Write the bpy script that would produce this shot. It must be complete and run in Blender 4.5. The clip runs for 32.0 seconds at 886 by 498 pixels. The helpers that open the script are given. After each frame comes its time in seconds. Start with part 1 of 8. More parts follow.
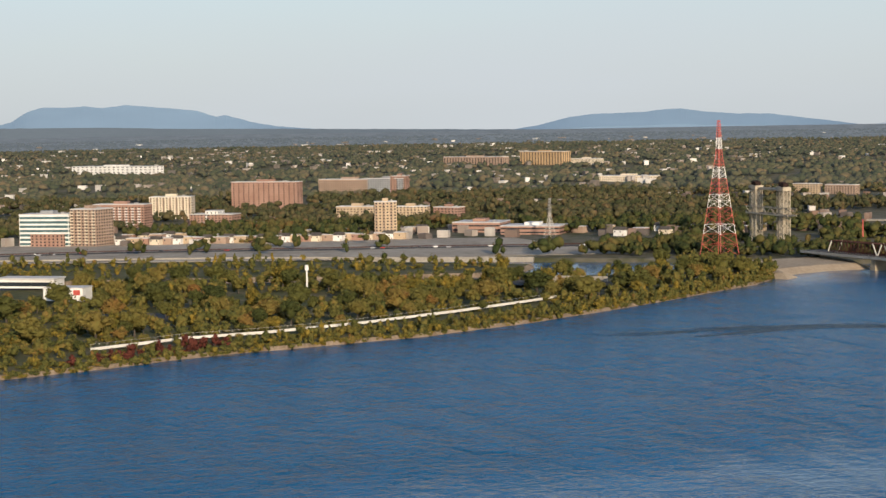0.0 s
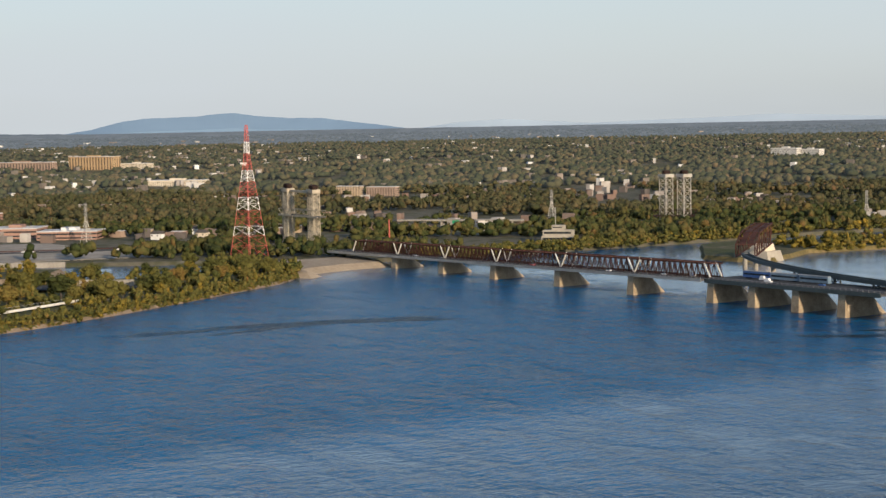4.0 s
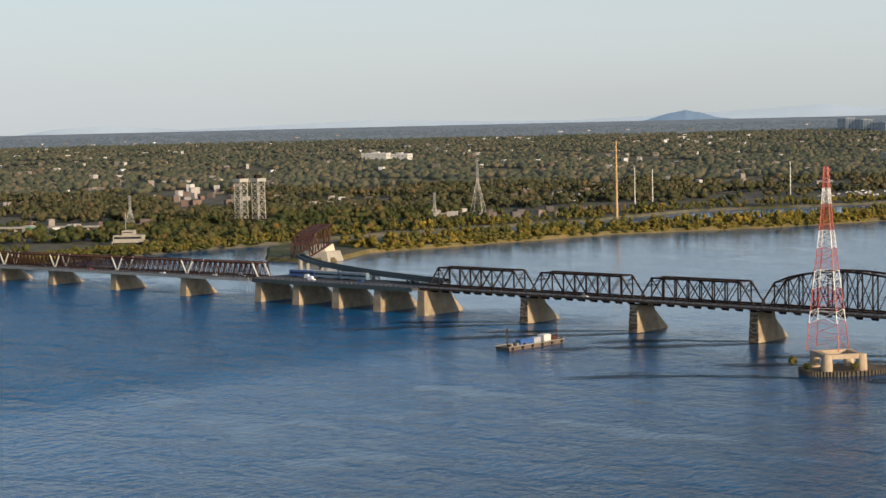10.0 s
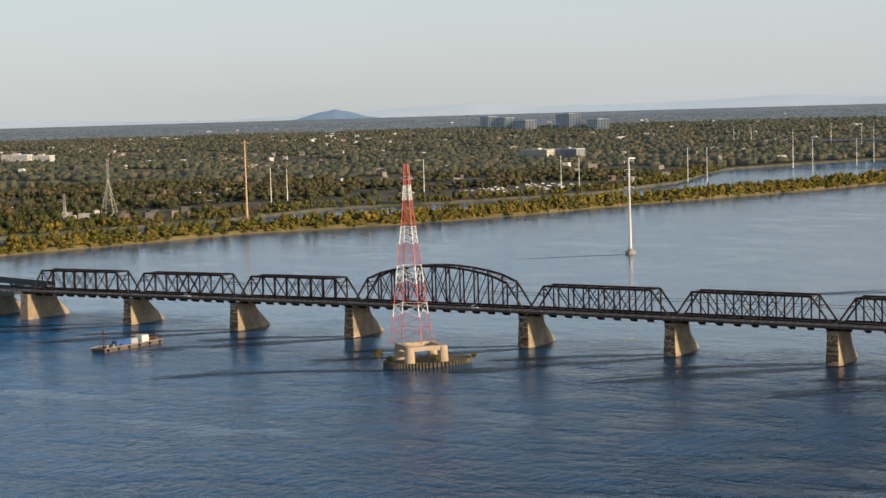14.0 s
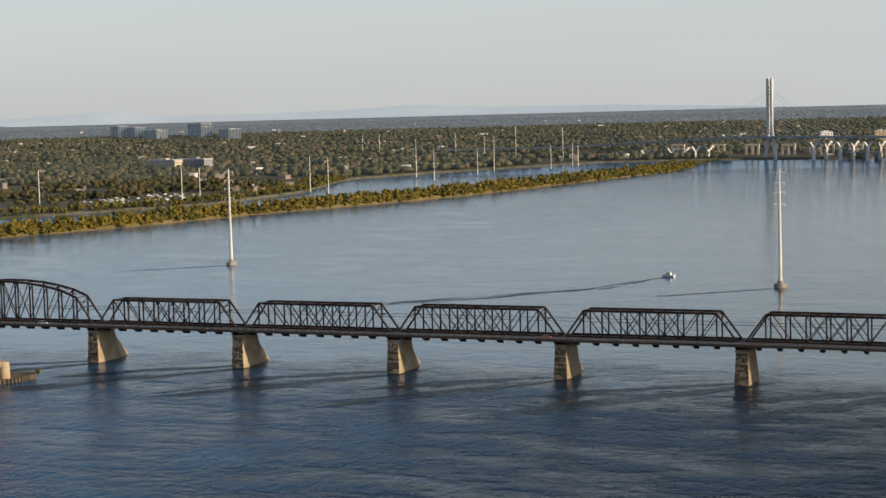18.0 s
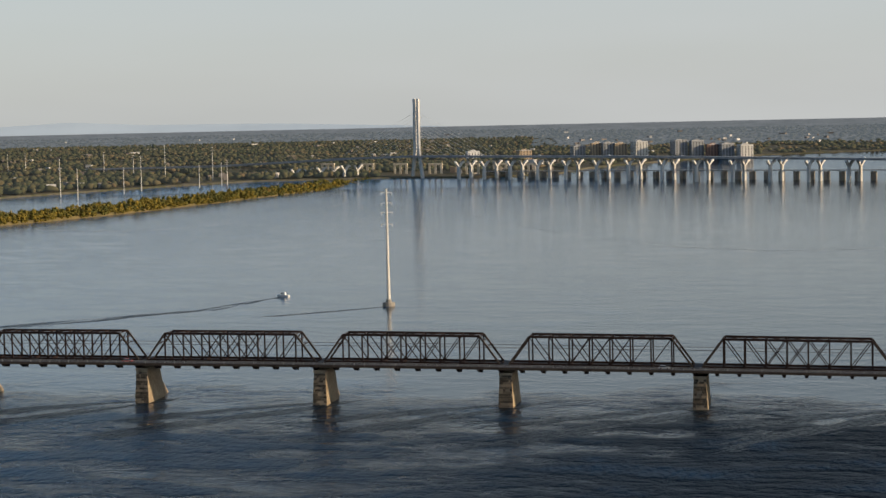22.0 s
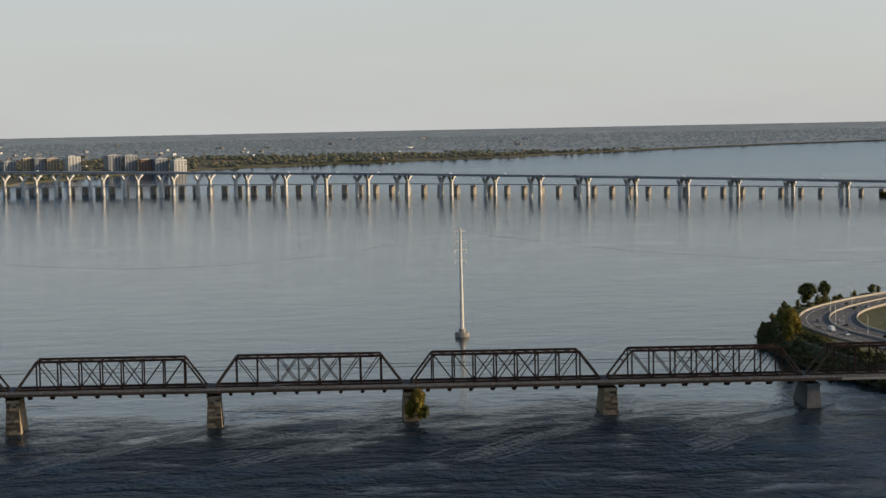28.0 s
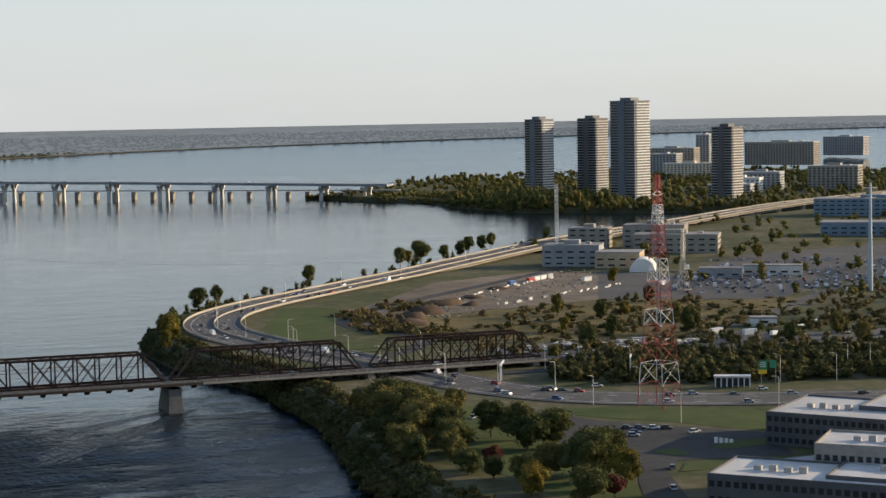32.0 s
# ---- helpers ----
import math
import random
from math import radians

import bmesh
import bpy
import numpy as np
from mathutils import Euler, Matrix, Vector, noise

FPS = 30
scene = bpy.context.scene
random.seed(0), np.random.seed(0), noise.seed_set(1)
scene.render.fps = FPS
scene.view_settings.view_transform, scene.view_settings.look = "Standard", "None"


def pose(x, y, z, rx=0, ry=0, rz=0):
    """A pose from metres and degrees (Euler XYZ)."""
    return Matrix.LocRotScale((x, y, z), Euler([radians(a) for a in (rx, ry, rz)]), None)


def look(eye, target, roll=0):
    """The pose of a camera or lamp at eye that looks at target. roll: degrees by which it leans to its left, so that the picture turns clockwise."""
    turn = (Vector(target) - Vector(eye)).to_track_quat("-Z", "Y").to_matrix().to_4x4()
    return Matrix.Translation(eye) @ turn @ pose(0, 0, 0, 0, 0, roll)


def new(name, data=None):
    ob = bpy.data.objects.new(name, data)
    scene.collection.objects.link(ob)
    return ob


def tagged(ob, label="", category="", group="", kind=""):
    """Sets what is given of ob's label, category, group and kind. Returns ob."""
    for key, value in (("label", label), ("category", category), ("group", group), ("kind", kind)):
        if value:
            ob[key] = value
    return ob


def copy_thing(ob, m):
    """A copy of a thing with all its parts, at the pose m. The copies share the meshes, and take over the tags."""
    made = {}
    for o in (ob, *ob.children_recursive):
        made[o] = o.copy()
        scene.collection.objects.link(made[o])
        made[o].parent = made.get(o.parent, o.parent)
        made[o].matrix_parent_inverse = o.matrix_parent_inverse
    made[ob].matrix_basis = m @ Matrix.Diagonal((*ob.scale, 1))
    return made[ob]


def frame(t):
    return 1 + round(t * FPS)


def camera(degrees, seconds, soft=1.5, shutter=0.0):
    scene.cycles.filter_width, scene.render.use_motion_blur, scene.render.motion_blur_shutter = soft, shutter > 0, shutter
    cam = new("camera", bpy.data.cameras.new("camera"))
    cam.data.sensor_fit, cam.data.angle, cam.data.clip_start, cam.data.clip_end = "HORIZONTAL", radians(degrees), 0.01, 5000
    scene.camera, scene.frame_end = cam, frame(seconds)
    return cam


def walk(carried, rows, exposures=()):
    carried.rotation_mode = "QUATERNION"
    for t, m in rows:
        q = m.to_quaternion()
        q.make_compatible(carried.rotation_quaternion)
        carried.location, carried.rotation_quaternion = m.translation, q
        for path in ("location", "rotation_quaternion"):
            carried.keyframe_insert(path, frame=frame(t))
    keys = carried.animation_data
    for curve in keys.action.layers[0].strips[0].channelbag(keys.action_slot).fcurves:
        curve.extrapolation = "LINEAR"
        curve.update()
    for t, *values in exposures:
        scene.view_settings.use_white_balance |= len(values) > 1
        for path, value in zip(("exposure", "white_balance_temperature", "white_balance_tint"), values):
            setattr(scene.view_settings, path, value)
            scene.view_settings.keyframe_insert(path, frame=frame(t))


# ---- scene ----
cam = camera(27.72, 32.0)
PATH = [
    (0, (-463.2, -792.0, 122.0), (-1402.3, -455.6, 51.1), -1.01),
    (0.5, (-458.2, -789.9, 122.0), (-1384.5, -420.0, 50.7), -1.11),
    (1, (-453.3, -787.9, 122.0), (-1366.3, -386.2, 50.3), -1.10),
    (1.5, (-448.4, -785.8, 122.0), (-1348.5, -356.1, 50.0), -1.18),
    (2, (-443.4, -783.8, 122.0), (-1329.8, -326.5, 49.8), -1.22),
    (2.5, (-438.5, -781.9, 122.0), (-1310.5, -297.7, 49.7), -1.27),
    (3, (-433.7, -780.1, 121.9), (-1292.1, -272.2, 49.4), -1.23),
    (3.5, (-429.2, -778.4, 121.8), (-1274.7, -249.4, 49.2), -1.22),
    (4, (-424.9, -776.8, 121.6), (-1256.8, -226.7, 48.8), -1.11),
    (4.5, (-420.8, -775.2, 121.3), (-1238.6, -204.4, 48.7), -1.14),
    (6.5, (-404.5, -769.2, 119.6), (-1171.7, -131.8, 47.9), -1.19),
    (7, (-400.1, -768.0, 119.2), (-1164.2, -126.8, 48.0), -1.22),
    (7.5, (-395.5, -766.9, 118.9), (-1159.4, -125.6, 47.9), -1.21),
    (8, (-390.7, -765.9, 118.7), (-1150.5, -119.6, 47.7), -1.15),
    (8.5, (-386.0, -764.9, 118.7), (-1131.0, -101.7, 46.9), -1.22),
    (9, (-381.4, -763.7, 118.6), (-1109.6, -82.2, 46.5), -1.29),
    (9.5, (-376.9, -762.4, 118.6), (-1089.3, -64.4, 45.9), -1.33),
    (10, (-372.6, -760.9, 118.6), (-1070.0, -48.0, 45.4), -1.36),
    (10.5, (-368.3, -759.2, 118.6), (-1050.8, -32.1, 45.0), -1.46),
    (11, (-364.1, -757.3, 118.6), (-1030.8, -15.7, 44.3), -1.50),
    (11.5, (-359.9, -755.3, 118.4), (-1009.9, 1.0, 43.5), -1.54),
    (12, (-355.8, -753.3, 118.2), (-987.5, 18.1, 42.4), -1.60),
    (12.5, (-351.5, -751.3, 118.1), (-964.5, 35.1, 41.4), -1.57),
    (13, (-347.4, -749.3, 118.0), (-940.7, 51.9, 40.6), -1.59),
    (13.5, (-343.2, -747.2, 118.0), (-916.7, 68.2, 40.0), -1.63),
    (14, (-338.8, -744.9, 117.9), (-892.5, 84.2, 39.6), -1.64),
    (14.5, (-334.4, -742.5, 117.8), (-867.8, 99.7, 39.2), -1.64),
    (16.5, (-316.8, -733.3, 117.9), (-766.3, 156.5, 39.0), -1.59),
    (17, (-312.4, -731.3, 118.0), (-740.0, 169.3, 39.1), -1.53),
    (17.5, (-308.0, -729.6, 118.2), (-713.6, 181.1, 39.3), -1.51),
    (18, (-303.5, -728.1, 118.3), (-686.6, 192.3, 39.8), -1.49),
    (18.5, (-298.9, -726.7, 118.5), (-659.6, 202.7, 40.0), -1.39),
    (19, (-294.1, -725.6, 118.7), (-632.3, 212.3, 40.8), -1.32),
    (19.5, (-289.4, -724.5, 118.9), (-604.8, 221.3, 41.7), -1.30),
    (20, (-284.7, -723.5, 119.0), (-577.2, 229.7, 42.7), -1.28),
    (20.5, (-279.9, -722.4, 119.1), (-549.4, 237.7, 43.7), -1.29),
    (21, (-275.1, -721.2, 119.1), (-522.1, 245.0, 44.8), -1.27),
    (21.5, (-270.1, -720.2, 119.2), (-497.4, 250.9, 45.9), -1.19),
    (22, (-265.1, -719.3, 119.2), (-474.7, 255.7, 46.5), -1.23),
    (22.5, (-260.1, -718.6, 119.4), (-451.0, 260.4, 47.5), -1.18),
    (23, (-255.0, -718.1, 119.5), (-426.4, 264.6, 48.4), -1.17),
    (23.5, (-249.8, -717.6, 119.6), (-401.6, 268.2, 48.6), -1.16),
    (24, (-244.6, -717.2, 119.7), (-376.6, 271.5, 49.1), -1.16),
    (24.5, (-239.4, -716.9, 119.9), (-350.7, 274.4, 49.3), -1.12),
    (26.5, (-219.1, -715.8, 120.4), (-235.4, 281.6, 49.6), -1.14),
    (27, (-213.9, -715.8, 120.5), (-204.1, 281.6, 49.7), -1.16),
    (27.5, (-208.7, -716.1, 120.7), (-163.8, 280.4, 49.6), -1.16),
    (28, (-203.4, -716.4, 120.9), (-120.0, 277.6, 49.6), -1.14),
    (28.5, (-198.2, -716.7, 120.9), (-76.7, 273.3, 49.4), -1.16),
    (29, (-193.1, -717.1, 120.9), (-34.5, 267.7, 49.5), -1.14),
    (29.5, (-188.0, -717.5, 120.9), (7.0, 260.7, 49.4), -1.17),
    (30, (-182.9, -717.7, 120.8), (48.2, 252.6, 48.7), -1.18),
    (30.5, (-177.7, -717.7, 120.7), (89.6, 243.1, 48.0), -1.17),
    (31, (-172.5, -717.7, 120.7), (128.7, 233.0, 46.9), -1.13),
    (31.5, (-167.2, -717.6, 120.5), (170.1, 220.9, 46.4), -1.09),
    (32, (-161.9, -717.5, 120.3), (211.5, 207.2, 45.6), -1.11),
]
walk(cam, [(t, look(eye, target, roll)) for t, eye, target, roll in PATH],
     [(0, 0.04, 6250, 10), (10, 0.06, 6350, 10), (17, 0.02, 6550, 10), (24, -0.15, 6700, 10), (29, -0.04, 6750, 10), (32, 0.25, 6600, 10)])

# ---- daylight: a low evening sun behind the first view, at the right of the last ----
SUN_AZ, SUN_EL = 96.0, 14.0
world = bpy.data.worlds.new("sky")
scene.world = world
world.use_nodes = True
wn, wl = world.node_tree.nodes, world.node_tree.links
wn.clear()
sky = wn.new("ShaderNodeTexSky")
sky.sky_type, sky.sun_disc = "NISHITA", False
sky.sun_elevation, sky.sun_rotation = radians(SUN_EL), radians(SUN_AZ)
sky.air_density, sky.dust_density, sky.ozone_density = 1.0, 1.2, 2.5
wbg = wn.new("ShaderNodeBackground")
wbg.inputs["Strength"].default_value = 0.15
wout = wn.new("ShaderNodeOutputWorld")
# thin high cloud, in wide soft streaks
wtc = wn.new("ShaderNodeTexCoord")
wmap = wn.new("ShaderNodeMapping")
wmap.inputs["Scale"].default_value = (1.1, 1.1, 6.0)
wnoise = wn.new("ShaderNodeTexNoise")
wnoise.inputs["Scale"].default_value, wnoise.inputs["Detail"].default_value = 1.6, 4.0
wramp = wn.new("ShaderNodeMapRange")
wramp.inputs["From Min"].default_value, wramp.inputs["From Max"].default_value = 0.32, 0.70
wramp.inputs["To Min"].default_value, wramp.inputs["To Max"].default_value = 0.74, 1.0
wmix = wn.new("ShaderNodeMix")
wmix.data_type = "RGBA"
wtint = wn.new("ShaderNodeValToRGB")        # warm at the horizon, bluer higher up
for el, (at, c) in zip((wtint.color_ramp.elements[0], wtint.color_ramp.elements[1], wtint.color_ramp.elements.new(0.5)), ((0.0, (0.665, 0.694, 0.706)), (0.26, (0.615, 0.725, 0.815)), (0.09, (0.665, 0.718, 0.758)))):
    el.position, el.color = at, (*c, 1)
wscale = wn.new("ShaderNodeVectorMath")
wscale.operation = "SCALE"
wscale.inputs["Scale"].default_value = 6.2
wl.new(wtint.outputs["Color"], wscale.inputs[0])
wl.new(wscale.outputs["Vector"], wmix.inputs["B"])
wl.new(wtc.outputs["Generated"], wmap.inputs["Vector"])
wl.new(wmap.outputs["Vector"], wnoise.inputs["Vector"])
wl.new(wnoise.outputs["Fac"], wramp.inputs["Value"])
wsep = wn.new("ShaderNodeSeparateXYZ")
wl.new(wtc.outputs["Generated"], wsep.inputs["Vector"])
wveil = wn.new("ShaderNodeMapRange")          # the haze veil: thick at the horizon, thin overhead
wveil.interpolation_type = "SMOOTHSTEP"
wveil.inputs["From Min"].default_value, wveil.inputs["From Max"].default_value = -0.02, 0.34
wveil.inputs["To Min"].default_value, wveil.inputs["To Max"].default_value = 1.0, 0.06
wl.new(wsep.outputs["Z"], wveil.inputs["Value"])
wl.new(wsep.outputs["Z"], wtint.inputs["Fac"])
wmul = wn.new("ShaderNodeMath")
wmul.operation = "MULTIPLY"
wl.new(wramp.outputs["Result"], wmul.inputs[0])
wl.new(wveil.outputs["Result"], wmul.inputs[1])
wl.new(wmul.outputs[0], wmix.inputs["Factor"])
wl.new(sky.outputs["Color"], wmix.inputs["A"])
wl.new(wmix.outputs["Result"], wbg.inputs["Color"])
wl.new(wbg.outputs["Background"], wout.inputs["Surface"])

sun_data = bpy.data.lights.new("sun", "SUN")
sun_data.energy, sun_data.angle, sun_data.color = 5.0, radians(0.6), (1.0, 0.79, 0.55)
sun = new("sun", sun_data)
sa, se = radians(SUN_AZ), radians(SUN_EL)
sun.matrix_world = look((math.sin(sa) * 900, math.cos(sa) * 900, math.tan(se) * 900), (0, 0, 0))


# ---- materials ----
def rgb(c):
    return (c[0], c[1], c[2], 1.0)


def material(name, low, high, scale=1.0, rough=0.8, metal=0.0, bump=0.0, bump_scale=None, vary="", detail=5.0, stretch=(1, 1, 1), leaf=False):
    """Two tones mixed by a noise at two sizes; vary: 'object' or 'island' adds a random share of tone per piece."""
    m = bpy.data.materials.new(name)
    m.use_nodes = True
    n, l = m.node_tree.nodes, m.node_tree.links
    b = n["Principled BSDF"]
    b.inputs["Roughness"].default_value, b.inputs["Metallic"].default_value = rough, metal
    if rough >= 0.8 and metal == 0:
        b.inputs["Specular IOR Level"].default_value = 0.12
    geo = n.new("ShaderNodeNewGeometry")
    mp = n.new("ShaderNodeMapping")
    mp.inputs["Scale"].default_value = stretch
    l.new(geo.outputs["Position"], mp.inputs["Vector"])
    big, small = n.new("ShaderNodeTexNoise"), n.new("ShaderNodeTexNoise")
    big.inputs["Scale"].default_value, big.inputs["Detail"].default_value = scale * 0.13, 3.0
    small.inputs["Scale"].default_value, small.inputs["Detail"].default_value = scale, detail
    for t in (big, small):
        l.new(mp.outputs["Vector"], t.inputs["Vector"])
    add = n.new("ShaderNodeMath")
    add.operation = "ADD"
    l.new(big.outputs["Fac"], add.inputs[0])
    l.new(small.outputs["Fac"], add.inputs[1])
    value = add.outputs[0]
    lo, hi = 0.62, 1.38
    if vary:
        extra = n.new("ShaderNodeMath")
        extra.operation = "MULTIPLY_ADD"
        src = n.new("ShaderNodeObjectInfo").outputs["Random"] if vary == "object" else geo.outputs["Random Per Island"]
        l.new(src, extra.inputs[0])
        extra.inputs[1].default_value = 0.5 if leaf and vary == "island" else 1.7
        l.new(value, extra.inputs[2])
        value = extra.outputs[0]
        lo, hi = (0.78, 1.74) if leaf and vary == "island" else (0.80, 2.90)
    mr = n.new("ShaderNodeMapRange")
    mr.inputs["From Min"].default_value, mr.inputs["From Max"].default_value = lo, hi
    l.new(value, mr.inputs["Value"])
    ramp = n.new("ShaderNodeValToRGB")
    tones = [low, high] if not isinstance(low, list) else low
    els = ramp.color_ramp.elements
    while len(els) < len(tones):
        els.new(0.5)
    for i, c in enumerate(tones):
        els[i].position, els[i].color = i / (len(tones) - 1), rgb(c)
    l.new(mr.outputs["Result"], ramp.inputs["Fac"])
    l.new(ramp.outputs["Color"], b.inputs["Base Color"])
    if leaf:                                   # leaves let some light through
        thin, blend = n.new("ShaderNodeBsdfTranslucent"), n.new("ShaderNodeMixShader")
        blend.inputs["Fac"].default_value = 0.12
        l.new(ramp.outputs["Color"], thin.inputs["Color"])
        l.new(b.outputs["BSDF"], blend.inputs[1])
        l.new(thin.outputs["BSDF"], blend.inputs[2])
        l.new(blend.outputs["Shader"], n["Material Output"].inputs["Surface"])
    if bump:
        bp = n.new("ShaderNodeBump")
        bp.inputs["Strength"].default_value = bump
        bp.inputs["Distance"].default_value = 1.2 if leaf else 0.3
        nb = n.new("ShaderNodeTexNoise")
        nb.inputs["Scale"].default_value, nb.inputs["Detail"].default_value = bump_scale or scale * 2, 4.0
        l.new(mp.outputs["Vector"], nb.inputs["Vector"])
        l.new(nb.outputs["Fac"], bp.inputs["Height"])
        l.new(bp.outputs["Normal"], b.inputs["Normal"])
    return m


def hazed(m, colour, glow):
    """Adds an even emission to a far material, in place of haze."""
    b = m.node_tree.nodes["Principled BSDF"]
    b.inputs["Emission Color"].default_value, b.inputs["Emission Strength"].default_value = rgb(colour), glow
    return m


DEEP_GREY, SKY_TINT_BLUE = (0.004, 0.010, 0.018, 1), (0.002, 0.088, 0.215, 1)


def water_material():
    m = bpy.data.materials.new("river_water")
    m.use_nodes = True
    n, l = m.node_tree.nodes, m.node_tree.links
    b = n["Principled BSDF"]
    b.inputs["IOR"].default_value = 1.33
    geo = n.new("ShaderNodeNewGeometry")

    def noise_at(size, turn, stretch, detail=3.0, rough=0.55):
        mp, t = n.new("ShaderNodeMapping"), n.new("ShaderNodeTexNoise")
        mp.inputs["Rotation"].default_value = (0, 0, radians(turn))
        mp.inputs["Scale"].default_value = (1.0 / size, stretch / size, 1.0 / size)
        t.inputs["Scale"].default_value, t.inputs["Detail"].default_value, t.inputs["Roughness"].default_value = 1.0, detail, rough
        l.new(geo.outputs["Position"], mp.inputs["Vector"])
        l.new(mp.outputs["Vector"], t.inputs["Vector"])
        return t.outputs["Fac"]

    def math_node(op, a, c):
        k = n.new("ShaderNodeMath")
        k.operation = op
        for i, v in enumerate((a, c)):
            if isinstance(v, (int, float)):
                k.inputs[i].default_value = v
            else:
                l.new(v, k.inputs[i])
        return k.outputs[0]

    sep = n.new("ShaderNodeSeparateXYZ")
    l.new(geo.outputs["Position"], sep.inputs["Vector"])

    def ramp_of(value, a, c, lo, hi):
        k = n.new("ShaderNodeMapRange")
        k.interpolation_type = "SMOOTHSTEP"
        for i, v in zip(("From Min", "From Max", "To Min", "To Max"), (a, c, lo, hi)):
            k.inputs[i].default_value = v
        l.new(value, k.inputs["Value"])
        return k.outputs["Result"]

    # the piers churn up the water downstream; above the bridge it runs smoother
    patches = noise_at(48.0, 48, 1.9, 6.0, 0.62)
    streaks = noise_at(170.0, 60, 3.2, 4.0, 0.6)
    edge = math_node("ADD", sep.outputs["Y"], math_node("MULTIPLY", math_node("SUBTRACT", noise_at(62.0, 48, 1.6, 5.0, 0.65), 0.5), 260.0))
    below = math_node("MULTIPLY", ramp_of(edge, -75.0, 55.0, 1.0, 0.0), ramp_of(sep.outputs["X"], -1660.0, -1540.0, 0.0, 1.0))
    reach = math_node("ADD", ramp_of(sep.outputs["X"], -1090.0, -990.0, 2.0, 0.34), math_node("ADD", ramp_of(sep.outputs["X"], -900.0, -480.0, 0.0, 0.62), ramp_of(sep.outputs["X"], -430.0, -220.0, 0.0, 1.4)))
    reach = math_node("ADD", reach, ramp_of(sep.outputs["X"], -100.0, 10.0, 0.0, -1.65))
    torn = math_node("ADD", math_node("MULTIPLY", patches, 0.62), math_node("MULTIPLY", streaks, 0.38))
    smooth = math_node("ADD", ramp_of(sep.outputs["X"], -1000.0, -600.0, 0.72, 0.60), ramp_of(sep.outputs["X"], -420.0, -240.0, 0.0, -0.22))
    ripple = math_node("ADD", smooth, math_node("MULTIPLY", math_node("SUBTRACT", 1.25, smooth), ramp_of(torn, 0.40, 0.56, 0.0, 1.0)))
    chop = math_node("MULTIPLY", math_node("MULTIPLY", below, reach), ripple)
    # slack water under the dike
    slack = math_node("ADD", math_node("ADD", math_node("MULTIPLY", sep.outputs["X"], 0.90), math_node("MULTIPLY", sep.outputs["Y"], 0.4346)), 1526.0)
    chop = math_node("MULTIPLY", chop, ramp_of(math_node("ADD", slack, math_node("MULTIPLY", streaks, 50.0)), 20.0, 130.0, 0.14, 1.0))
    calm = ramp_of(torn, 0.42, 0.60, 0.07, 0.19)
    size = math_node("ADD", chop, calm)
    # Bluer base colour towards low X paints in the sky's reflection.
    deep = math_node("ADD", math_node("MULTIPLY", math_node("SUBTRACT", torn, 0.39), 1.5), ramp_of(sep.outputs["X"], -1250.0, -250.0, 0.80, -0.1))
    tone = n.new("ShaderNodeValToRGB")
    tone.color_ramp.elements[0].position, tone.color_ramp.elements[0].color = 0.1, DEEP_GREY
    tone.color_ramp.elements[1].position, tone.color_ramp.elements[1].color = 0.95, SKY_TINT_BLUE
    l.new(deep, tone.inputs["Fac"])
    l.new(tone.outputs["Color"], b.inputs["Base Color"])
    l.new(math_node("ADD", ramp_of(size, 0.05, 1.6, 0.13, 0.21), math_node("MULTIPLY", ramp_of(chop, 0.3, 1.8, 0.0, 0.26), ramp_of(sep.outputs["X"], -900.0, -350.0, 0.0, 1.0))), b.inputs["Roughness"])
    waves = math_node("ADD", math_node("MULTIPLY", noise_at(2.0, 24, 0.42, 2.0, 0.5), 0.55), math_node("MULTIPLY", noise_at(4.8, 12, 0.45, 3.0, 0.6), 1.1))
    waves = math_node("ADD", waves, math_node("MULTIPLY", noise_at(16.0, 0, 0.5, 3.0), 0.3))
    swell = math_node("ADD", math_node("MULTIPLY", noise_at(11.0, 8, 0.5, 4.0, 0.65), 0.8), math_node("MULTIPLY", noise_at(26.0, 50, 0.5, 4.0, 0.6), 0.8))
    # Specular is also cut by X and Y, dimming the reflected sky there.
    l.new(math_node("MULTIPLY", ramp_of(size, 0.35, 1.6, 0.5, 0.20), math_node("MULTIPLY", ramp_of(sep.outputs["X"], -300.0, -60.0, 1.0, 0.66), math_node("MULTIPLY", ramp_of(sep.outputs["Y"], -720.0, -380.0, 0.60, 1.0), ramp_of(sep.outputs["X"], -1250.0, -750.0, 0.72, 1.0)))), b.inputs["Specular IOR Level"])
    waves = math_node("ADD", waves, math_node("MULTIPLY", math_node("MULTIPLY", noise_at(6.0, 78, 0.6, 4.0, 0.6), 0.8), ramp_of(sep.outputs["X"], -1000.0, -650.0, 1.0, 0.0)))
    waves = math_node("ADD", math_node("MULTIPLY", waves, size), math_node("MULTIPLY", swell, chop))
    bp = n.new("ShaderNodeBump")
    bp.inputs["Strength"].default_value, bp.inputs["Distance"].default_value = 1.0, 1.0
    l.new(waves, bp.inputs["Height"])
    l.new(bp.outputs["Normal"], b.inputs["Normal"])
    return m


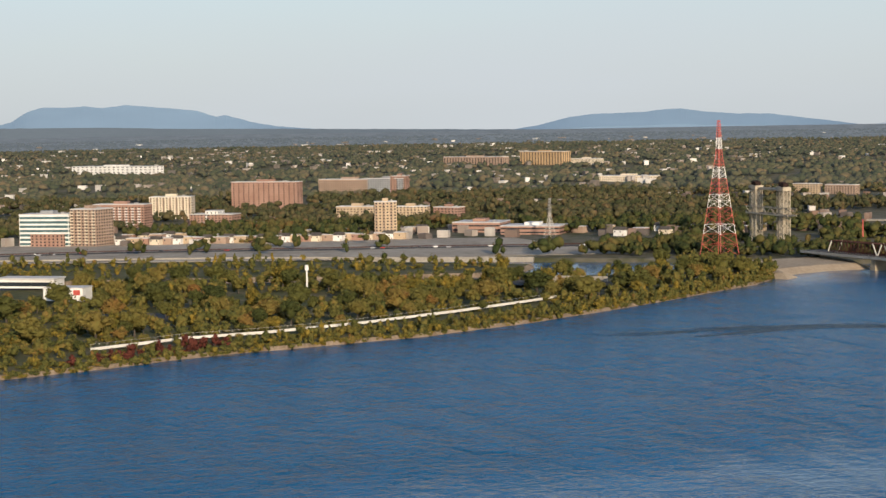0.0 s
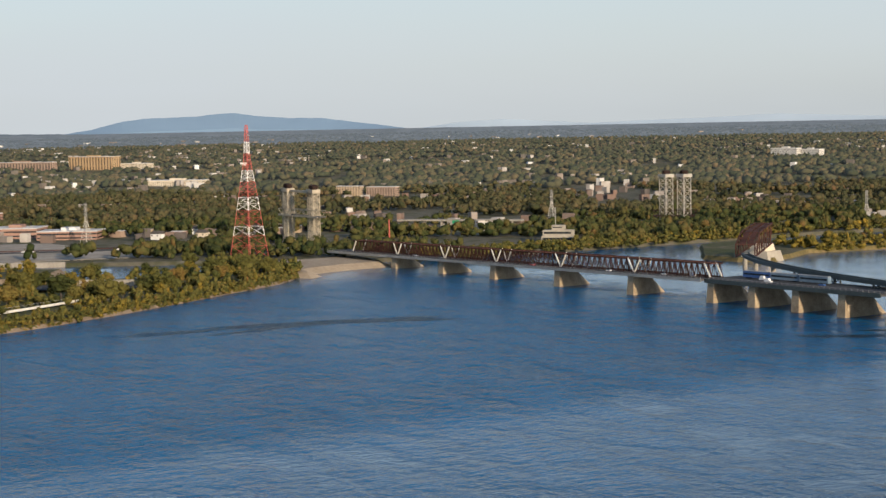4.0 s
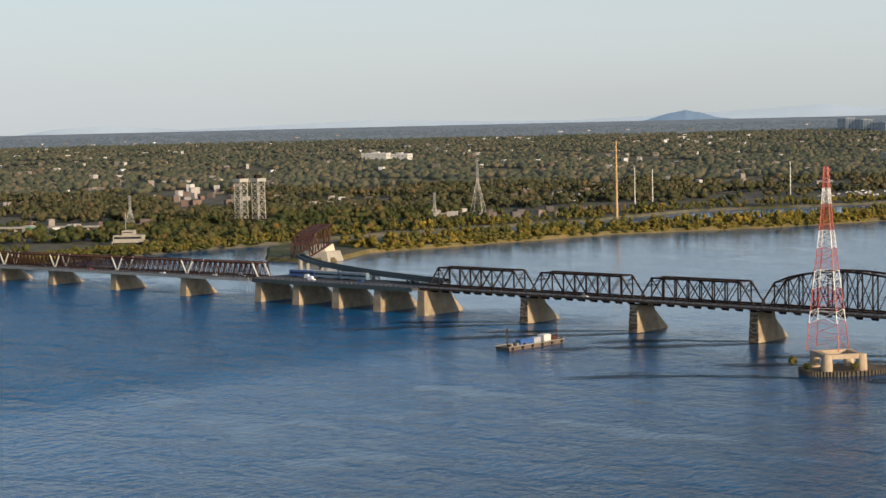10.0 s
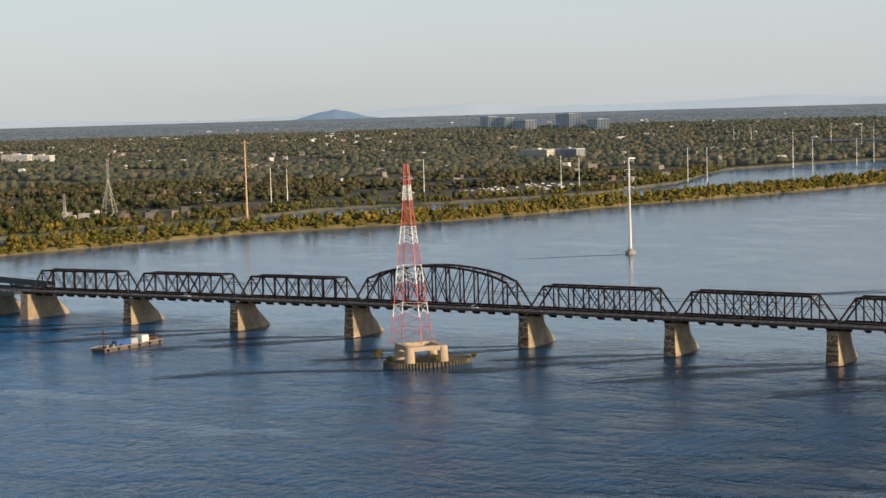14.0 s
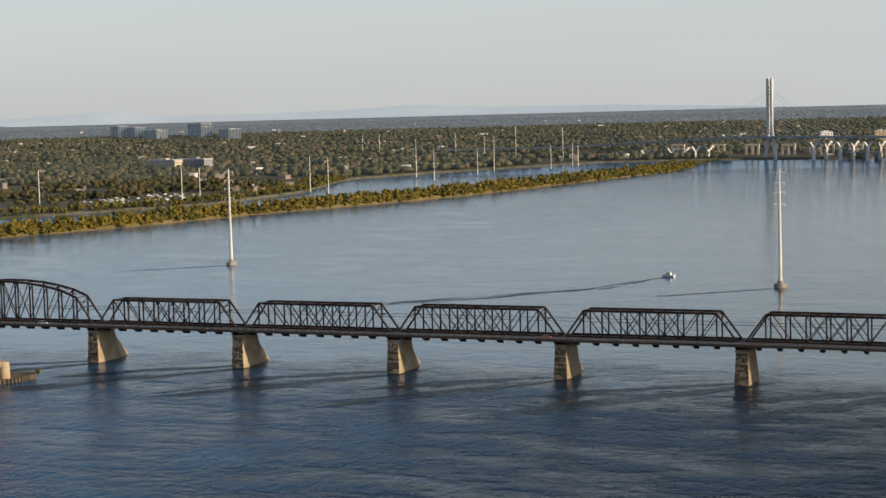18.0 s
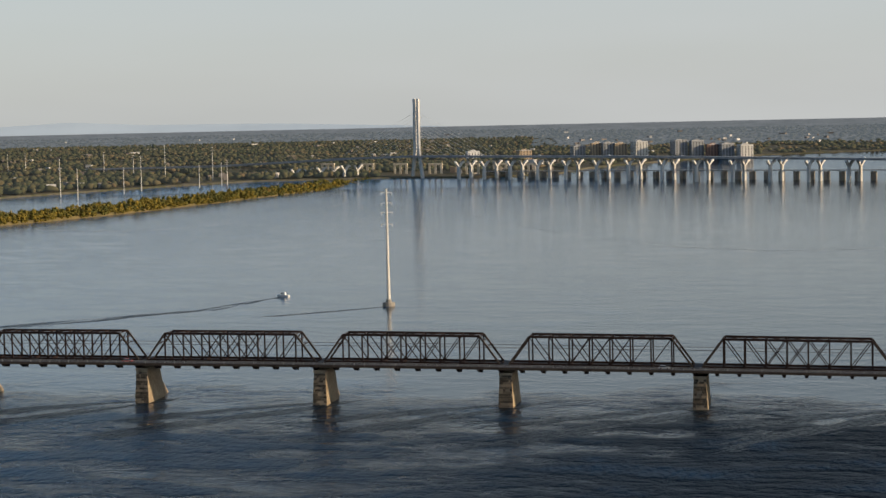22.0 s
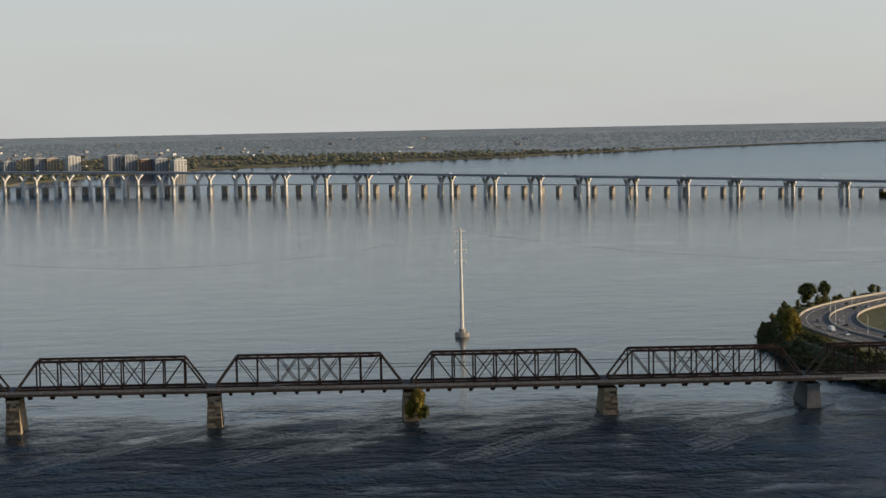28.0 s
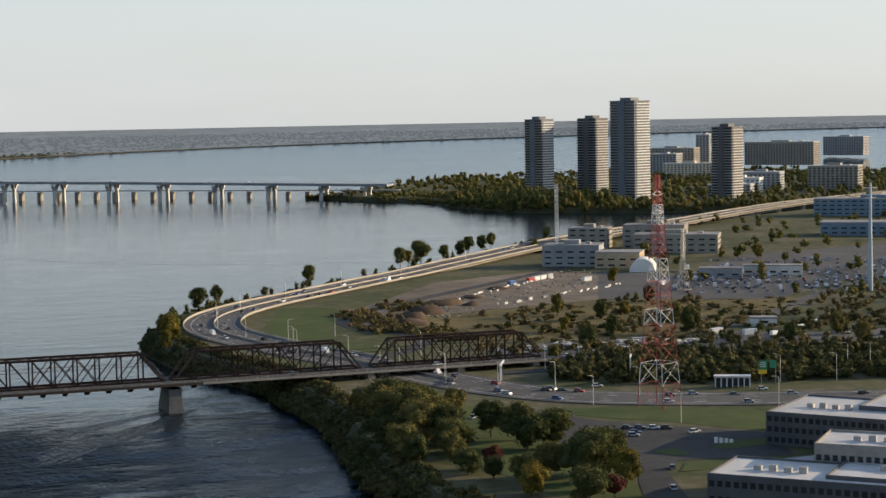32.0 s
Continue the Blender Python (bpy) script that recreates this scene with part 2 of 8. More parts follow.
WATER = water_material()
STONE = material("pier_limestone", (0.20, 0.145, 0.095), (0.50, 0.40, 0.27), 1.3, 0.9, bump=1.0, bump_scale=1.8)
CONCRETE = material("concrete", (0.22, 0.20, 0.17), (0.38, 0.35, 0.30), 0.5, 0.85, bump=0.2)
DARK_CONCRETE = material("grey_stained_concrete", (0.10, 0.10, 0.10), (0.20, 0.195, 0.185), 0.4, 0.9, bump=0.3)
FACING = material("shade_dark_facing_stone", [(0.035, 0.030, 0.024), (0.10, 0.082, 0.060), (0.20, 0.16, 0.115), (0.34, 0.27, 0.19)], None, 1.3, 0.9, vary="island", bump=0.6)
PALE_CONCRETE = material("pale_concrete", (0.52, 0.50, 0.46), (0.68, 0.66, 0.61), 0.4, 0.8)
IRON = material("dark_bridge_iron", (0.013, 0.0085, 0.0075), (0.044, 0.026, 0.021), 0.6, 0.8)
RUST = material("rusty_iron", (0.036, 0.017, 0.013), (0.105, 0.046, 0.033), 0.5, 0.8)
GREEN_STEEL = material("grey_green_steel", (0.035, 0.048, 0.045), (0.075, 0.09, 0.085), 0.4, 0.6)
GALV = material("galvanised_steel", (0.28, 0.27, 0.25), (0.48, 0.46, 0.42), 0.6, 0.5, 0.3)
PALE_STEEL = material("pale_painted_steel", (0.60, 0.56, 0.48), (0.78, 0.74, 0.66), 0.5, 0.5)
ORANGE_STEEL = material("weathered_buff_steel", (0.50, 0.30, 0.14), (0.66, 0.44, 0.24), 0.5, 0.6)
RED_PAINT = material("red_tower_paint", (0.34, 0.045, 0.035), (0.50, 0.095, 0.07), 0.5, 0.5)
WHITE_PAINT = material("white_tower_paint", (0.62, 0.60, 0.57), (0.82, 0.80, 0.77), 0.5, 0.5)
ASPHALT = material("asphalt", (0.045, 0.045, 0.046), (0.085, 0.083, 0.080), 0.3, 0.9)
DECK = material("bridge_deck", (0.05, 0.05, 0.052), (0.10, 0.10, 0.10), 0.4, 0.85)
GRASS = material("grass", [(0.045, 0.058, 0.024), (0.075, 0.084, 0.036), (0.120, 0.108, 0.060), (0.18, 0.158, 0.112)], None, 0.16, 0.95, bump=0.4, bump_scale=0.8)
DRY_GRASS = material("dry_grass", [(0.075, 0.068, 0.030), (0.145, 0.116, 0.050), (0.235, 0.178, 0.080)], None, 0.22, 0.95, bump=0.5)
EARTH = material("dry_bare_ground", (0.115, 0.093, 0.070), (0.265, 0.218, 0.168), 0.08, 0.95, bump=0.5, bump_scale=0.5)
BANK = material("stony_bank", (0.11, 0.08, 0.052), (0.33, 0.26, 0.19), 0.7, 0.95, bump=1.0, bump_scale=0.9)
SUBURB = material("suburban_ground", [(0.050, 0.056, 0.026), (0.080, 0.080, 0.038), (0.15, 0.135, 0.10), (0.08, 0.08, 0.04), (0.20, 0.18, 0.15)], None, 0.05, 0.95, bump=0.5, bump_scale=0.1)
LEAF_TONES = [(0.040, 0.052, 0.017), (0.066, 0.074, 0.022), (0.100, 0.100, 0.028), (0.142, 0.126, 0.034), (0.186, 0.142, 0.040), (0.215, 0.112, 0.036)]
FOLIAGE = material("autumn_foliage", LEAF_TONES, None, 0.25, 0.9, vary="object", leaf=True, bump=1.0, bump_scale=0.8)
FOLIAGE_LEAF = material("autumn_leaves", LEAF_TONES, None, 0.25, 0.9, vary="island", leaf=True, bump=1.0, bump_scale=0.8)
WOODS = material("mixed_woods", [(0.022, 0.034, 0.013), (0.040, 0.054, 0.019), (0.066, 0.076, 0.026), (0.098, 0.094, 0.032), (0.130, 0.104, 0.036), (0.165, 0.092, 0.036)], None, 0.09, 0.95, vary="island", leaf=True, bump=1.0, bump_scale=0.8)
GOLD_LEAF = material("yellow_leaves", [(0.065, 0.063, 0.017), (0.123, 0.109, 0.024), (0.217, 0.161, 0.031), (0.334, 0.224, 0.036)], None, 0.3, 0.9, vary="island", leaf=True, bump=1.0, bump_scale=0.8)
RED_LEAF = material("red_sumac", [(0.060, 0.022, 0.016), (0.145, 0.044, 0.032)], None, 0.4, 0.9, vary="island", leaf=True, bump=1.0, bump_scale=0.8)
# Bluish emission painted onto the far towers in place of haze.
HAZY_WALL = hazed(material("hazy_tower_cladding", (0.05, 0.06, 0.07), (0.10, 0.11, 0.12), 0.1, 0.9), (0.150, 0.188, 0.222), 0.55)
CREAM_STEEL = material("faded_grey_steel", (0.30, 0.28, 0.24), (0.48, 0.45, 0.39), 0.5, 0.6)
BARRIER = material("weathered_barrier_concrete", (0.30, 0.27, 0.22), (0.46, 0.42, 0.35), 0.3, 0.9)
ROAD = material("sun_bleached_asphalt", (0.085, 0.082, 0.078), (0.15, 0.143, 0.135), 0.25, 0.9)
LIFT_STEEL = material("weathered_tan_steel", (0.28, 0.24, 0.18), (0.52, 0.45, 0.34), 0.5, 0.7)
BARK = material("bark", (0.05, 0.042, 0.034), (0.12, 0.10, 0.08), 1.5, 0.95)


# Woods by distance: paler tones, then added glow, stand in for haze.
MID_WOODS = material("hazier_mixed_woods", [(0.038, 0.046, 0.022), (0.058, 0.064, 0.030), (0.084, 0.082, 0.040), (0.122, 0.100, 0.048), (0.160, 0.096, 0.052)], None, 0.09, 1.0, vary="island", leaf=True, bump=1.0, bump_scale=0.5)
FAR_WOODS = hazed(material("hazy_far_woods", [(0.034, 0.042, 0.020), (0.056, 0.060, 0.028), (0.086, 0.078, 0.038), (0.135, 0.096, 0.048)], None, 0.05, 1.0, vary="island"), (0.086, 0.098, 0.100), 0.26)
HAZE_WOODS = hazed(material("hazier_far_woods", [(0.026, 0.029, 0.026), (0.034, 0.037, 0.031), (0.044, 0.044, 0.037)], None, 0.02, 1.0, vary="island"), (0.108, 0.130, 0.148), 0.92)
DARK_LEAF = material("dark_green_foliage", [(0.040, 0.052, 0.018), (0.064, 0.074, 0.024), (0.092, 0.096, 0.030), (0.135, 0.124, 0.038), (0.185, 0.142, 0.046)], None, 0.3, 0.9, vary="object", leaf=True, bump=1.0, bump_scale=0.8)
SCRUB_GROUND = material("dark_scrubby_ground", (0.029, 0.032, 0.016), (0.080, 0.074, 0.038), 0.4, 0.95, bump=0.8)
LAWN = material("green_lawn", (0.050, 0.074, 0.022), (0.095, 0.114, 0.040), 0.1, 0.95, bump=0.3)
GRAVEL = material("pale_gravel", (0.24, 0.21, 0.165), (0.46, 0.41, 0.34), 0.15, 0.95, bump=0.3)
HEAP = material("dug_brown_earth", (0.055, 0.040, 0.030), (0.12, 0.085, 0.062), 0.4, 0.95, bump=0.6)
ROOFS = material("assorted_roofs", [(0.06, 0.055, 0.052), (0.14, 0.12, 0.11), (0.20, 0.13, 0.10), (0.32, 0.29, 0.26), (0.60, 0.57, 0.53)], None, 0.05, 0.8, vary="island")
FAR_ROOFS = material("pale_far_roofs", [(0.10, 0.095, 0.09), (0.16, 0.14, 0.12), (0.26, 0.22, 0.19), (0.50, 0.48, 0.45), (0.75, 0.73, 0.70)], None, 0.05, 0.8, vary="island")
BRICK_RED = material("red_brick", (0.25, 0.145, 0.110), (0.38, 0.245, 0.190), 0.5, 0.9)
BRICK_BROWN = material("brown_brick", (0.25, 0.175, 0.130), (0.40, 0.30, 0.235), 0.5, 0.9)
BEIGE = material("beige_brick", (0.36, 0.27, 0.18), (0.52, 0.41, 0.29), 0.4, 0.9)
CREAM = material("cream_render", (0.52, 0.45, 0.34), (0.70, 0.62, 0.49), 0.3, 0.85)
WHITE_WALL = material("white_cladding", (0.60, 0.59, 0.56), (0.80, 0.79, 0.76), 0.2, 0.7)
GREY_WALL = material("grey_cladding", (0.20, 0.21, 0.22), (0.34, 0.35, 0.36), 0.3, 0.7)
DARK_WALL = material("dark_cladding", (0.055, 0.056, 0.062), (0.105, 0.105, 0.112), 0.3, 0.6)
BLUE_WALL = material("blue_cladding", (0.10, 0.16, 0.22), (0.20, 0.27, 0.34), 0.3, 0.6)
ORANGE_WALL = material("orange_brick", (0.36, 0.24, 0.13), (0.50, 0.36, 0.21), 0.4, 0.85)
ROOF_WHITE = material("pale_flat_roof", (0.45, 0.44, 0.43), (0.66, 0.65, 0.63), 0.15, 0.85)
ROOF_DARK = material("dark_shingles", (0.06, 0.055, 0.052), (0.13, 0.115, 0.10), 0.6, 0.9)
GLASS = material("window_glass", (0.012, 0.016, 0.020), (0.035, 0.042, 0.050), 0.2, 0.12)
TEAL_GLASS = material("teal_glass", (0.05, 0.10, 0.11), (0.10, 0.17, 0.18), 0.2, 0.15)
GREEN_SIGN = material("green_road_sign", (0.02, 0.22, 0.10), (0.03, 0.28, 0.13), 1.0, 0.5)
YELLOW_SIGN = material("yellow_sign", (0.75, 0.45, 0.02), (0.80, 0.52, 0.04), 1.0, 0.5)
TYRE = material("tyre_rubber", (0.012, 0.012, 0.012), (0.02, 0.02, 0.02), 2.0, 0.9)
SAND = material("pale_sand", (0.30, 0.235, 0.165), (0.48, 0.39, 0.28), 0.3, 0.95, bump=0.3)
RUBBLE = material("rubble", (0.14, 0.12, 0.10), (0.34, 0.31, 0.28), 0.6, 0.95, bump=0.6)


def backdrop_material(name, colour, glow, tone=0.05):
    """A far backdrop with haze painted in, as its base colour and as emission."""
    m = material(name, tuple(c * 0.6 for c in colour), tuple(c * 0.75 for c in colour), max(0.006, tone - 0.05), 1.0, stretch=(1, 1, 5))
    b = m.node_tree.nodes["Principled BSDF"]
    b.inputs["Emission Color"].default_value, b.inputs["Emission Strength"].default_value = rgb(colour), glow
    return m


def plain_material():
    """The far plain's woods, fields and built-up patches, with haze painted in as colour and emission."""
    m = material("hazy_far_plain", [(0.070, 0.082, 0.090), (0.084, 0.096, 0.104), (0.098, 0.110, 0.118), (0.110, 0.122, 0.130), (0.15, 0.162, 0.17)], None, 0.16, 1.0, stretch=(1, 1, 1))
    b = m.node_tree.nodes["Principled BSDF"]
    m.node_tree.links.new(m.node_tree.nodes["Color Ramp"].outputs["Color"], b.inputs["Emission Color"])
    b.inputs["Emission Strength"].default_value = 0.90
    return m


# Haze blue and glow are painted onto the hills, rise and plain.
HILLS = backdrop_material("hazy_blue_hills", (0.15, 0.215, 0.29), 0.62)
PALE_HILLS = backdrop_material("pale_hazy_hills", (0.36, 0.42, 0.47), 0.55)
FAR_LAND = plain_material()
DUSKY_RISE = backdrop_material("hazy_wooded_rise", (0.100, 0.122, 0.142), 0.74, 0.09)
CAR_PAINTS = [material("car_paint_" + n, tuple(v * 0.9 for v in c), c, 1.0, 0.3) for n, c in
              (("white", (0.75, 0.75, 0.75)), ("black", (0.02, 0.02, 0.022)), ("silver", (0.42, 0.43, 0.45)), ("red", (0.40, 0.04, 0.03)), ("blue", (0.05, 0.12, 0.32)), ("grey", (0.13, 0.135, 0.14)))]


# ---- mesh building ----
class Shape:
    """Vertices and faces of one part."""

    def __init__(self):
        self.v, self.f = [], []

    def add(self, verts, faces):
        k = len(self.v)
        self.v += [tuple(p) for p in verts]
        self.f += [tuple(i + k for i in f) for f in faces]
        return self

    def box(self, x0, x1, y0, y1, z0, z1):
        return self.add([(x0, y0, z0), (x1, y0, z0), (x1, y1, z0), (x0, y1, z0), (x0, y0, z1), (x1, y0, z1), (x1, y1, z1), (x0, y1, z1)],
                        [(0, 3, 2, 1), (4, 5, 6, 7), (0, 1, 5, 4), (1, 2, 6, 5), (2, 3, 7, 6), (3, 0, 4, 7)])

    def beam(self, p, q, w, h=None):
        """A square bar from p to q, w wide and h deep."""
        p, q = Vector(p), Vector(q)
        d = (q - p).normalized()
        side = d.cross(Vector((0, 0, 1)))
        side = side.normalized() if side.length > 1e-4 else Vector((1, 0, 0))
        up = side.cross(d)
        a, b = side * (w / 2), up * ((h or w) / 2)
        return self.add([p - a - b, p + a - b, p + a + b, p - a + b, q - a - b, q + a - b, q + a + b, q - a + b],
                        [(0, 1, 2, 3), (4, 7, 6, 5), (0, 4, 5, 1), (1, 5, 6, 2), (2, 6, 7, 3), (3, 7, 4, 0)])

    def path(self, points, w, h=None):
        """One bent bar through the points."""
        pts = [Vector(p) for p in points]
        k, h = len(self.v), h or w
        for i, p in enumerate(pts):
            d = (pts[min(i + 1, len(pts) - 1)] - pts[max(i - 1, 0)]).normalized()
            side = d.cross(Vector((0, 0, 1)))
            side = side.normalized() if side.length > 1e-4 else Vector((1, 0, 0))
            up = side.cross(d)
            a, b = side * (w / 2), up * (h / 2)
            self.v += [tuple(p - a - b), tuple(p + a - b), tuple(p + a + b), tuple(p - a + b)]
        for i in range(len(pts) - 1):
            o = k + 4 * i
            self.f += [(o + j, o + (j + 1) % 4, o + 4 + (j + 1) % 4, o + 4 + j) for j in range(4)]
        e = k + 4 * (len(pts) - 1)
        self.f += [(k + 3, k + 2, k + 1, k), (e, e + 1, e + 2, e + 3)]
        return self

    def tube(self, p, q, r0, r1=None, n=8):
        p, q = Vector(p), Vector(q)
        d = (q - p).normalized()
        side = d.cross(Vector((0, 0, 1)))
        side = side.normalized() if side.length > 1e-4 else Vector((1, 0, 0))
        up = side.cross(d)
        r1 = r0 if r1 is None else r1
        ring = [(math.cos(2 * math.pi * i / n), math.sin(2 * math.pi * i / n)) for i in range(n)]
        vs = [p + (side * c + up * s) * r0 for c, s in ring] + [q + (side * c + up * s) * r1 for c, s in ring]
        return self.add(vs, [(i, (i + 1) % n, n + (i + 1) % n, n + i) for i in range(n)] + [tuple(range(n))[::-1], tuple(range(n, 2 * n))])

    def loft(self, low, high):
        """Side walls and a lid between two rings of the same count."""
        n = len(low)
        return self.add(list(low) + list(high), [(i, (i + 1) % n, n + (i + 1) % n, n + i) for i in range(n)] + [tuple(range(n, 2 * n)), tuple(range(n))[::-1]])

    def mesh(self, name, mat):
        me = bpy.data.meshes.new(name)
        me.from_pydata(self.v, [], self.f)
        me.materials.append(mat)
        return me


def part(name, shape, mat, parent, label=""):
    ob = new(name, shape.mesh(name, mat) if isinstance(shape, Shape) else shape)
    ob.parent = parent
    if label:
        ob["label"] = label
    return ob


def thing(name, label, category, at=(0, 0, 0), turn=0.0, group="", kind=""):
    ob = new(name)
    ob.matrix_basis = pose(*at, 0, 0, turn)
    return tagged(ob, label, category, group, kind)


def solid(name, shape, mat, label, category, group="", kind=""):
    return tagged(new(name, shape.mesh(name, mat)), label, category, group, kind)


# ---- the far distance is drawn in towards the eye, along its own lines of sight ----
EYES = [(t, eye, target) for t, eye, target, _ in PATH]
NEAR_R, FAR_R = 3000.0, 1750.0


def yaw_of(a, b):
    return math.atan2(-(b[0] - a[0]), b[1] - a[1])


EYE_YAW = [yaw_of(e, g) for _, e, g in EYES]


def eye_for(x, y):
    w = yaw_of((-310, -750), (x, y))
    k = [-v for v in EYE_YAW]
    ex = float(np.interp(-w, k, [e[0] for _, e, _ in EYES]))
    ey = float(np.interp(-w, k, [e[1] for _, e, _ in EYES]))
    return ex, ey, 119.5


def squeeze(x, y, z=0.0):
    """The place at which a true far place is built, and its share of the true size."""
    ex, ey, ez = eye_for(x, y)
    true = math.hypot(x - ex, y - ey)
    if true <= NEAR_R:
        return (x, y, z), 1.0
    near = NEAR_R + FAR_R * (true - NEAR_R) / (true - NEAR_R + 3600.0)
    s = near / true
    return (ex + (x - ex) * s, ey + (y - ey) * s, ez + (z - ez) * s), s


CX, CY = -310.0, -750.0


def polar(yaw, r):
    return CX - math.sin(yaw) * r, CY + math.cos(yaw) * r


def sheet(name, mat, start, z, yaws, growth=1.12, last=24000.0):
    """A sheet from a start distance, by yaw, out to the horizon."""
    rings, cols = [], []
    for w in yaws:
        r0 = start(w)
        steps = [r0 * (last / r0) ** (i / 46) for i in range(47)]
        steps[1] = r0 + 9.0
        cols.append([squeeze(*polar(w, r), z if i else min(z, 0.0) - (1.5 if z else 0.0))[0] for i, r in enumerate(steps)])
    s = Shape()
    k = 47
    s.v = [p for c in cols for p in c]
    s.f = [(i * k + j, i * k + j + 1, (i + 1) * k + j + 1, (i + 1) * k + j) for i in range(len(cols) - 1) for j in range(k - 1)]
    return s


def by_yaw(points):
    """A start distance by yaw from a shoreline, points in order of falling yaw."""
    rows = [(yaw_of((CX, CY), p), math.hypot(p[0] - CX, p[1] - CY)) for p in points]
    ws, rs = [-w for w, _ in rows], [r for _, r in rows]
    return lambda w: float(np.interp(-w, ws, rs))


# ---- water and land ----
river = Shape()
deg = [radians(a) for a in range(-180, 181, 2)]
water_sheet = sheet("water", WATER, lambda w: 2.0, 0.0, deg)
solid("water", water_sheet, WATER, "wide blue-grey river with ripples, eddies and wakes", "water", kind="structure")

SOUTH = [(-1300, -3000), (-2200, -1400), (-2140, -900), (-2112, -640), (-2025, -430), (-1965, -335), (-1880, -200), (-1800, -90), (-1740, -30), (-1712, 40), (-1700, 150),
         (-1690, 330), (-1680, 520), (-1630, 760), (-1640, 960), (-1560, 1100), (-1470, 1300), (-1490, 1600), (-1620, 2050), (-1500, 2420),
         (-1380, 2700), (-1100, 2790), (-900, 2760), (-800, 2900), (-790, 3250), (-640, 3800), (-458, 4200), (128, 4753), (497, 5040), (1264, 6011), (2407, 6900), (6046, 7861), (9500, 7000)]
south_yaws = [radians(160 - 0.4 * i) for i in range(int(240 / 0.4))]
south = sheet("ground", SUBURB, by_yaw(SOUTH), 3.0, south_yaws)
solid("ground", south, SUBURB, "flat wooded suburb that reaches the hazy horizon", "ground", kind="structure")
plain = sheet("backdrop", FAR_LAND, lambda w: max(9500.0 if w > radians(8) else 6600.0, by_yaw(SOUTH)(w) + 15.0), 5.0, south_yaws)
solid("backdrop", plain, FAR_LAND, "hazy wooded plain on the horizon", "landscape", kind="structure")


def ridge(points, far, mat, label):
    """A far hill: points of yaw and elevation in degrees, joined by soft curves, with rough tops."""
    ws = [p[0] for p in points]
    s = Shape()
    n = 160
    for i in range(n + 1):
        w = ws[0] + (ws[-1] - ws[0]) * i / n
        e = float(np.interp(-w, [-v for v in ws], [p[1] for p in points])) + 0.012 * noise.noise((w * 3.1, far, 0)) + 0.008 * noise.noise((w * 9, far, 3))
        x, y = polar(radians(w), 8000.0)
        ex, ey, ez = eye_for(x, y)
        ux, uy = -math.sin(radians(w)), math.cos(radians(w))
        for back, el in ((0, -0.75), (0, e * 0.4 - 0.3), (40, e)):
            s.v.append((ex + ux * (far + back), ey + uy * (far + back), ez + (far + back) * math.tan(radians(el))))
    s.f = [(3 * i + j, 3 * i + 3 + j, 3 * i + 4 + j, 3 * i + 1 + j) for i in range(n) for j in (0, 1)]
    return solid("backdrop_hills", s, mat, label, "hills", kind="structure")


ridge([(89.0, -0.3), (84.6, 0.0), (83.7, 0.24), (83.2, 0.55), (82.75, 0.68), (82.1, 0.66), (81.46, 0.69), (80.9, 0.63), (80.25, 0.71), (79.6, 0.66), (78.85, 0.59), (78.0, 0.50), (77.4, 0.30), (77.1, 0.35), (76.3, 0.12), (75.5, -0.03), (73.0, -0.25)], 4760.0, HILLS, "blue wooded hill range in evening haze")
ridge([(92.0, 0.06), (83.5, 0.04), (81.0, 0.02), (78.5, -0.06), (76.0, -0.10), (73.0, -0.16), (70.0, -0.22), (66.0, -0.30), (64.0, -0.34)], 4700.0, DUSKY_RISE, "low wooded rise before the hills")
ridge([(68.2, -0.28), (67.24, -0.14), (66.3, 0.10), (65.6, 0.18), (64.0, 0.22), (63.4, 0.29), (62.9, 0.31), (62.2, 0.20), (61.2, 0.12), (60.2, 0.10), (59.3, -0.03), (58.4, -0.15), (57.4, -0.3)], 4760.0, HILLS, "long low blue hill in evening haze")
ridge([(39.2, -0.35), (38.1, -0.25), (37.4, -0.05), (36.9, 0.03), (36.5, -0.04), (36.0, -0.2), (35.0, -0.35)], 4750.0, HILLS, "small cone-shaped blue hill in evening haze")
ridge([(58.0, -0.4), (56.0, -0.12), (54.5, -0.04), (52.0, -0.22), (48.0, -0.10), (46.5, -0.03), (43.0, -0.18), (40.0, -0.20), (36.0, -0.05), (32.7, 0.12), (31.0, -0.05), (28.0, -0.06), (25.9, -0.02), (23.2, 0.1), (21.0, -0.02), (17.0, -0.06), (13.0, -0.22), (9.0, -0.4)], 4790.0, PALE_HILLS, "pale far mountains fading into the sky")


def slab(points, top, bank=6.0, foot=-0.8):
    """The top of a piece of land, and the sloping bank all round it; outline against the clock."""
    n = len(points)
    outer = []
    for i in range(n):
        a, b, c = Vector(points[i - 1]), Vector(points[i]), Vector(points[(i + 1) % n])
        d = (b - a).normalized() + (c - b).normalized()
        d = d.normalized() if d.length > 1e-3 else Vector((1, 0))
        outer.append((b.x + d.y * bank, b.y - d.x * bank, foot))
    flat, side = Shape(), Shape()
    flat.add([(p[0], p[1], top) for p in points], [tuple(range(n))])
    side.add(outer + [(p[0], p[1], top) for p in points], [(i, (i + 1) % n, n + (i + 1) % n, n + i) for i in range(n)])
    return flat, side


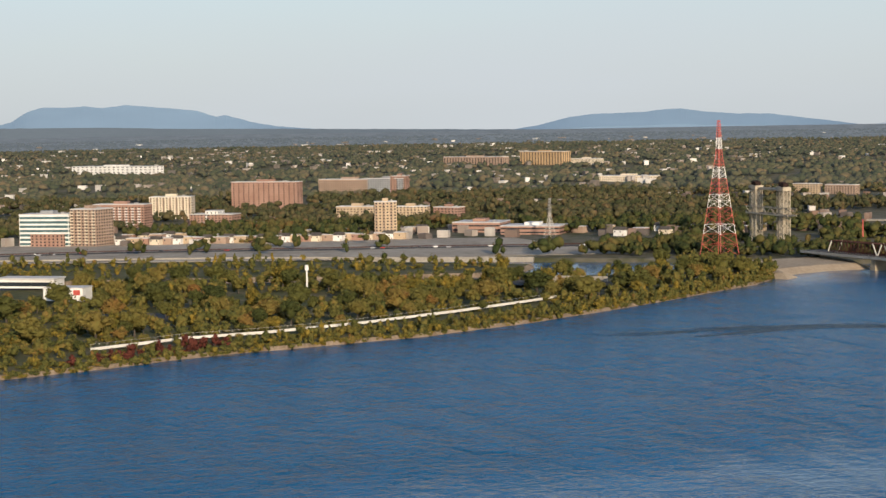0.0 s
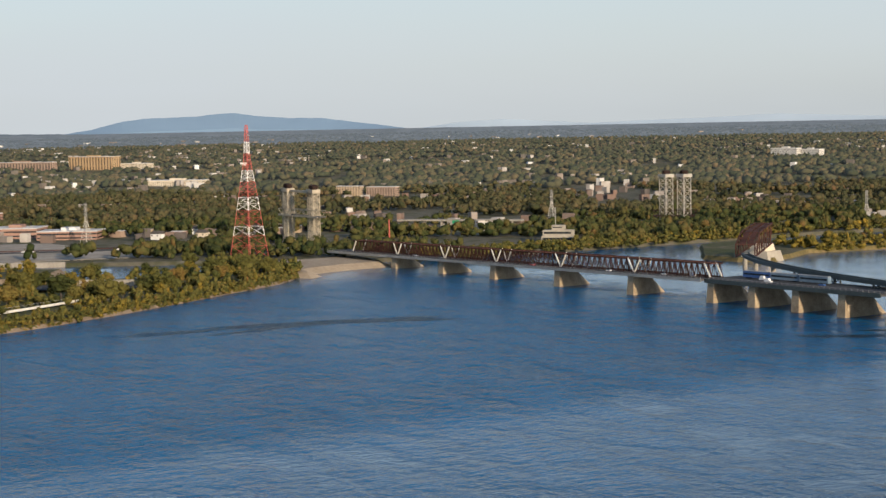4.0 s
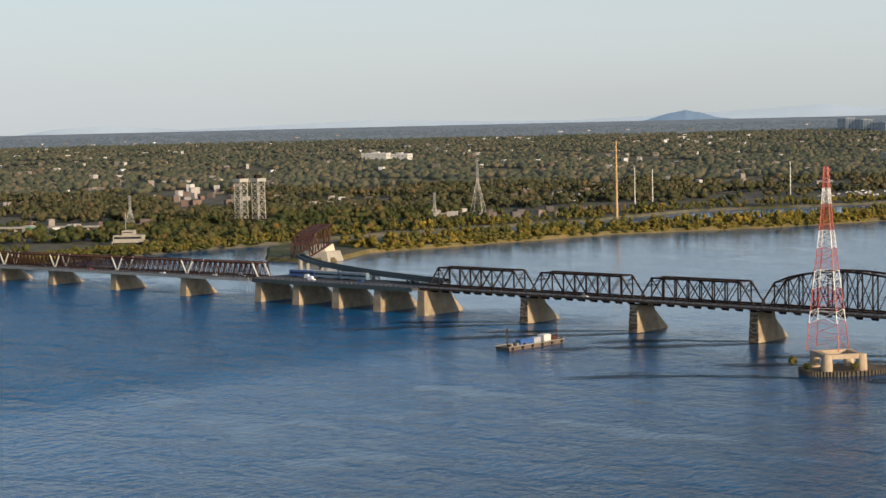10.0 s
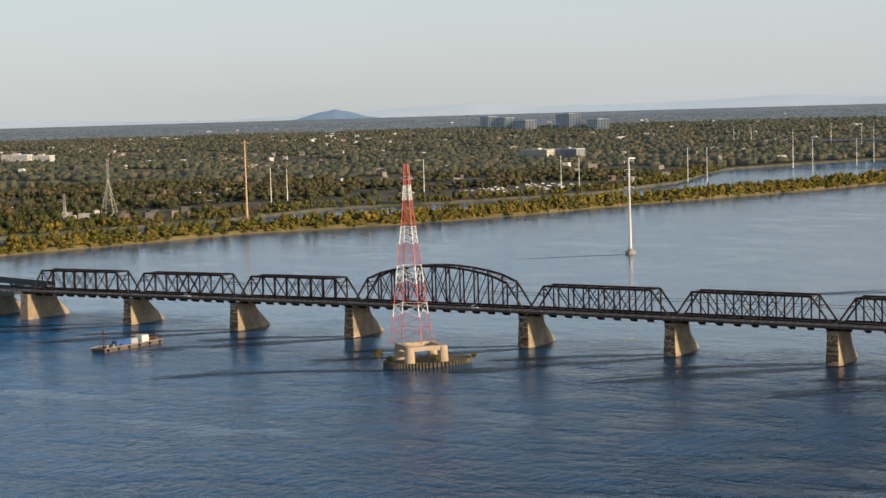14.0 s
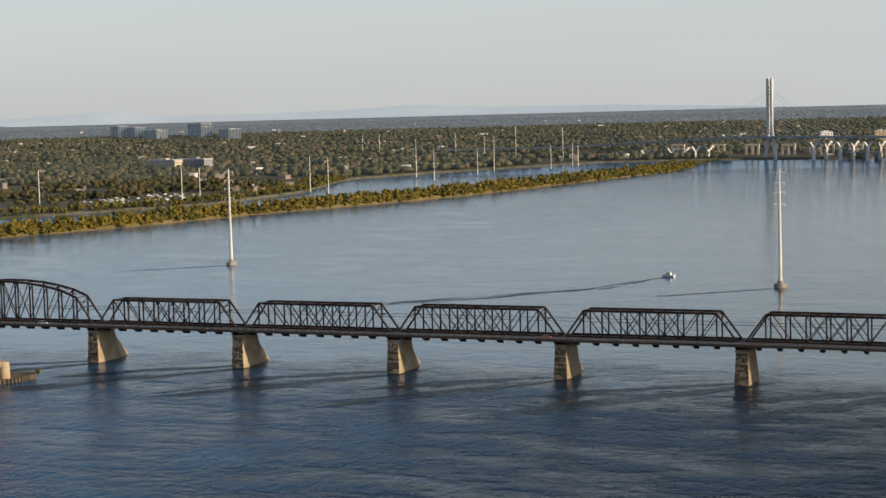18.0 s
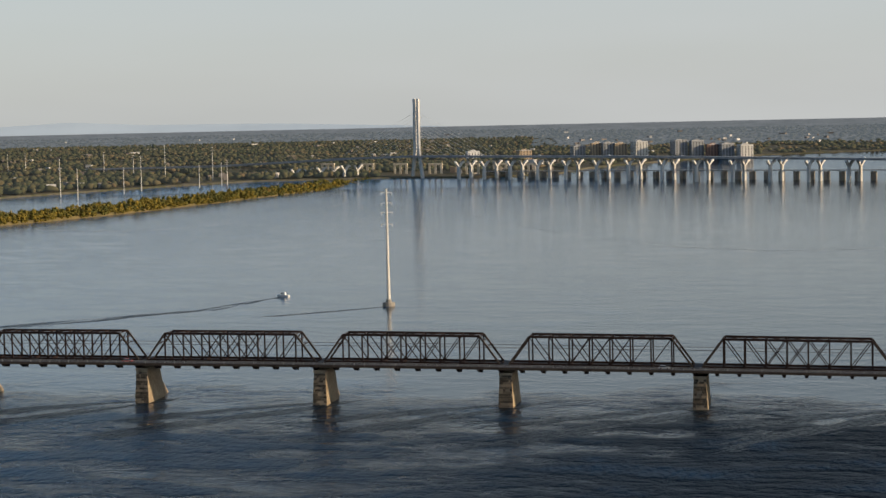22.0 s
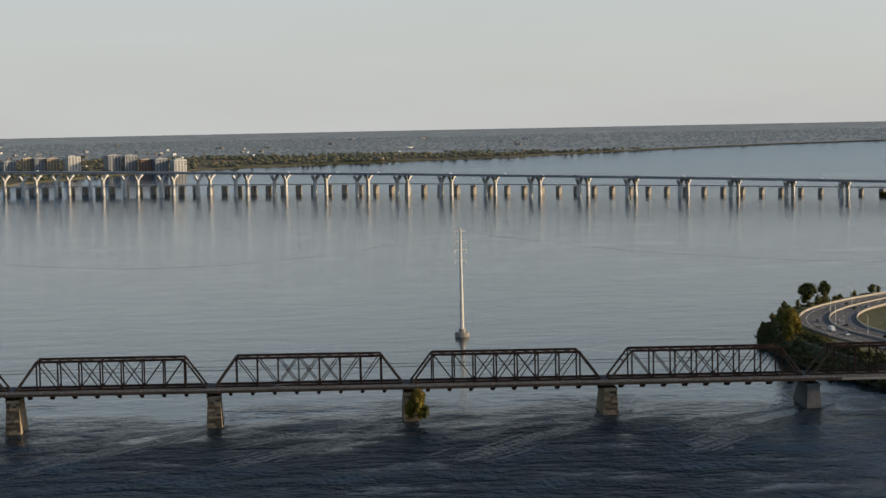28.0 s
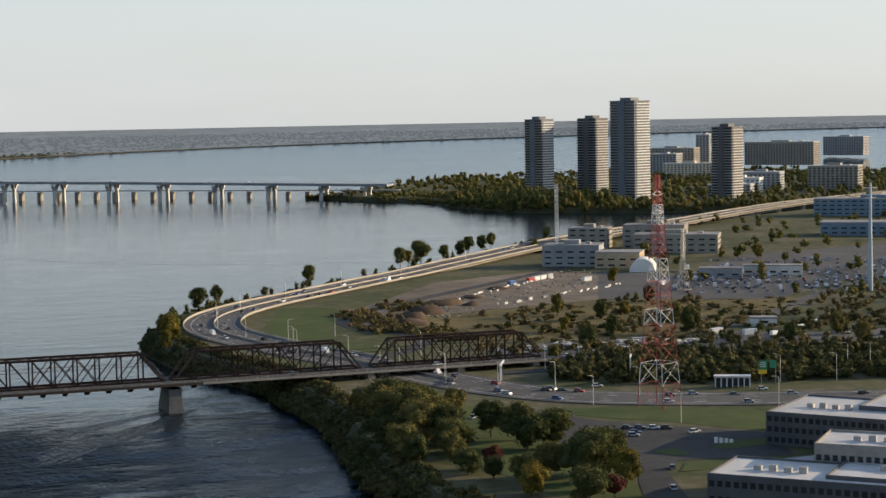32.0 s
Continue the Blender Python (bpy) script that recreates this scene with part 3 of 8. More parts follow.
def smooth_line(points, rough=2.5, cut=4):
    """More points along an outline, a little uneven."""
    out = []
    n = len(points)
    for i in range(n):
        (x0, y0), (x1, y1) = points[i], points[(i + 1) % n]
        for k in range(cut):
            u = k / cut
            x, y = x0 + (x1 - x0) * u, y0 + (y1 - y0) * u
            out.append((x + rough * noise.noise((x * 0.05, y * 0.05, 1)), y + rough * noise.noise((x * 0.05, y * 0.05, 7))))
    return out


def area(points):
    return sum(points[i - 1][0] * points[i][1] - points[i][0] * points[i - 1][1] for i in range(len(points))) / 2


def land(name, points, top, mat, label, bank=6.0, category="ground", side=None):
    if area(points) < 0:
        points = points[::-1]
    flat, skirt = slab(smooth_line(points), top, bank)
    solid(name + "_bank", skirt, side or BANK, "stony sloping bank at the water's edge", "river bank", kind="structure")
    return solid(name, flat, mat, label, category, kind="structure")


DIKE_SHORE = [(-1250, -1500), (-1330, -900), (-1356, -704), (-1368, -661), (-1395, -598), (-1411, -529), (-1424, -462), (-1462, -377), (-1523, -272), (-1608, -144), (-1645, -105)]
DIKE_BACK = [(-1700, -90), (-1715, -160), (-1725, -260), (-1765, -400), (-1828, -570), (-1840, -900), (-1700, -1500)]
STRIP = [(-1880, -900), (-1866, -580), (-1805, -400), (-1765, -275), (-1830, -225), (-1925, -330), (-1985, -430), (-2065, -640), (-2085, -900)]
land("ground_dike", DIKE_SHORE + DIKE_BACK, 2.0, GRASS, "wooded river dike with a stony bank", 3.0)
land("ground_strip", STRIP, 3.4, GRASS, "wooded strip between lagoon and canal", 5.0)
BEACH = [(-1640, -100), (-1672, -88), (-1690, -40), (-1690, -4), (-1760, 20), (-1760, -110)]
land("ground_beach", BEACH, 4.2, SAND, "bare sandy slope beside the bridge end", 14.0, side=SAND)
LEVEE = [(-1488, 246), (-1532, 330), (-1516, 412), (-1484, 608), (-1392, 770), (-1345, 917), (-1308, 1109), (-1230, 1359), (-1197, 1510), (-1149, 1850), (-1073, 2423), (-1025, 2567)]
LEVEE_BACK = [(-1060, 2580), (-1130, 2440), (-1220, 1870), (-1275, 1530), (-1310, 1380), (-1390, 1130), (-1425, 940), (-1470, 800), (-1560, 640), (-1600, 430), (-1660, 360), (-1640, 305), (-1545, 226), (-1508, 226)]
land("ground_levee", LEVEE + LEVEE_BACK, 3.5, GRASS, "long wooded levee between river and canal", 3.0, side=DRY_GRASS)
CITY = [(36, -290), (34, -240), (36, -187), (40, -162), (46, -131), (56, -86), (61, -26), (63, 40), (48, 120), (47, 200), (62, 250), (84, 296), (126, 347), (195, 407), (275, 477), (379, 580), (472, 655), (560, 715), (660, 790),
        (800, 880), (930, 960), (1100, 1020), (1500, 900), (2200, 300), (2200, -900), (300, -1000), (120, -420)]
land("ground_city", CITY, 8.0, GRASS, "grassy and built-up river bank", 10.0, side=SCRUB_GROUND)
ISLAND = [(690, 1830), (640, 1775), (700, 1640), (740, 1560), (725, 1400), (736, 1250), (845, 1150), (960, 1105), (1100, 1080), (1500, 960), (2300, 600), (3000, 1400), (3000, 3050), (2250, 3200), (1550, 2560), (1200, 2320), (950, 2150)]
land("ground_island", ISLAND, 6.0, GRASS, "wooded island with apartment towers", 8.0, side=SCRUB_GROUND)


# ---- the old truss bridge ----
PITCH = 79.2
PIERS = [7.5, -77.0] + [-PITCH * i for i in range(2, 11)] + [-898.0, -976.0, -1055.0, -1137.0]
DECK_Z = [(-1760, 9.5), (-1600, 11.5), (-1300, 15.4), (-1126, 16.6), (-898, 18.0), (-792, 18.0), (-450, 17.2), (-320, 16.2), (-157, 14.3), (0, 12.6), (120, 11.6), (260, 10.6)]
NEAR_T, FAR_T = 5.5, 15.0


def deck_z(x):
    return float(np.interp(x, [p for p, _ in DECK_Z], [z for _, z in DECK_Z]))


# Lighter iron paints in sun on the end posts; the fascia shares it.
ENDPOST = material("lightened_brown_iron", (0.030, 0.024, 0.020), (0.085, 0.065, 0.050), 0.6, 0.8)
bridge = thing("truss_bridge", "old dark iron truss railway and road bridge on stone piers", "bridge")


def truss_span(x0, x1, height, arched=False, mat=IRON):
    """One span: two truss planes, portals and top bracing."""
    n = 9 if not arched else 12
    gap = 2.0
    a, b = x0 + gap, x1 - gap
    step = (b - a) / n

    floor = Shape()
    for i in range(n + 1):
        x = x0 + 2.0 + (x1 - x0 - 4.0) * i / n
        floor.beam((x, NEAR_T, deck_z(x) + 0.2), (x, FAR_T, deck_z(x) + 0.2), 0.5, 0.8)
    span = part("span", floor, mat, bridge)
    span["kind"] = "stuff"

    def node(i, y, top):
        x = a + step * i
        z = deck_z(x) + 0.6
        if top:
            rise = height
            if arched:
                u = (i - 1) / (n - 2)
                rise = height * (0.62 + 0.38 * (1 - (2 * u - 1) ** 2) ** 0.8)
            z += rise
        return (x, y, z)

    for y in (NEAR_T, FAR_T):
        part("bottom_chord", Shape().path([node(i, y, 0) for i in range(n + 1)], 0.5, 0.8), mat, span)
        part("top_chord", Shape().path([node(i, y, 1) for i in range(1, n)], 0.85, 0.95), mat, span)
        part("end_post", Shape().beam(node(0, y, 0), node(1, y, 1), 0.7, 0.75), ENDPOST, span, "end post with its sunlit look painted in lighter iron")
        part("end_post", Shape().beam(node(n, y, 0), node(n - 1, y, 1), 0.7, 0.75), ENDPOST, span, "end post with its sunlit look painted in lighter iron")
        for i in range(1, n):
            part("post", Shape().beam(node(i, y, 0), node(i, y, 1), 0.56), mat, span)
        for i in range(1, n - 1):
            if i < n / 2 + 1:
                part("diagonal", Shape().beam(node(i, y, 1), node(i + 1, y, 0), 0.36), mat, span)
            if i > n / 2 - 2 or arched:
                part("diagonal", Shape().beam(node(i, y, 0), node(i + 1, y, 1), 0.34), mat, span)
    top = Shape()
    for i in range(1, n):
        top.beam(node(i, NEAR_T, 1), node(i, FAR_T, 1), 0.3)
        if i < n - 1:
            top.beam(node(i, NEAR_T, 1), node(i + 1, FAR_T, 1), 0.2)
            top.beam(node(i, FAR_T, 1), node(i + 1, NEAR_T, 1), 0.2)
    for i in (0, n):
        j = 1 if i == 0 else n - 1
        for u in (0.62, 0.82):
            p, q = Vector(node(i, NEAR_T, 0)).lerp(Vector(node(j, NEAR_T, 1)), u), Vector(node(i, FAR_T, 0)).lerp(Vector(node(j, FAR_T, 1)), u)
            top.beam(p, q, 0.35)
    part("top_bracing", top, mat, span)["kind"] = "stuff"
    return span


def deck_run(x0, x1, y0, y1, depth, mat, name):
    s = Shape()
    xs = np.linspace(x0, x1, max(2, int(abs(x1 - x0) / 12) + 1))
    low = [(x, y, deck_z(x) - depth) for x in xs for y in (y0, y1)]
    high = [(x, y, deck_z(x)) for x in xs for y in (y0, y1)]
    m = len(xs)
    s.v = low + high
    k = 2 * m
    for i in range(m - 1):
        a = 2 * i
        s.f += [(k + a, k + a + 2, k + a + 3, k + a + 1), (a, a + 1, a + 3, a + 2), (a, a + 2, k + a + 2, k + a), (a + 1, k + a + 1, k + a + 3, a + 3)]
    s.f += [(0, k, k + 1, 1), (2 * m - 2, 2 * m - 1, k + 2 * m - 1, k + 2 * m - 2)]
    return part(name, s, mat, bridge)


SPANS = [(93.0, 7.5)] + [(PIERS[i], PIERS[i + 1]) for i in range(14)]
for a, b in SPANS:
    mid = abs(a - b) > 100
    truss_span(b, a, 19.5 if mid else 11.4, mid)
truss_span(96.0, 178.0, 11.0)
deck_run(-1140, 200, -0.8, 21.0, 0.9, DECK, "deck")
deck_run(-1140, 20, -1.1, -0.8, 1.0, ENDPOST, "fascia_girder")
deck_run(20, 200, -1.1, -0.8, 1.0, CONCRETE, "fascia_girder")
# brackets under the cantilevered roadway, and its railing
bracket, rail = Shape(), Shape()
for k in range(int(1310 / 8.8)):
    x = -1136 + 8.8 * k
    z = deck_z(x)
    bracket.add([(x - 0.9, -0.8, z - 0.9), (x - 0.9, 5.2, z - 0.9), (x - 0.5, 5.2, z - 3.0), (x - 0.5, 1.0, z - 2.4), (x + 0.9, -0.8, z - 0.9), (x + 0.9, 5.2, z - 0.9), (x + 0.5, 5.2, z - 3.0), (x + 0.5, 1.0, z - 2.4)],
                [(0, 1, 2, 3), (7, 6, 5, 4), (0, 3, 7, 4), (3, 2, 6, 7)])
for k in range(int(1310 / 4.4)):
    x = -1136 + 4.4 * k
    z = deck_z(x)
    rail.beam((x, -0.7, z), (x, -0.7, z + 1.1), 0.14)
    for h in (0.55, 1.1):
        rail.beam((x, -0.7, z + h), (x + 4.4, -0.7, deck_z(x + 4.4) + h), 0.1)
part("bracket", bracket, IRON, bridge)["kind"] = "stuff"
part("railing", rail, GALV, bridge)["kind"] = "stuff"
for y in (NEAR_T - 0.3, FAR_T + 0.3):
    part("service_line", Shape().path([(x, y, deck_z(x) + 7.4) for x in range(-1130, 176, 15)], 0.16), IRON, bridge)


def pier_shape(length=20.0, width=6.4, top=14.0, nose=14.0):
    """A stone pier: a battered shaft, a corbelled cap and a sloping ice-breaking nose upstream."""
    body, cap = Shape(), Shape()
    w, t = width / 2, width / 2 - 0.7
    body.loft([(-w, 0, -2), (w, 0, -2), (w, length, -2), (0, length + nose, -2), (-w, length, -2)],
              [(-t, 0.9, top), (t, 0.9, top), (t, length * 0.78, top), (0, length * 0.80, top), (-t, length * 0.78, top)])
    cap.box(-t - 0.35, t + 0.35, 0.5, length * 0.78 + 0.4, top, top + 0.9)
    return body, cap


for i, x in enumerate(PIERS[:15]):
    if i == 14:
        continue
    top = deck_z(x) - 3.4
    body, cap = pier_shape(top=top)
    p = thing("pier", "battered rough limestone bridge pier standing in the river", "bridge pier", (x + 1.2, 0.0, 0), group="stone piers of the bridge")
    part("shaft", body, STONE if i else DARK_CONCRETE, p)
    part("cap", cap, STONE if i else DARK_CONCRETE, p)
    face = Shape()                           # coarse facing stones, their colour darkened for the unlit downstream end
    rs = random.Random(i)
    for row in range(int(top / 0.95)):
        z0 = 0.1 + 0.95 * row
        half = 3.2 - 0.7 * (z0 + 2) / (top + 2)
        yy = 0.9 * (z0 + 0.45 + 2) / (top + 2)
        xs_ = sorted([-half, half] + [rs.uniform(-half, half) for _ in range(4)])
        for a_, b_ in zip(xs_, xs_[1:]):
            if b_ - a_ > 0.35:
                face.box(a_ + 0.04, b_ - 0.04, yy - rs.uniform(0.12, 0.42), yy + 0.4, z0 + 0.04, z0 + 0.91)
    if i:
        part("facing", face, FACING, p, "coarse facing stones darkened for the unlit end")["kind"] = "stuff"


# ---- masts and pylons ----
def lattice(shape_of, foot, top, levels, colour_at, base=(0, 0, 0), leg=0.5):
    """Four tapering legs with cross braces; shape_of(h) is the half width at height h. Returns shapes by paint."""
    shapes = {}
    hs = levels
    for k in range(len(hs) - 1):
        h0, h1 = hs[k], hs[k + 1]
        s = shapes.setdefault(colour_at((h0 + h1) / 2), Shape())
        a, b = shape_of(h0), shape_of(h1)
        c0 = [(-a, -a, h0), (a, -a, h0), (a, a, h0), (-a, a, h0)]
        c1 = [(-b, -b, h1), (b, -b, h1), (b, b, h1), (-b, b, h1)]
        for i in range(4):
            j = (i + 1) % 4
            s.beam(c0[i], c1[i], leg)
            s.beam(c0[i], c1[j], leg * 0.38)
            s.beam(c0[j], c1[i], leg * 0.38)
            s.beam(c1[i], c1[j], leg * 0.42)
    return shapes


def red_white_tower(at, height, half, turn=0.0, leg=0.42, name_label="", panel=0.85):
    tower = thing("transmission_tower", name_label, "pylon", at, turn)
    waist = 0.62

    def width(h):
        u = h / height
        return half * (1 - u / 0.75) + 1.9 * u / 0.75 if u < 0.75 else 1.9 - 1.1 * (u - 0.75) / 0.25
    hs = [0]
    while hs[-1] < height - 1:
        hs.append(min(height, hs[-1] + max(2.4, width(hs[-1]) * panel)))
    band = height / 4.62                     # from the top: wide red bands, narrower white ones
    shapes = lattice(width, 0, height, hs, lambda h: 2 * int((height - h) / band) + ((height - h) % band > 0.6 * band), leg=leg)
    for k_, sh in shapes.items():
        part("lattice_band", sh, WHITE_PAINT if k_ % 2 else RED_PAINT, tower, "white painted lattice" if k_ % 2 else "red painted lattice")
    arms = Shape()
    for u, reach in ((0.84, 3.8), (0.92, 3.0)):
        z = height * u
        for s in (-1, 1):
            arms.beam((0, 0, z + 1.2), (s * reach, 0, z), 0.26)
            arms.beam((0, 0, z - 0.6), (s * reach, 0, z), 0.26)
    part("crossarm", arms, WHITE_PAINT, tower)["kind"] = "stuff"
    return tower


red_white_tower((-1790, -72, 6), 113, 11.5, 20, name_label="tall red and white lattice transmission tower behind trees")
red_white_tower((-814, -62, 9.5), 83, 7.6, 15, leg=0.32, name_label="red and white lattice tower on a concrete base in the river")
red_white_tower((166, -122, 8), 88, 6.0, 24, leg=0.26, panel=1.5, name_label="red and white lattice transmission tower on a lawn")


def monopole(at, height, mat, base_r=4.2, foot=True, label=""):
    pole = thing("power_pole", label, "power pole", at)
    shaft, arms, top = Shape(), Shape(), Shape()
    shaft.tube((0, 0, 3 if foot else 0), (0, 0, height), 1.25, 0.55, 10)
    for z in (height * 0.97, height * 0.88, height * 0.80, height * 0.70):
        arms.beam((-3.4, -1.0, z), (3.4, 1.0, z), 0.35)
        for s in (-1, 1):
            arms.tube((s * 3.3, s, z), (s * 3.3, s, z - 1.8), 0.18, 0.18, 6)
    part("shaft", shaft, mat, pole)
    part("crossarms", arms, mat, pole)["kind"] = "stuff"
    if foot:
        base = Shape()
        base.tube((0, 0, -1.5), (0, 0, 2.4), base_r, base_r * 0.95, 14)
        base.tube((0, 0, 2.4), (0, 0, 4.4), base_r * 0.5, base_r * 0.42, 12)
        part("footing", base, CONCRETE, pole, "round concrete footing")
    return pole


monopole((-1515, 660, 3.5), 88, ORANGE_STEEL, foot=False, label="tall buff steel power pole on the levee")
monopole((-994, 500, 0), 75, PALE_STEEL, label="tall pale steel power pole on a round footing in the river")
monopole((-540, 391, 0), 75, PALE_STEEL, label="tall pale steel power pole on a round footing in the river")
monopole((-110, 280, 0), 61, PALE_STEEL, label="tall pale steel power pole on a round footing in the river")


# ---- the widened south end of the bridge: broad piers, road deck, side track, rusty lift span ----
WIDE = [-1137.0, -1175.0, -1213.0, -1251.0, -1289.0]
for x in WIDE:
    top = deck_z(x) - 2.6
    body, cap = pier_shape(30.0, 7.0, top, 10.0)
    p = thing("pier", "broad concrete-faced bridge pier in shade under the wide deck", "bridge pier", (x + 3.2, -3.5, 0), group="broad piers of the bridge")
    part("shaft", body, STONE, p)
    part("cap", cap, STONE, p)
for x in (-1366.0, -1448.0, -1528.0, -1598.0, -1668.0):
    top = deck_z(x) - 2.4
    body, cap = pier_shape(22.0, 7.4, top, 11.0)
    p = thing("pier", "sloping stone bridge pier standing in shallow water", "bridge pier", (x + 3.2, -6.0, 0), group="stone piers near the south shore")
    part("shaft", body, STONE, p)
    part("cap", cap, STONE, p)

south_deck = thing("approach_bridge", "grey-green steel approach bridge with rusty trusses on piers", "bridge")


def run(parent, name, xs, y0, y1, depth, mat, lift=0.0):
    s = Shape().path([(x, (y0 + y1) / 2, deck_z(x) + lift - depth / 2) for x in xs], abs(y1 - y0), depth)
    return part(name, s, mat, parent)


SXS = list(range(-1290, -1139, 25)) + [-1140]
run(south_deck, "wide_deck", SXS, -4.0, 27.0, 1.8, DECK)
run(south_deck, "fascia", SXS, -4.3, -4.0, 2.6, GREEN_STEEL)
SX2 = [-1770, -1720, -1640, -1560, -1480, -1400, -1340, -1290]
run(south_deck, "road_deck", SX2, -7.0, 14.0, 1.4, DECK)
run(south_deck, "side_girder", SX2, -7.3, -7.0, 1.9, GALV)
fence = Shape()
for k in range(145):
    x = -1770 + 4.4 * k
    y = -6.9 if x < -1290 else -3.9
    fence.beam((x, y, deck_z(x)), (x, y, deck_z(x) + 1.2), 0.16)
    fence.beam((x, y, deck_z(x) + 1.2), (x + 4.4, y, deck_z(x + 4.4) + 1.2), 0.12)
part("guard_rail", fence, GALV, south_deck, "galvanised guard rail")["kind"] = "stuff"
# rusty trusses of the old spans on towards the shore
for x0, x1 in ((-1366, -1289), (-1448, -1366), (-1528, -1448), (-1598, -1528), (-1668, -1598), (-1740, -1668)):
    span = part("span", Shape(), RUST, south_deck)
    n = 14
    for y in (1.0, 11.0):
        web, pale = Shape(), Shape()
        for i in range(n):
            a, b = x0 + (x1 - x0) * i / n, x0 + (x1 - x0) * (i + 1) / n
            m = (a + b) / 2
            web.beam((a, y, deck_z(a) + 0.4), (b, y, deck_z(b) + 0.4), 0.5, 0.8)
            web.beam((a, y, deck_z(a) + 9.2), (b, y, deck_z(b) + 9.2), 0.6, 0.9)
            web.beam((a, y, deck_z(a) + 0.4), (m, y, deck_z(m) + 9.2), 0.4)
            web.beam((m, y, deck_z(m) + 9.2), (b, y, deck_z(b) + 0.4), 0.4)
            web.beam((m, y, deck_z(m) + 0.4), (m, y, deck_z(m) + 9.2), 0.28)
        part("web", web, RUST, span)["kind"] = "stuff"
        for s in (1, -1):
            e = x0 if s == 1 else x1
            part("end_post", Shape().beam((e + s * 0.6, y - 0.4, deck_z(e) + 0.4), (e + s * 6.2, y - 0.4, deck_z(e) + 9.4), 0.75), PALE_STEEL, span, "pale end post")
    cross = Shape()
    for i in range(n + 1):
        a = x0 + (x1 - x0) * i / n
        cross.beam((a, 1, deck_z(a) + 9.2), (a, 11, deck_z(a) + 9.2), 0.35)
        if i < n:
            b = x0 + (x1 - x0) * (i + 1) / n
            cross.beam((a, 1, deck_z(a) + 9.2), (b, 11, deck_z(b) + 9.2), 0.25)
            cross.beam((b, 1, deck_z(b) + 9.2), (a, 11, deck_z(a) + 9.2), 0.25)
    part("top_bracing", cross, RUST, span)["kind"] = "stuff"

# the curved side track on green girders
track = thing("rail_viaduct", "curved green steel girder viaduct for the side track", "viaduct")
curve = []
for i in range(25):
    u = i / 24
    curve.append((-1128 - 274 * u, 14 + 92 * u ** 2.2 + 30 * u, 19.5 + 1.6 * math.sin(math.pi * u) - 2.0 * u))
for off, name in ((-3.2, "girder"), (3.2, "girder")):
    s = Shape().path([(a[0], a[1] + off, a[2]) for a in curve], 0.6, 2.6)
    part(name, s, GREEN_STEEL, track)
bed = Shape().path([(a[0], a[1], a[2] - 0.4) for a in curve], 6.0, 0.6)
part("track_bed", bed, DECK, track)
for i in (3, 7, 11):
    x, y, z = curve[i]
    s = Shape()
    for dx in (-2.2, 2.2):
        for dy in (-2.8, 2.8):
            s.beam((x + dx, y + dy, deck_z(x) - 2), (x + dx, y + dy, z - 1), 0.7)
    for dy in (-2.8, 2.8):
        s.beam((x - 2.2, y + dy, deck_z(x)), (x + 2.2, y + dy, z - 1.2), 0.4)
        s.beam((x + 2.2, y + dy, deck_z(x)), (x - 2.2, y + dy, z - 1.2), 0.4)
    part("trestle", s, GREEN_STEEL, track)["kind"] = "stuff"
for i in (15, 19, 24):
    x, y, z = curve[i]
    part("pier_column", Shape().tube((x, y, -2), (x, y, z - 1.4), 1.8, 1.6, 12), CONCRETE, track)

# the rusty lift truss and its concrete abutment
rusty = thing("rail_truss", "rust-red box truss span leading ashore to the lock", "truss")
A, Bp = Vector((-1404, 138, 15.0)), Vector((-1500, 248, 15.0))
along = (Bp - A).normalized()
across = along.cross(Vector((0, 0, 1))).normalized() * 7.0
for sgn, nm in ((-1, "side"), (1, "side")):
    s = Shape()
    n = 8
    for i in range(n):
        p, q = A.lerp(Bp, i / n) + across * sgn, A.lerp(Bp, (i + 1) / n) + across * sgn
        hp = 9.0 + 7.0 * min(1.0, i / 2.2)
        hq = 9.0 + 7.0 * min(1.0, (i + 1) / 2.2)
        up, uq = Vector((0, 0, hp)), Vector((0, 0, hq))
        s.beam(p, q, 0.9, 1.2)
        s.beam(p + up, q + uq, 0.9, 1.1)
        s.beam(p, p + up, 0.6)
        s.beam(p, q + uq, 0.5) if i % 2 else s.beam(p + up, q, 0.5)
    part(nm, s, RUST, rusty)["kind"] = "stuff"
roof = Shape()
for i in range(9):
    h = Vector((0, 0, 9.0 + 7.0 * min(1.0, i / 2.2)))
    p = A.lerp(Bp, i / 8) + h
    roof.beam(p - across, p + across, 0.6)
    if i < 8:
        q = A.lerp(Bp, (i + 1) / 8) + Vector((0, 0, 9.0 + 7.0 * min(1.0, (i + 1) / 2.2)))
        roof.beam(p - across, q + across, 0.4)
        roof.beam(p + across, q - across, 0.4)
        roof.beam(p - across * 0.33, q - across * 0.33, 4.2, 0.3)
        roof.beam(p + across * 0.5, q + across * 0.5, 4.0, 0.3)
part("top_lateral", roof, RUST, rusty)["kind"] = "stuff"
ab = thing("abutment", "pale concrete bridge abutment on the levee's end", "abutment")
blk = Shape()
blk.loft([(-1514, 232, -2), (-1486, 240, -2), (-1490, 262, -2), (-1520, 256, -2)], [(-1511, 236, 8.5), (-1490, 242, 8.5), (-1493, 260, 8.5), (-1517, 254, 8.5)])
part("block", blk, BARRIER, ab)
part("upper_block", Shape().loft([(-1508, 240, 8.5), (-1494, 244, 8.5), (-1497, 258, 8.5), (-1512, 253, 8.5)], [(-1508, 241, 14), (-1495, 245, 14), (-1498, 257, 14), (-1511, 252, 14)]), CREAM, ab)


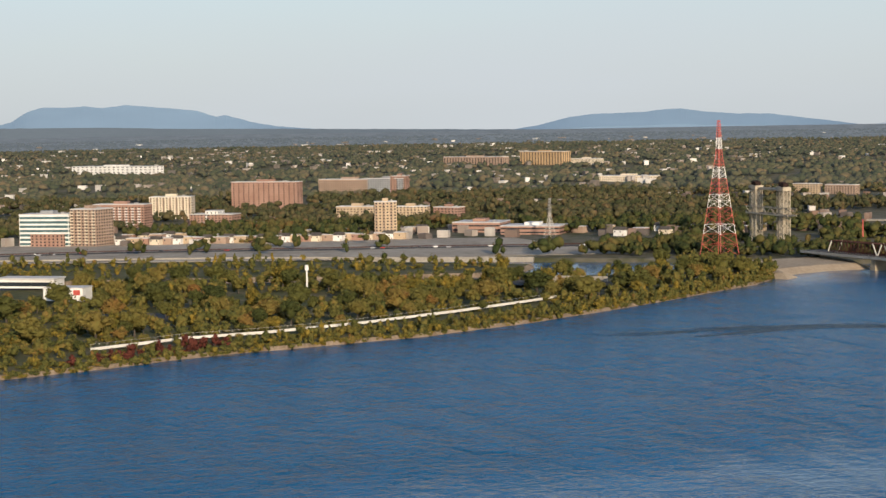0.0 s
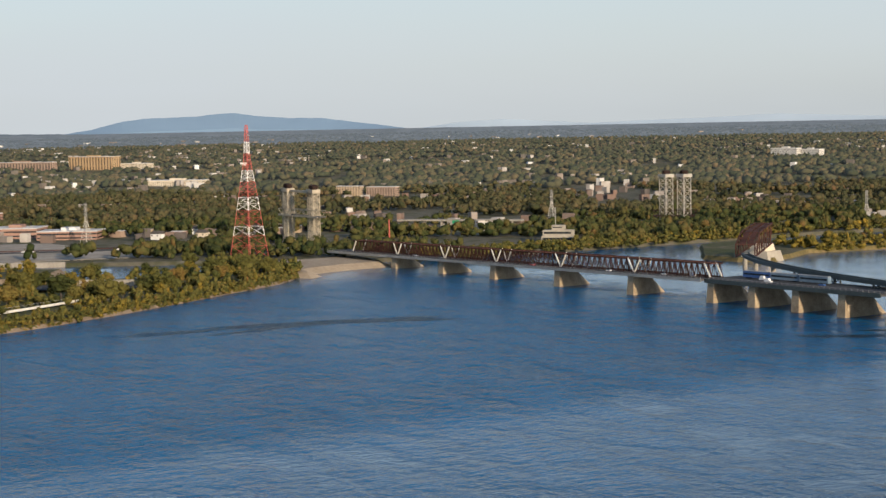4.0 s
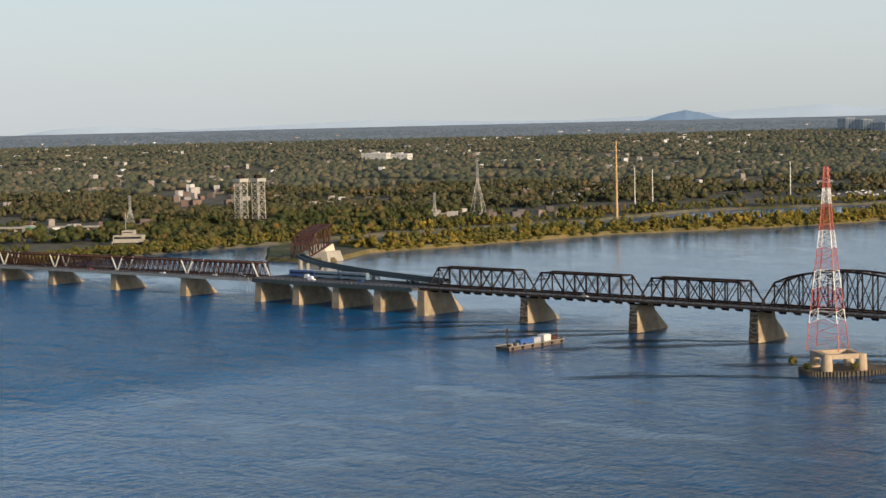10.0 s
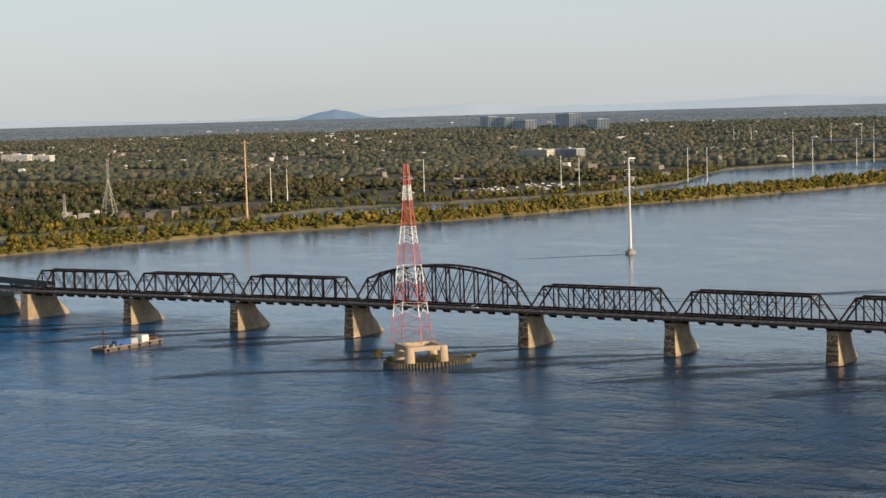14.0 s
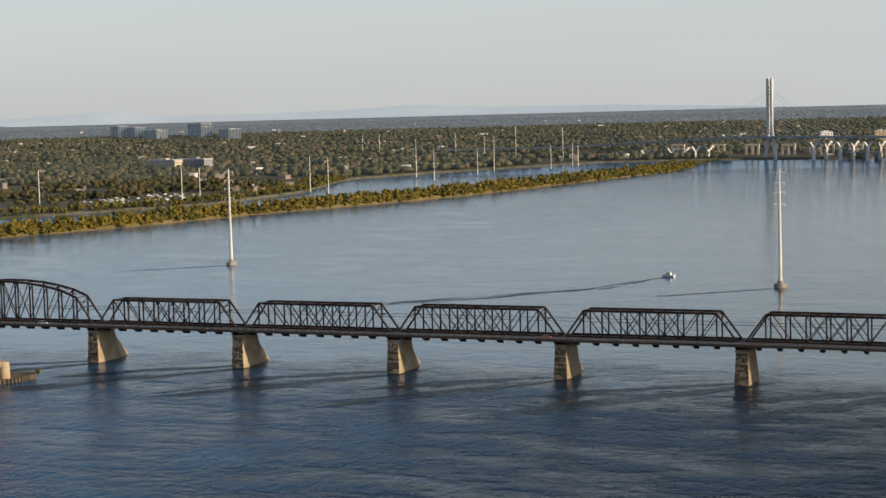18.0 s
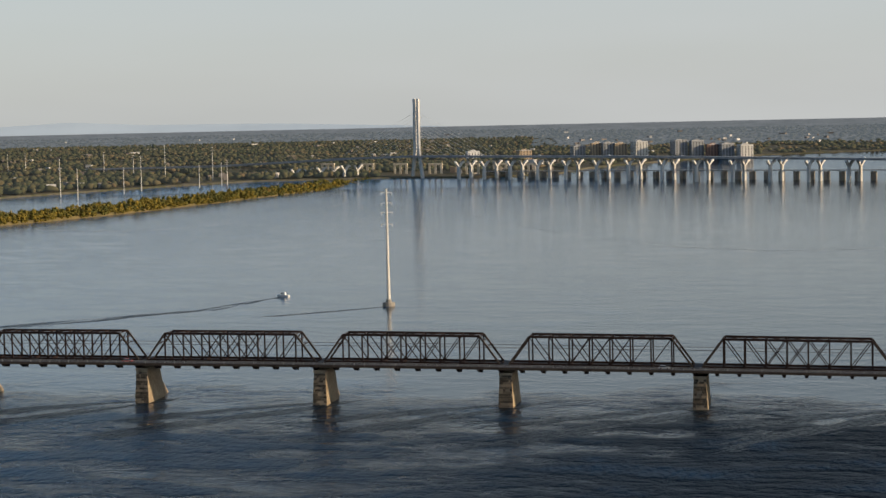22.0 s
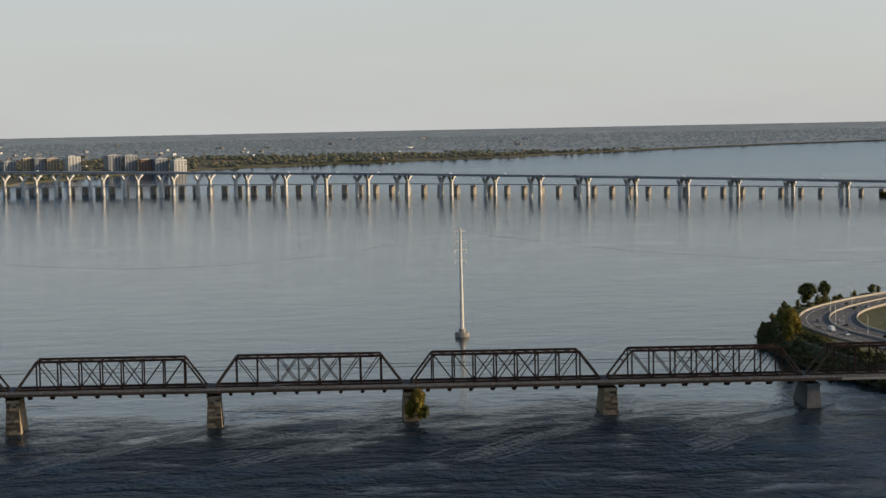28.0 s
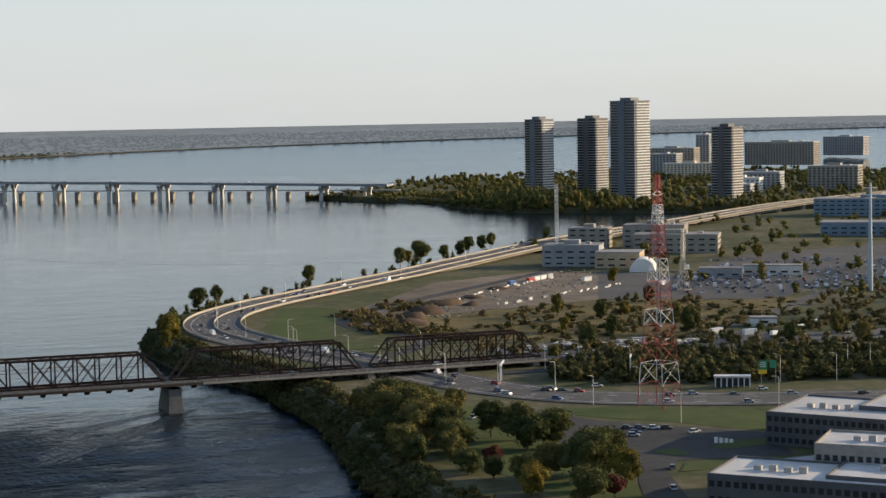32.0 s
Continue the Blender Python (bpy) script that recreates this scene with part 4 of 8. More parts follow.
# ---- vertical lift bridges over the canal ----
def lift_tower(parent, x, y, z, height, mat, wx=7.0, wy=7.0):
    s = Shape()
    hs = np.linspace(0, height, 8)
    for h0, h1 in zip(hs, hs[1:]):
        c = [(-wx / 2, -wy / 2), (wx / 2, -wy / 2), (wx / 2, wy / 2), (-wx / 2, wy / 2)]
        for i in range(4):
            j = (i + 1) % 4
            a, b = c[i], c[j]
            s.beam((x + a[0], y + a[1], z + h0), (x + a[0], y + a[1], z + h1), 0.7)
            s.beam((x + a[0], y + a[1], z + h0), (x + b[0], y + b[1], z + h1), 0.32)
            s.beam((x + b[0], y + b[1], z + h0), (x + a[0], y + a[1], z + h1), 0.32)
            s.beam((x + a[0], y + a[1], z + h1), (x + b[0], y + b[1], z + h1), 0.32)
    ob = part("lift_tower", s, mat, parent)
    part("sheave_house", Shape().box(x - wx * 0.62, x + wx * 0.62, y - wy * 0.62, y + wy * 0.62, z + height, z + height + 3.4), mat, ob)
    wheel = Shape().tube((x, y - wy * 0.4, z + height + 5.0), (x, y + wy * 0.4, z + height + 5.0), 2.4, 2.4, 14)
    part("sheave", wheel, IRON, ob)
    return ob


def lift_bridge(label, c1, c2, z, height, deck_h, mat, wide=7.0):
    b = thing("lift_bridge", label, "lift bridge")
    for c in (c1, c2):
        lift_tower(b, c[0], c[1], z, height, mat, wide, wide)
        if deck_h > 20:
            lift_tower(b, c[0] - 16, c[1] + 7, z, height, LIFT_STEEL)
    span = Shape()
    p, q = Vector((c1[0], c1[1], z + deck_h)), Vector((c2[0], c2[1], z + deck_h))
    d = (q - p).normalized()
    p, q = p - d * 14, q + d * 14
    n = 10
    for off in (-4.5, 4.5):
        o = d.cross(Vector((0, 0, 1))) * off
        for i in range(n):
            a, c = p.lerp(q, i / n) + o, p.lerp(q, (i + 1) / n) + o
            up = Vector((0, 0, 6.0))
            span.beam(a, c, 0.8, 1.4)
            span.beam(a + up, c + up, 0.6)
            span.beam(a, c + up, 0.4) if i % 2 else span.beam(a + up, c, 0.4)
    part("lift_span", span, mat if deck_h > 20 else IRON, b)["kind"] = "stuff"
    part("lift_deck", Shape().beam(p, q, 9.0, 1.0), DECK, b)
    if deck_h > 20:
        part("top_walk", Shape().beam(Vector((c1[0], c1[1], z + height + 1)), Vector((c2[0], c2[1], z + height + 1)), 3.0, 2.2), mat, b)
    return b


lift_bridge("tall steel vertical lift bridge over the canal lock", (-1938, 48), (-1885, 46), 5, 49, 27, LIFT_STEEL)
lift_bridge("tall steel vertical lift bridge with pale lattice towers", (-1889, 478), (-1874, 490), 5, 49, 8, CREAM_STEEL, 10.0)

# control building by the lock
ctl = thing("control_building", "white stepped control building by the canal lock", "building", (-1770, 243, 3), 41)
for i, (w, h0, h1) in enumerate(((30, 0, 6), (28, 6, 11.5), (11, 11.5, 16))):
    part("storey", Shape().box(-w / 2, w / 2, -6 + i, 8, h0, h1), BARRIER, ctl)
    part("window_band", Shape().box(-w / 2 + 1, w / 2 - 1, -6.12 + i, -6 + i, h0 + 2.2, h1 - 1.4), GLASS, ctl)

part("roof_mast", Shape().beam((-3, 2, 14), (-3, 2, 33), 0.5).beam((-4.4, 2, 27), (-1.6, 2, 27), 0.25), GALV, ctl)

# a blue commuter train on the wide deck
for i, x in enumerate((-1262.0, -1237.0, -1212.0)):
    tr = thing("train_coach", "blue and white commuter train coach on the bridge", "train", (x, 16.0, deck_z(x) + 0.3), 1.5, "train on the bridge")
    part("body", Shape().loft([(-12, -1.5, 0.6), (12, -1.5, 0.6), (12, 1.5, 0.6), (-12, 1.5, 0.6)], [(-11.8, -1.4, 4.4), (11.8, -1.4, 4.4), (11.8, 1.4, 4.4), (-11.8, 1.4, 4.4)]), BLUE_WALL if i else CAR_PAINTS[4], tr)
    part("window_band", Shape().box(-11, 11, -1.56, -1.45, 2.2, 3.3), GLASS, tr)
    part("roof", Shape().box(-11.6, 11.6, -1.2, 1.2, 4.4, 4.8), GREY_WALL, tr)
    for bx in (-8, 8):
        part("bogie", Shape().box(bx - 1.6, bx + 1.6, -1.2, 1.2, 0, 0.6), IRON, tr)

# ---- barge, boat, tower base in the river ----
barge = thing("work_barge", "rusty flat work barge with containers and a spud pole", "barge", (-983, -74, 0), 90)
barge.scale = (0.88, 0.88, 0.88)
hull = Shape().loft([(-24, -5, -0.8), (23, -5, -0.8), (26, 0, -0.8), (23, 5, -0.8), (-24, 5, -0.8)], [(-25, -5.5, 2.2), (24, -5.5, 2.2), (27, 0, 2.2), (24, 5.5, 2.2), (-25, 5.5, 2.2)])
BARGE_STEEL = material("worn_brown_hull", (0.075, 0.055, 0.040), (0.20, 0.15, 0.105), 0.5, 0.7)
part("hull", hull, BARGE_STEEL, barge, "worn brown steel hull")
part("deck_edge", Shape().path([(-25, -5.6, 2.4), (24, -5.6, 2.4), (27, 0, 2.4), (24, 5.6, 2.4), (-25, 5.6, 2.4)], 0.4), CONCRETE, barge)
for i in range(6):
    part("tyre_fender", Shape().tube((-22 + 8.6 * i, -5.95, 1.2), (-22 + 8.6 * i, -5.5, 1.2), 0.9, 0.9, 10), TYRE, barge)
part("deckhouse", Shape().box(9, 15, -2.6, 2.6, 2.2, 6.0), PALE_CONCRETE, barge)
part("deckhouse", Shape().box(15.2, 20, -2.2, 2.2, 2.2, 4.6), RUST, barge)
for x, m in ((-9, 4), (-3, 4), (3, 2)):
    part("container", Shape().box(x - 2.8, x + 2.8, -2.6, 1.4, 2.2, 5.2), CAR_PAINTS[m], barge, "coloured steel container")
part("spud_pole", Shape().tube((-18, 2, -2), (-18, 2, 12), 0.45, 0.45, 8), RUST, barge)
part("spud_pole", Shape().tube((21, -2, 0), (21, -2, 9), 0.4, 0.4, 8), RUST, barge)
for i in range(8):
    part("deck_cargo", Shape().box(-22 + i * 2.1, -20.6 + i * 2.1, -3.5 + (i % 3), -1.8 + (i % 3), 2.2, 3.2 + 0.5 * (i % 2)), CONCRETE if i % 2 else RUST, barge)

boat = thing("motor_boat", "small white motor boat with a wake on the river", "boat", (-628, 449, 0), 168)
part("boat_hull", Shape().loft([(-4, -1.3, -0.3), (2.5, -1.3, -0.3), (4.6, 0, -0.3), (2.5, 1.3, -0.3), (-4, 1.3, -0.3)], [(-4.2, -1.6, 1.3), (2.8, -1.6, 1.4), (5.6, 0, 1.7), (2.8, 1.6, 1.4), (-4.2, 1.6, 1.3)]), WHITE_PAINT, boat)
part("cabin", Shape().loft([(-1.6, -1.1, 1.3), (2.2, -1.0, 1.3), (2.2, 1.0, 1.3), (-1.6, 1.1, 1.3)], [(-1.4, -0.9, 3.2), (1.2, -0.8, 3.2), (1.2, 0.8, 3.2), (-1.4, 0.9, 3.2)]), WHITE_PAINT, boat)
part("windscreen", Shape().box(0.2, 1.7, -0.98, 0.98, 2.1, 2.8), GLASS, boat)

ISLET_DARK = material("mossy_stained_concrete", (0.060, 0.052, 0.036), (0.19, 0.155, 0.11), 0.4, 0.95, bump=0.6)
islet = thing("tower_base", "concrete and sheet-pile island carrying four pillars and beams", "tower base", (-806, -66, 0), 52)
ring = [(math.cos(a) * 17.4 * (1.35 if math.cos(a) > 0 else 1.0), math.sin(a) * 12.6) for a in [2 * math.pi * i / 28 for i in range(28)]]
part("quay", Shape().loft([(x, y, -2) for x, y in ring], [(x * 0.985, y * 0.985, 2.0) for x, y in ring]), ISLET_DARK, islet)
pile_mesh = Shape().tube((0, 0, -2), (0, 0, 2.3), 0.5, 0.5, 6).mesh("sheet_pile", ISLET_DARK)
for i in range(72):
    a = 2 * math.pi * i / 72
    part("sheet_pile", pile_mesh, ISLET_DARK, islet).location = (math.cos(a) * 17.6 * (1.35 if math.cos(a) > 0 else 1.0), math.sin(a) * 12.8, 0)
for dx in (-8, 8):
    for dy in (-8, 8):
        part("pillar", Shape().tube((dx, dy, 1.8), (dx, dy, 9.2), 2.5, 2.2, 14), BEIGE, islet)
for s in (-8, 8):
    part("cap_beam", Shape().box(-9.5, 9.5, s - 1.3, s + 1.3, 7.4, 9.5), BEIGE, islet)
    part("cap_beam", Shape().box(s - 1.25, s + 1.25, -6.6, 6.6, 7.3, 9.4), BEIGE, islet)


# ---- the new concrete bridge far upstream, and the old piers behind it ----
L0, LD = Vector((-716, 2587)), Vector((0.854, -0.520))
LN = Vector((0.520, 0.854))


def on_line(s, off=0.0):
    p = L0 + LD * s + LN * off
    return p.x, p.y


def new_deck(s):
    return float(np.interp(s, [-1700, -1000, -600, -416, 100, 800, 1300, 1700, 1900], [11, 24, 40, 45, 44, 38, 30, 22, 17]))


cable_bridge = thing("cable_stayed_bridge", "long pale concrete bridge with one cable-stayed tower", "bridge")
CH_PIERS = [-912, -840, -760, -680, -608, -287, -220, -154, -86, -17, 55, 128, 203, 277, 352, 428, 503, 579, 657, 736, 809, 888, 965, 1042, 1122, 1200, 1283, 1361, 1444, 1524, 1602, 1666]
for s in CH_PIERS:
    x, y = on_line(s)
    z = new_deck(s) - 3.4
    (x, y, _), k = squeeze(x, y)
    pr = part("wye_pier", Shape(), PALE_CONCRETE, cable_bridge)
    for off in (-18, 18):
        q = Vector((x + LN.x * off * k, y + LN.y * off * k, 0))
        leg, crown = Shape(), Shape()
        u2, v2 = Vector((LD.x, LD.y, 0)), Vector((LN.x, LN.y, 0))
        foot_, head_ = [[q + Vector((0, 0, h_)) + u2 * a_ * g + v2 * b_ * g for a_, b_ in ((-2.2, -2.6), (2.2, -2.6), (2.2, 2.6), (-2.2, 2.6))] for h_, g in ((-2, 1.12), (z - 9.5, 0.92))]
        leg.loft(foot_, head_)
        if z > 12:
            crown.path([q + Vector((-LN.x * 10, -LN.y * 10, z - 0.4)), q + Vector((-LN.x * 7, -LN.y * 7, z - 2)), q + Vector((0, 0, z - 10.5)), q + Vector((LN.x * 9, LN.y * 9, z - 2)), q + Vector((LN.x * 14, LN.y * 14, z - 0.4))], 4.0, 3.4)
        part("leg", leg, PALE_CONCRETE, pr)
        part("arms", crown, PALE_CONCRETE, pr)
dk, para = Shape(), Shape()
ss = list(range(-1500, 1701, 50))
for a, b in zip(ss, ss[1:]):
    for mat_shape, o0, o1, z0, z1 in ((dk, -26, 26, -2.6, 0), (para, -26.4, -25.9, -0.6, 1.1)):
        lo, hi = [], []
        for s, o in ((a, o0), (b, o0), (b, o1), (a, o1)):
            (x, y, z), k = squeeze(*on_line(s, o), new_deck(s))
            lo.append((x, y, z + z0))
            hi.append((x, y, z + z1))
        mat_shape.loft(lo, hi)
part("box_girder", dk, GREY_WALL, cable_bridge)["kind"] = "stuff"
part("parapet", para, GREY_WALL, cable_bridge)["kind"] = "stuff"
(tx, ty, tz), k = squeeze(*on_line(-416), 0)
pylon = part("tower", Shape(), PALE_CONCRETE, cable_bridge, "slender twin-leg concrete tower")
for sg in (-1, 1):
    leg = Shape()
    o = Vector((LD.x * sg * 4.6, LD.y * sg * 4.6, 0))
    w = Vector((LD.x * sg * 13, LD.y * sg * 13, 0))
    base = Vector((tx, ty, tz))
    leg.beam(base + w + Vector((0, 0, -2)), base + o + Vector((0, 0, 50)), 4.6, 5.0)
    leg.beam(base + o + Vector((0, 0, 50)), base + o * 0.95 + Vector((0, 0, 143)), 4.4, 4.8)
    part("tower_leg", leg, PALE_CONCRETE, pylon)
for i in range(14):
    z = 58 + i * 6.2
    part("tie_beam", Shape().beam(Vector((tx, ty, z)) - o, Vector((tx, ty, z)) + o, 2.6, 2.0), PALE_CONCRETE, pylon)
stays = Shape()
for i in range(12):
    for sg in (-1, 1):
        (x, y, z), k = squeeze(*on_line(-416 + sg * (30 + i * 17)), new_deck(-416))
        stays.beam((tx, ty, 66 + i * 6.0), (x, y, z), 0.28)
part("stay_cables", stays, PALE_STEEL, cable_bridge)["kind"] = "stuff"

old_piers = thing("old_bridge", "row of brown piers of the old bridge with a low deck", "bridge")
for i in range(66):
    s = -330 + i * 30.0
    (x, y, z), k = squeeze(*on_line(s, 75))
    h = new_deck(s) * 0.50 - 2
    part("old_pier", Shape().beam((x - LN.x * 6, y - LN.y * 6, h / 2 - 1), (x + LN.x * 6, y + LN.y * 6, h / 2 - 1), 5.5, h), CONCRETE, old_piers)
od = Shape()
for a, b in zip(ss, ss[1:]):
    if a < -330:
        continue
    (x0, y0, _), k0 = squeeze(*on_line(a, 75))
    (x1, y1, _), k1 = squeeze(*on_line(b, 75))
    od.beam((x0, y0, new_deck(a) * 0.50 - 1), (x1, y1, new_deck(b) * 0.50 - 1), 12, 1.4)
part("old_deck", od, GREY_WALL, old_piers)["kind"] = "stuff"


portals = thing("approach_piers", "cream concrete portal piers under the bridge approach", "bridge piers")
for x, y in ((-1330, 3066), (-1231, 3024), (-1150, 2988), (-1067, 2951), (-981, 2913), (-919, 2885), (-856, 2857)):
    (px, py, pz), k = squeeze(x, y, 2)
    pt = part("portal_beam", Shape().beam((px - 13, py, pz + 19), (px + 13, py, pz + 19), 5.0, 3.4), CREAM, portals)
    for dx in (-11, 0, 11):
        part("portal_column", Shape().beam((px + dx, py, pz - 2), (px + dx, py, pz + 17.4), 3.6, 3.6), CREAM, pt)


# ---- light poles and pylons beyond the river ----
def plain_pole(x, y, h, arms=0):
    (px, py, pz), k = squeeze(x, y, 3)
    p = thing("steel_pole", "slim pale steel pole standing beyond the levee", "pole", (px, py, pz), group="slim steel poles")
    part("shaft", Shape().tube((0, 0, 0), (0, 0, h * k), 0.75 * k, 0.4 * k, 8), PALE_STEEL, p)
    if arms:
        s = Shape()
        for z in (0.97, 0.88, 0.79):
            s.beam((-4 * k, 0, h * k * z), (4 * k, 0, h * k * z), 0.4 * k)
        part("crossarms", s, PALE_STEEL, p)


for x, y, h, a in ((-1758, 998, 47, 0), (-1681, 934, 48, 0), (-1653, 1183, 49, 0), (-1553, 1366, 46, 0), (-1524, 1364, 43, 0), (-1464, 1572, 50, 0), (-1410, 1521, 51, 0), (-2372, 3700, 46, 0), (-1492, 2021, 64, 0),
                   (-1412, 1907, 50, 0), (-1419, 2114, 46, 0), (-1433, 2230, 62, 1), (-1615, 2834, 72, 1), (-1499, 2798, 68, 1), (-1364, 2335, 44, 0), (-1367, 2466, 43, 0), (-1355, 2463, 48, 1), (-2300, 3650, 48, 0), (-1900, 3200, 55, 1), (-1750, 3000, 50, 1)):
    plain_pole(x, y, h, a)


def steel_pylon(x, y, h, half, label="brown lattice power pylon among trees"):
    p = thing("power_pylon", label, "pylon", (x, y, 3), 25)
    hs = [0]
    width = lambda z: max(0.9, half * (1 - z / h / 0.7))
    while hs[-1] < h - 1:
        hs.append(min(h, hs[-1] + max(3.0, width(hs[-1]) * 1.2)))
    sh = lattice(width, 0, h, hs, lambda z: "a", leg=0.35)
    part("lattice", sh["a"], GALV, p)
    arms = Shape()
    for u in (0.72, 0.84, 0.95):
        arms.beam((-6 * (1.3 - u), 0, h * u), (6 * (1.3 - u), 0, h * u), 0.4)
    part("crossarms", arms, GALV, p)


steel_pylon(-1736, 690, 70, 9)
steel_pylon(-1783, 669, 32, 4)
steel_pylon(-2076, 466, 34, 4)
steel_pylon(-2130, -80, 40, 4.5)


# ---- trees ----
rng = np.random.default_rng(7)


def ico_data(sub):
    bm = bmesh.new()
    bmesh.ops.create_icosphere(bm, subdivisions=sub, radius=1.0)
    v = np.array([p.co[:] for p in bm.verts])
    f = np.array([[x.index for x in p.verts] for p in bm.faces])
    bm.free()
    return v, f


ICO1, ICO2 = ico_data(1), ico_data(2)


def mesh_arrays(name, verts, faces, mat, smooth=False):
    """A mesh from arrays of vertices and of faces with equal corner counts."""
    me = bpy.data.meshes.new(name)
    n, c = faces.shape
    me.vertices.add(len(verts))
    me.vertices.foreach_set("co", verts.astype(np.float32).ravel())
    me.loops.add(n * c)
    me.loops.foreach_set("vertex_index", faces.astype(np.int32).ravel())
    me.polygons.add(n)
    me.polygons.foreach_set("loop_start", np.arange(0, n * c, c, dtype=np.int32))
    if smooth:
        me.polygons.foreach_set("use_smooth", np.ones(n, dtype=bool))
    me.update(calc_edges=True)
    me.materials.append(mat)
    return me


def crowns(places, sizes, ico, jitter=0.25):
    """Joined rough crowns: places (n, 3) of their middles, sizes (n, 3) of their half widths."""
    v, f = ico
    n, m = len(places), len(v)
    rough = 1 + jitter * rng.uniform(-1, 1, (n, m, 1))
    verts = places[:, None, :] + v[None] * sizes[:, None, :] * rough
    faces = f[None] + (np.arange(n) * m)[:, None, None]
    return verts.reshape(-1, 3), faces.reshape(-1, 3)


def leaf_cards(centres, normals, size):
    """Small leafy flakes as triangles, each facing about outwards."""
    n = len(centres)
    a = rng.normal(size=(n, 3))
    nm = normals + 1.0 * rng.normal(size=(n, 3))
    nm /= np.linalg.norm(nm, axis=1, keepdims=True)
    t = np.cross(nm, a)
    t /= np.linalg.norm(t, axis=1, keepdims=True)
    b = np.cross(nm, t)
    s = size * rng.uniform(0.6, 1.4, (n, 1))
    v = np.stack([centres + t * s, centres - t * s * 0.6 + b * s * 0.8, centres - t * s * 0.6 - b * s * 0.8], 1).reshape(-1, 3)
    return v, np.arange(3 * n).reshape(-1, 3)


def crown_mesh(seed, lumps, flakes, flake, mat, slim=1.0, sparse=False):
    """One crown of unit height 1 and about unit width: uneven lumps in a skin of leaf flakes."""
    global rng
    keep, rng = rng, np.random.default_rng(seed)
    d = rng.normal(size=(lumps, 3))
    d /= np.linalg.norm(d, axis=1, keepdims=True)
    d[:, 2] = np.where(rng.uniform(size=lumps) < 0.7, np.abs(d[:, 2]), d[:, 2])
    lobe = 1 + 0.22 * np.sin(3 * np.arctan2(d[:, 1:2], d[:, 0:1]) + seed) * (1 - np.abs(d[:, 2:3]))
    c = np.array([[0, 0, 0.54]]) + d * rng.uniform(0.45, 1.0, (lumps, 1)) * lobe * np.array([[0.35 * slim, 0.35 * slim, 0.34]])
    r = rng.uniform(0.09, 0.19, (lumps, 1)) * np.array([[slim, slim, 0.9]])
    v, f = crowns(np.concatenate([c, [[0, 0, 0.5]]]), np.concatenate([r * (0.5 if sparse else 0.78), [[0.25 * slim, 0.25 * slim, 0.27]]]), ICO1, 0.30)
    k = rng.integers(0, lumps, flakes)
    d = rng.normal(size=(flakes, 3))
    d /= np.linalg.norm(d, axis=1, keepdims=True)
    d[:, 2] = np.abs(d[:, 2]) * np.where(rng.uniform(size=flakes) < 0.75, 1, -1)
    lv, lf = leaf_cards(c[k] + d * r[k] * rng.uniform(0.72, 1.22, (flakes, 1)), d, flake)
    me = mesh_arrays("crown", np.concatenate([v, lv]), np.concatenate([f, lf + len(v)]), mat)
    rng = keep
    return me


def trunk_mesh(seed, bare=False):
    r = random.Random(seed)
    s = Shape()
    s.tube((0, 0, -0.02), (0.01, 0, 0.45), 0.028, 0.018, 7)
    s.tube((0.01, 0, 0.45), (0.0, 0.02, 0.78), 0.018, 0.006, 6)
    for i in range(12 if bare else 6):
        a, z = r.uniform(0, 6.28), r.uniform(0.24, 0.62)
        e = (math.cos(a) * r.uniform(0.18, 0.3), math.sin(a) * r.uniform(0.18, 0.3), z + r.uniform(0.12, 0.3))
        s.tube((0, 0, z), e, 0.010, 0.004, 5)
        if bare:
            s.tube(e, (e[0] * 1.35, e[1] * 1.2, e[2] + 0.14), 0.004, 0.0015, 4)
    return s.mesh("trunk", BARK)


GREEN_MID = [crown_mesh(i, 26, 1100, 0.036, FOLIAGE, 0.75 + 0.06 * i) for i in range(8)]
GOLD_MID = [crown_mesh(40 + i, 22, 1000, 0.036, GOLD_LEAF, 0.7 + 0.1 * i) for i in range(4)]
NEAR_GREEN = [crown_mesh(80 + i, 40, 7000, 0.021, DARK_LEAF, 0.9 + 0.08 * i) for i in range(5)]
NEAR_GOLD = [crown_mesh(95 + i, 28, 4200, 0.021, GOLD_LEAF, 0.9) for i in range(2)]
NEAR_RED = [crown_mesh(99, 16, 3000, 0.018, RED_LEAF)]
TRUNKS = [trunk_mesh(i) for i in range(3)]
BARE_TRUNK = trunk_mesh(9, True)


def tree(x, y, z, h, crown, label, group, width=1.0, k=0):
    t = thing("tree", label, "tree", (x, y, z), (x * 37 + y * 17) % 360, group)
    a = part("trunk", TRUNKS[k % 3], BARK, t)
    b = part("crown", crown, FOLIAGE, t)
    for o in (a, b):
        o.scale = (h * width, h * width, h)
    return t


def inside(x, y, poly):
    hit = False
    for i in range(len(poly)):
        (x0, y0), (x1, y1) = poly[i - 1], poly[i]
        if (y0 > y) != (y1 > y) and x < (x1 - x0) * (y - y0) / (y1 - y0) + x0:
            hit = not hit
    return hit


def along(points, step, rnd):
    """Places along a line, about a step apart."""
    out = []
    for (x0, y0), (x1, y1) in zip(points, points[1:]):
        d = math.hypot(x1 - x0, y1 - y0)
        for i in range(max(1, int(d / step))):
            u = (i + rnd.random()) / max(1, int(d / step))
            out.append((x0 + (x1 - x0) * u, y0 + (y1 - y0) * u, (x1 - x0) / d, (y1 - y0) / d))
    return out


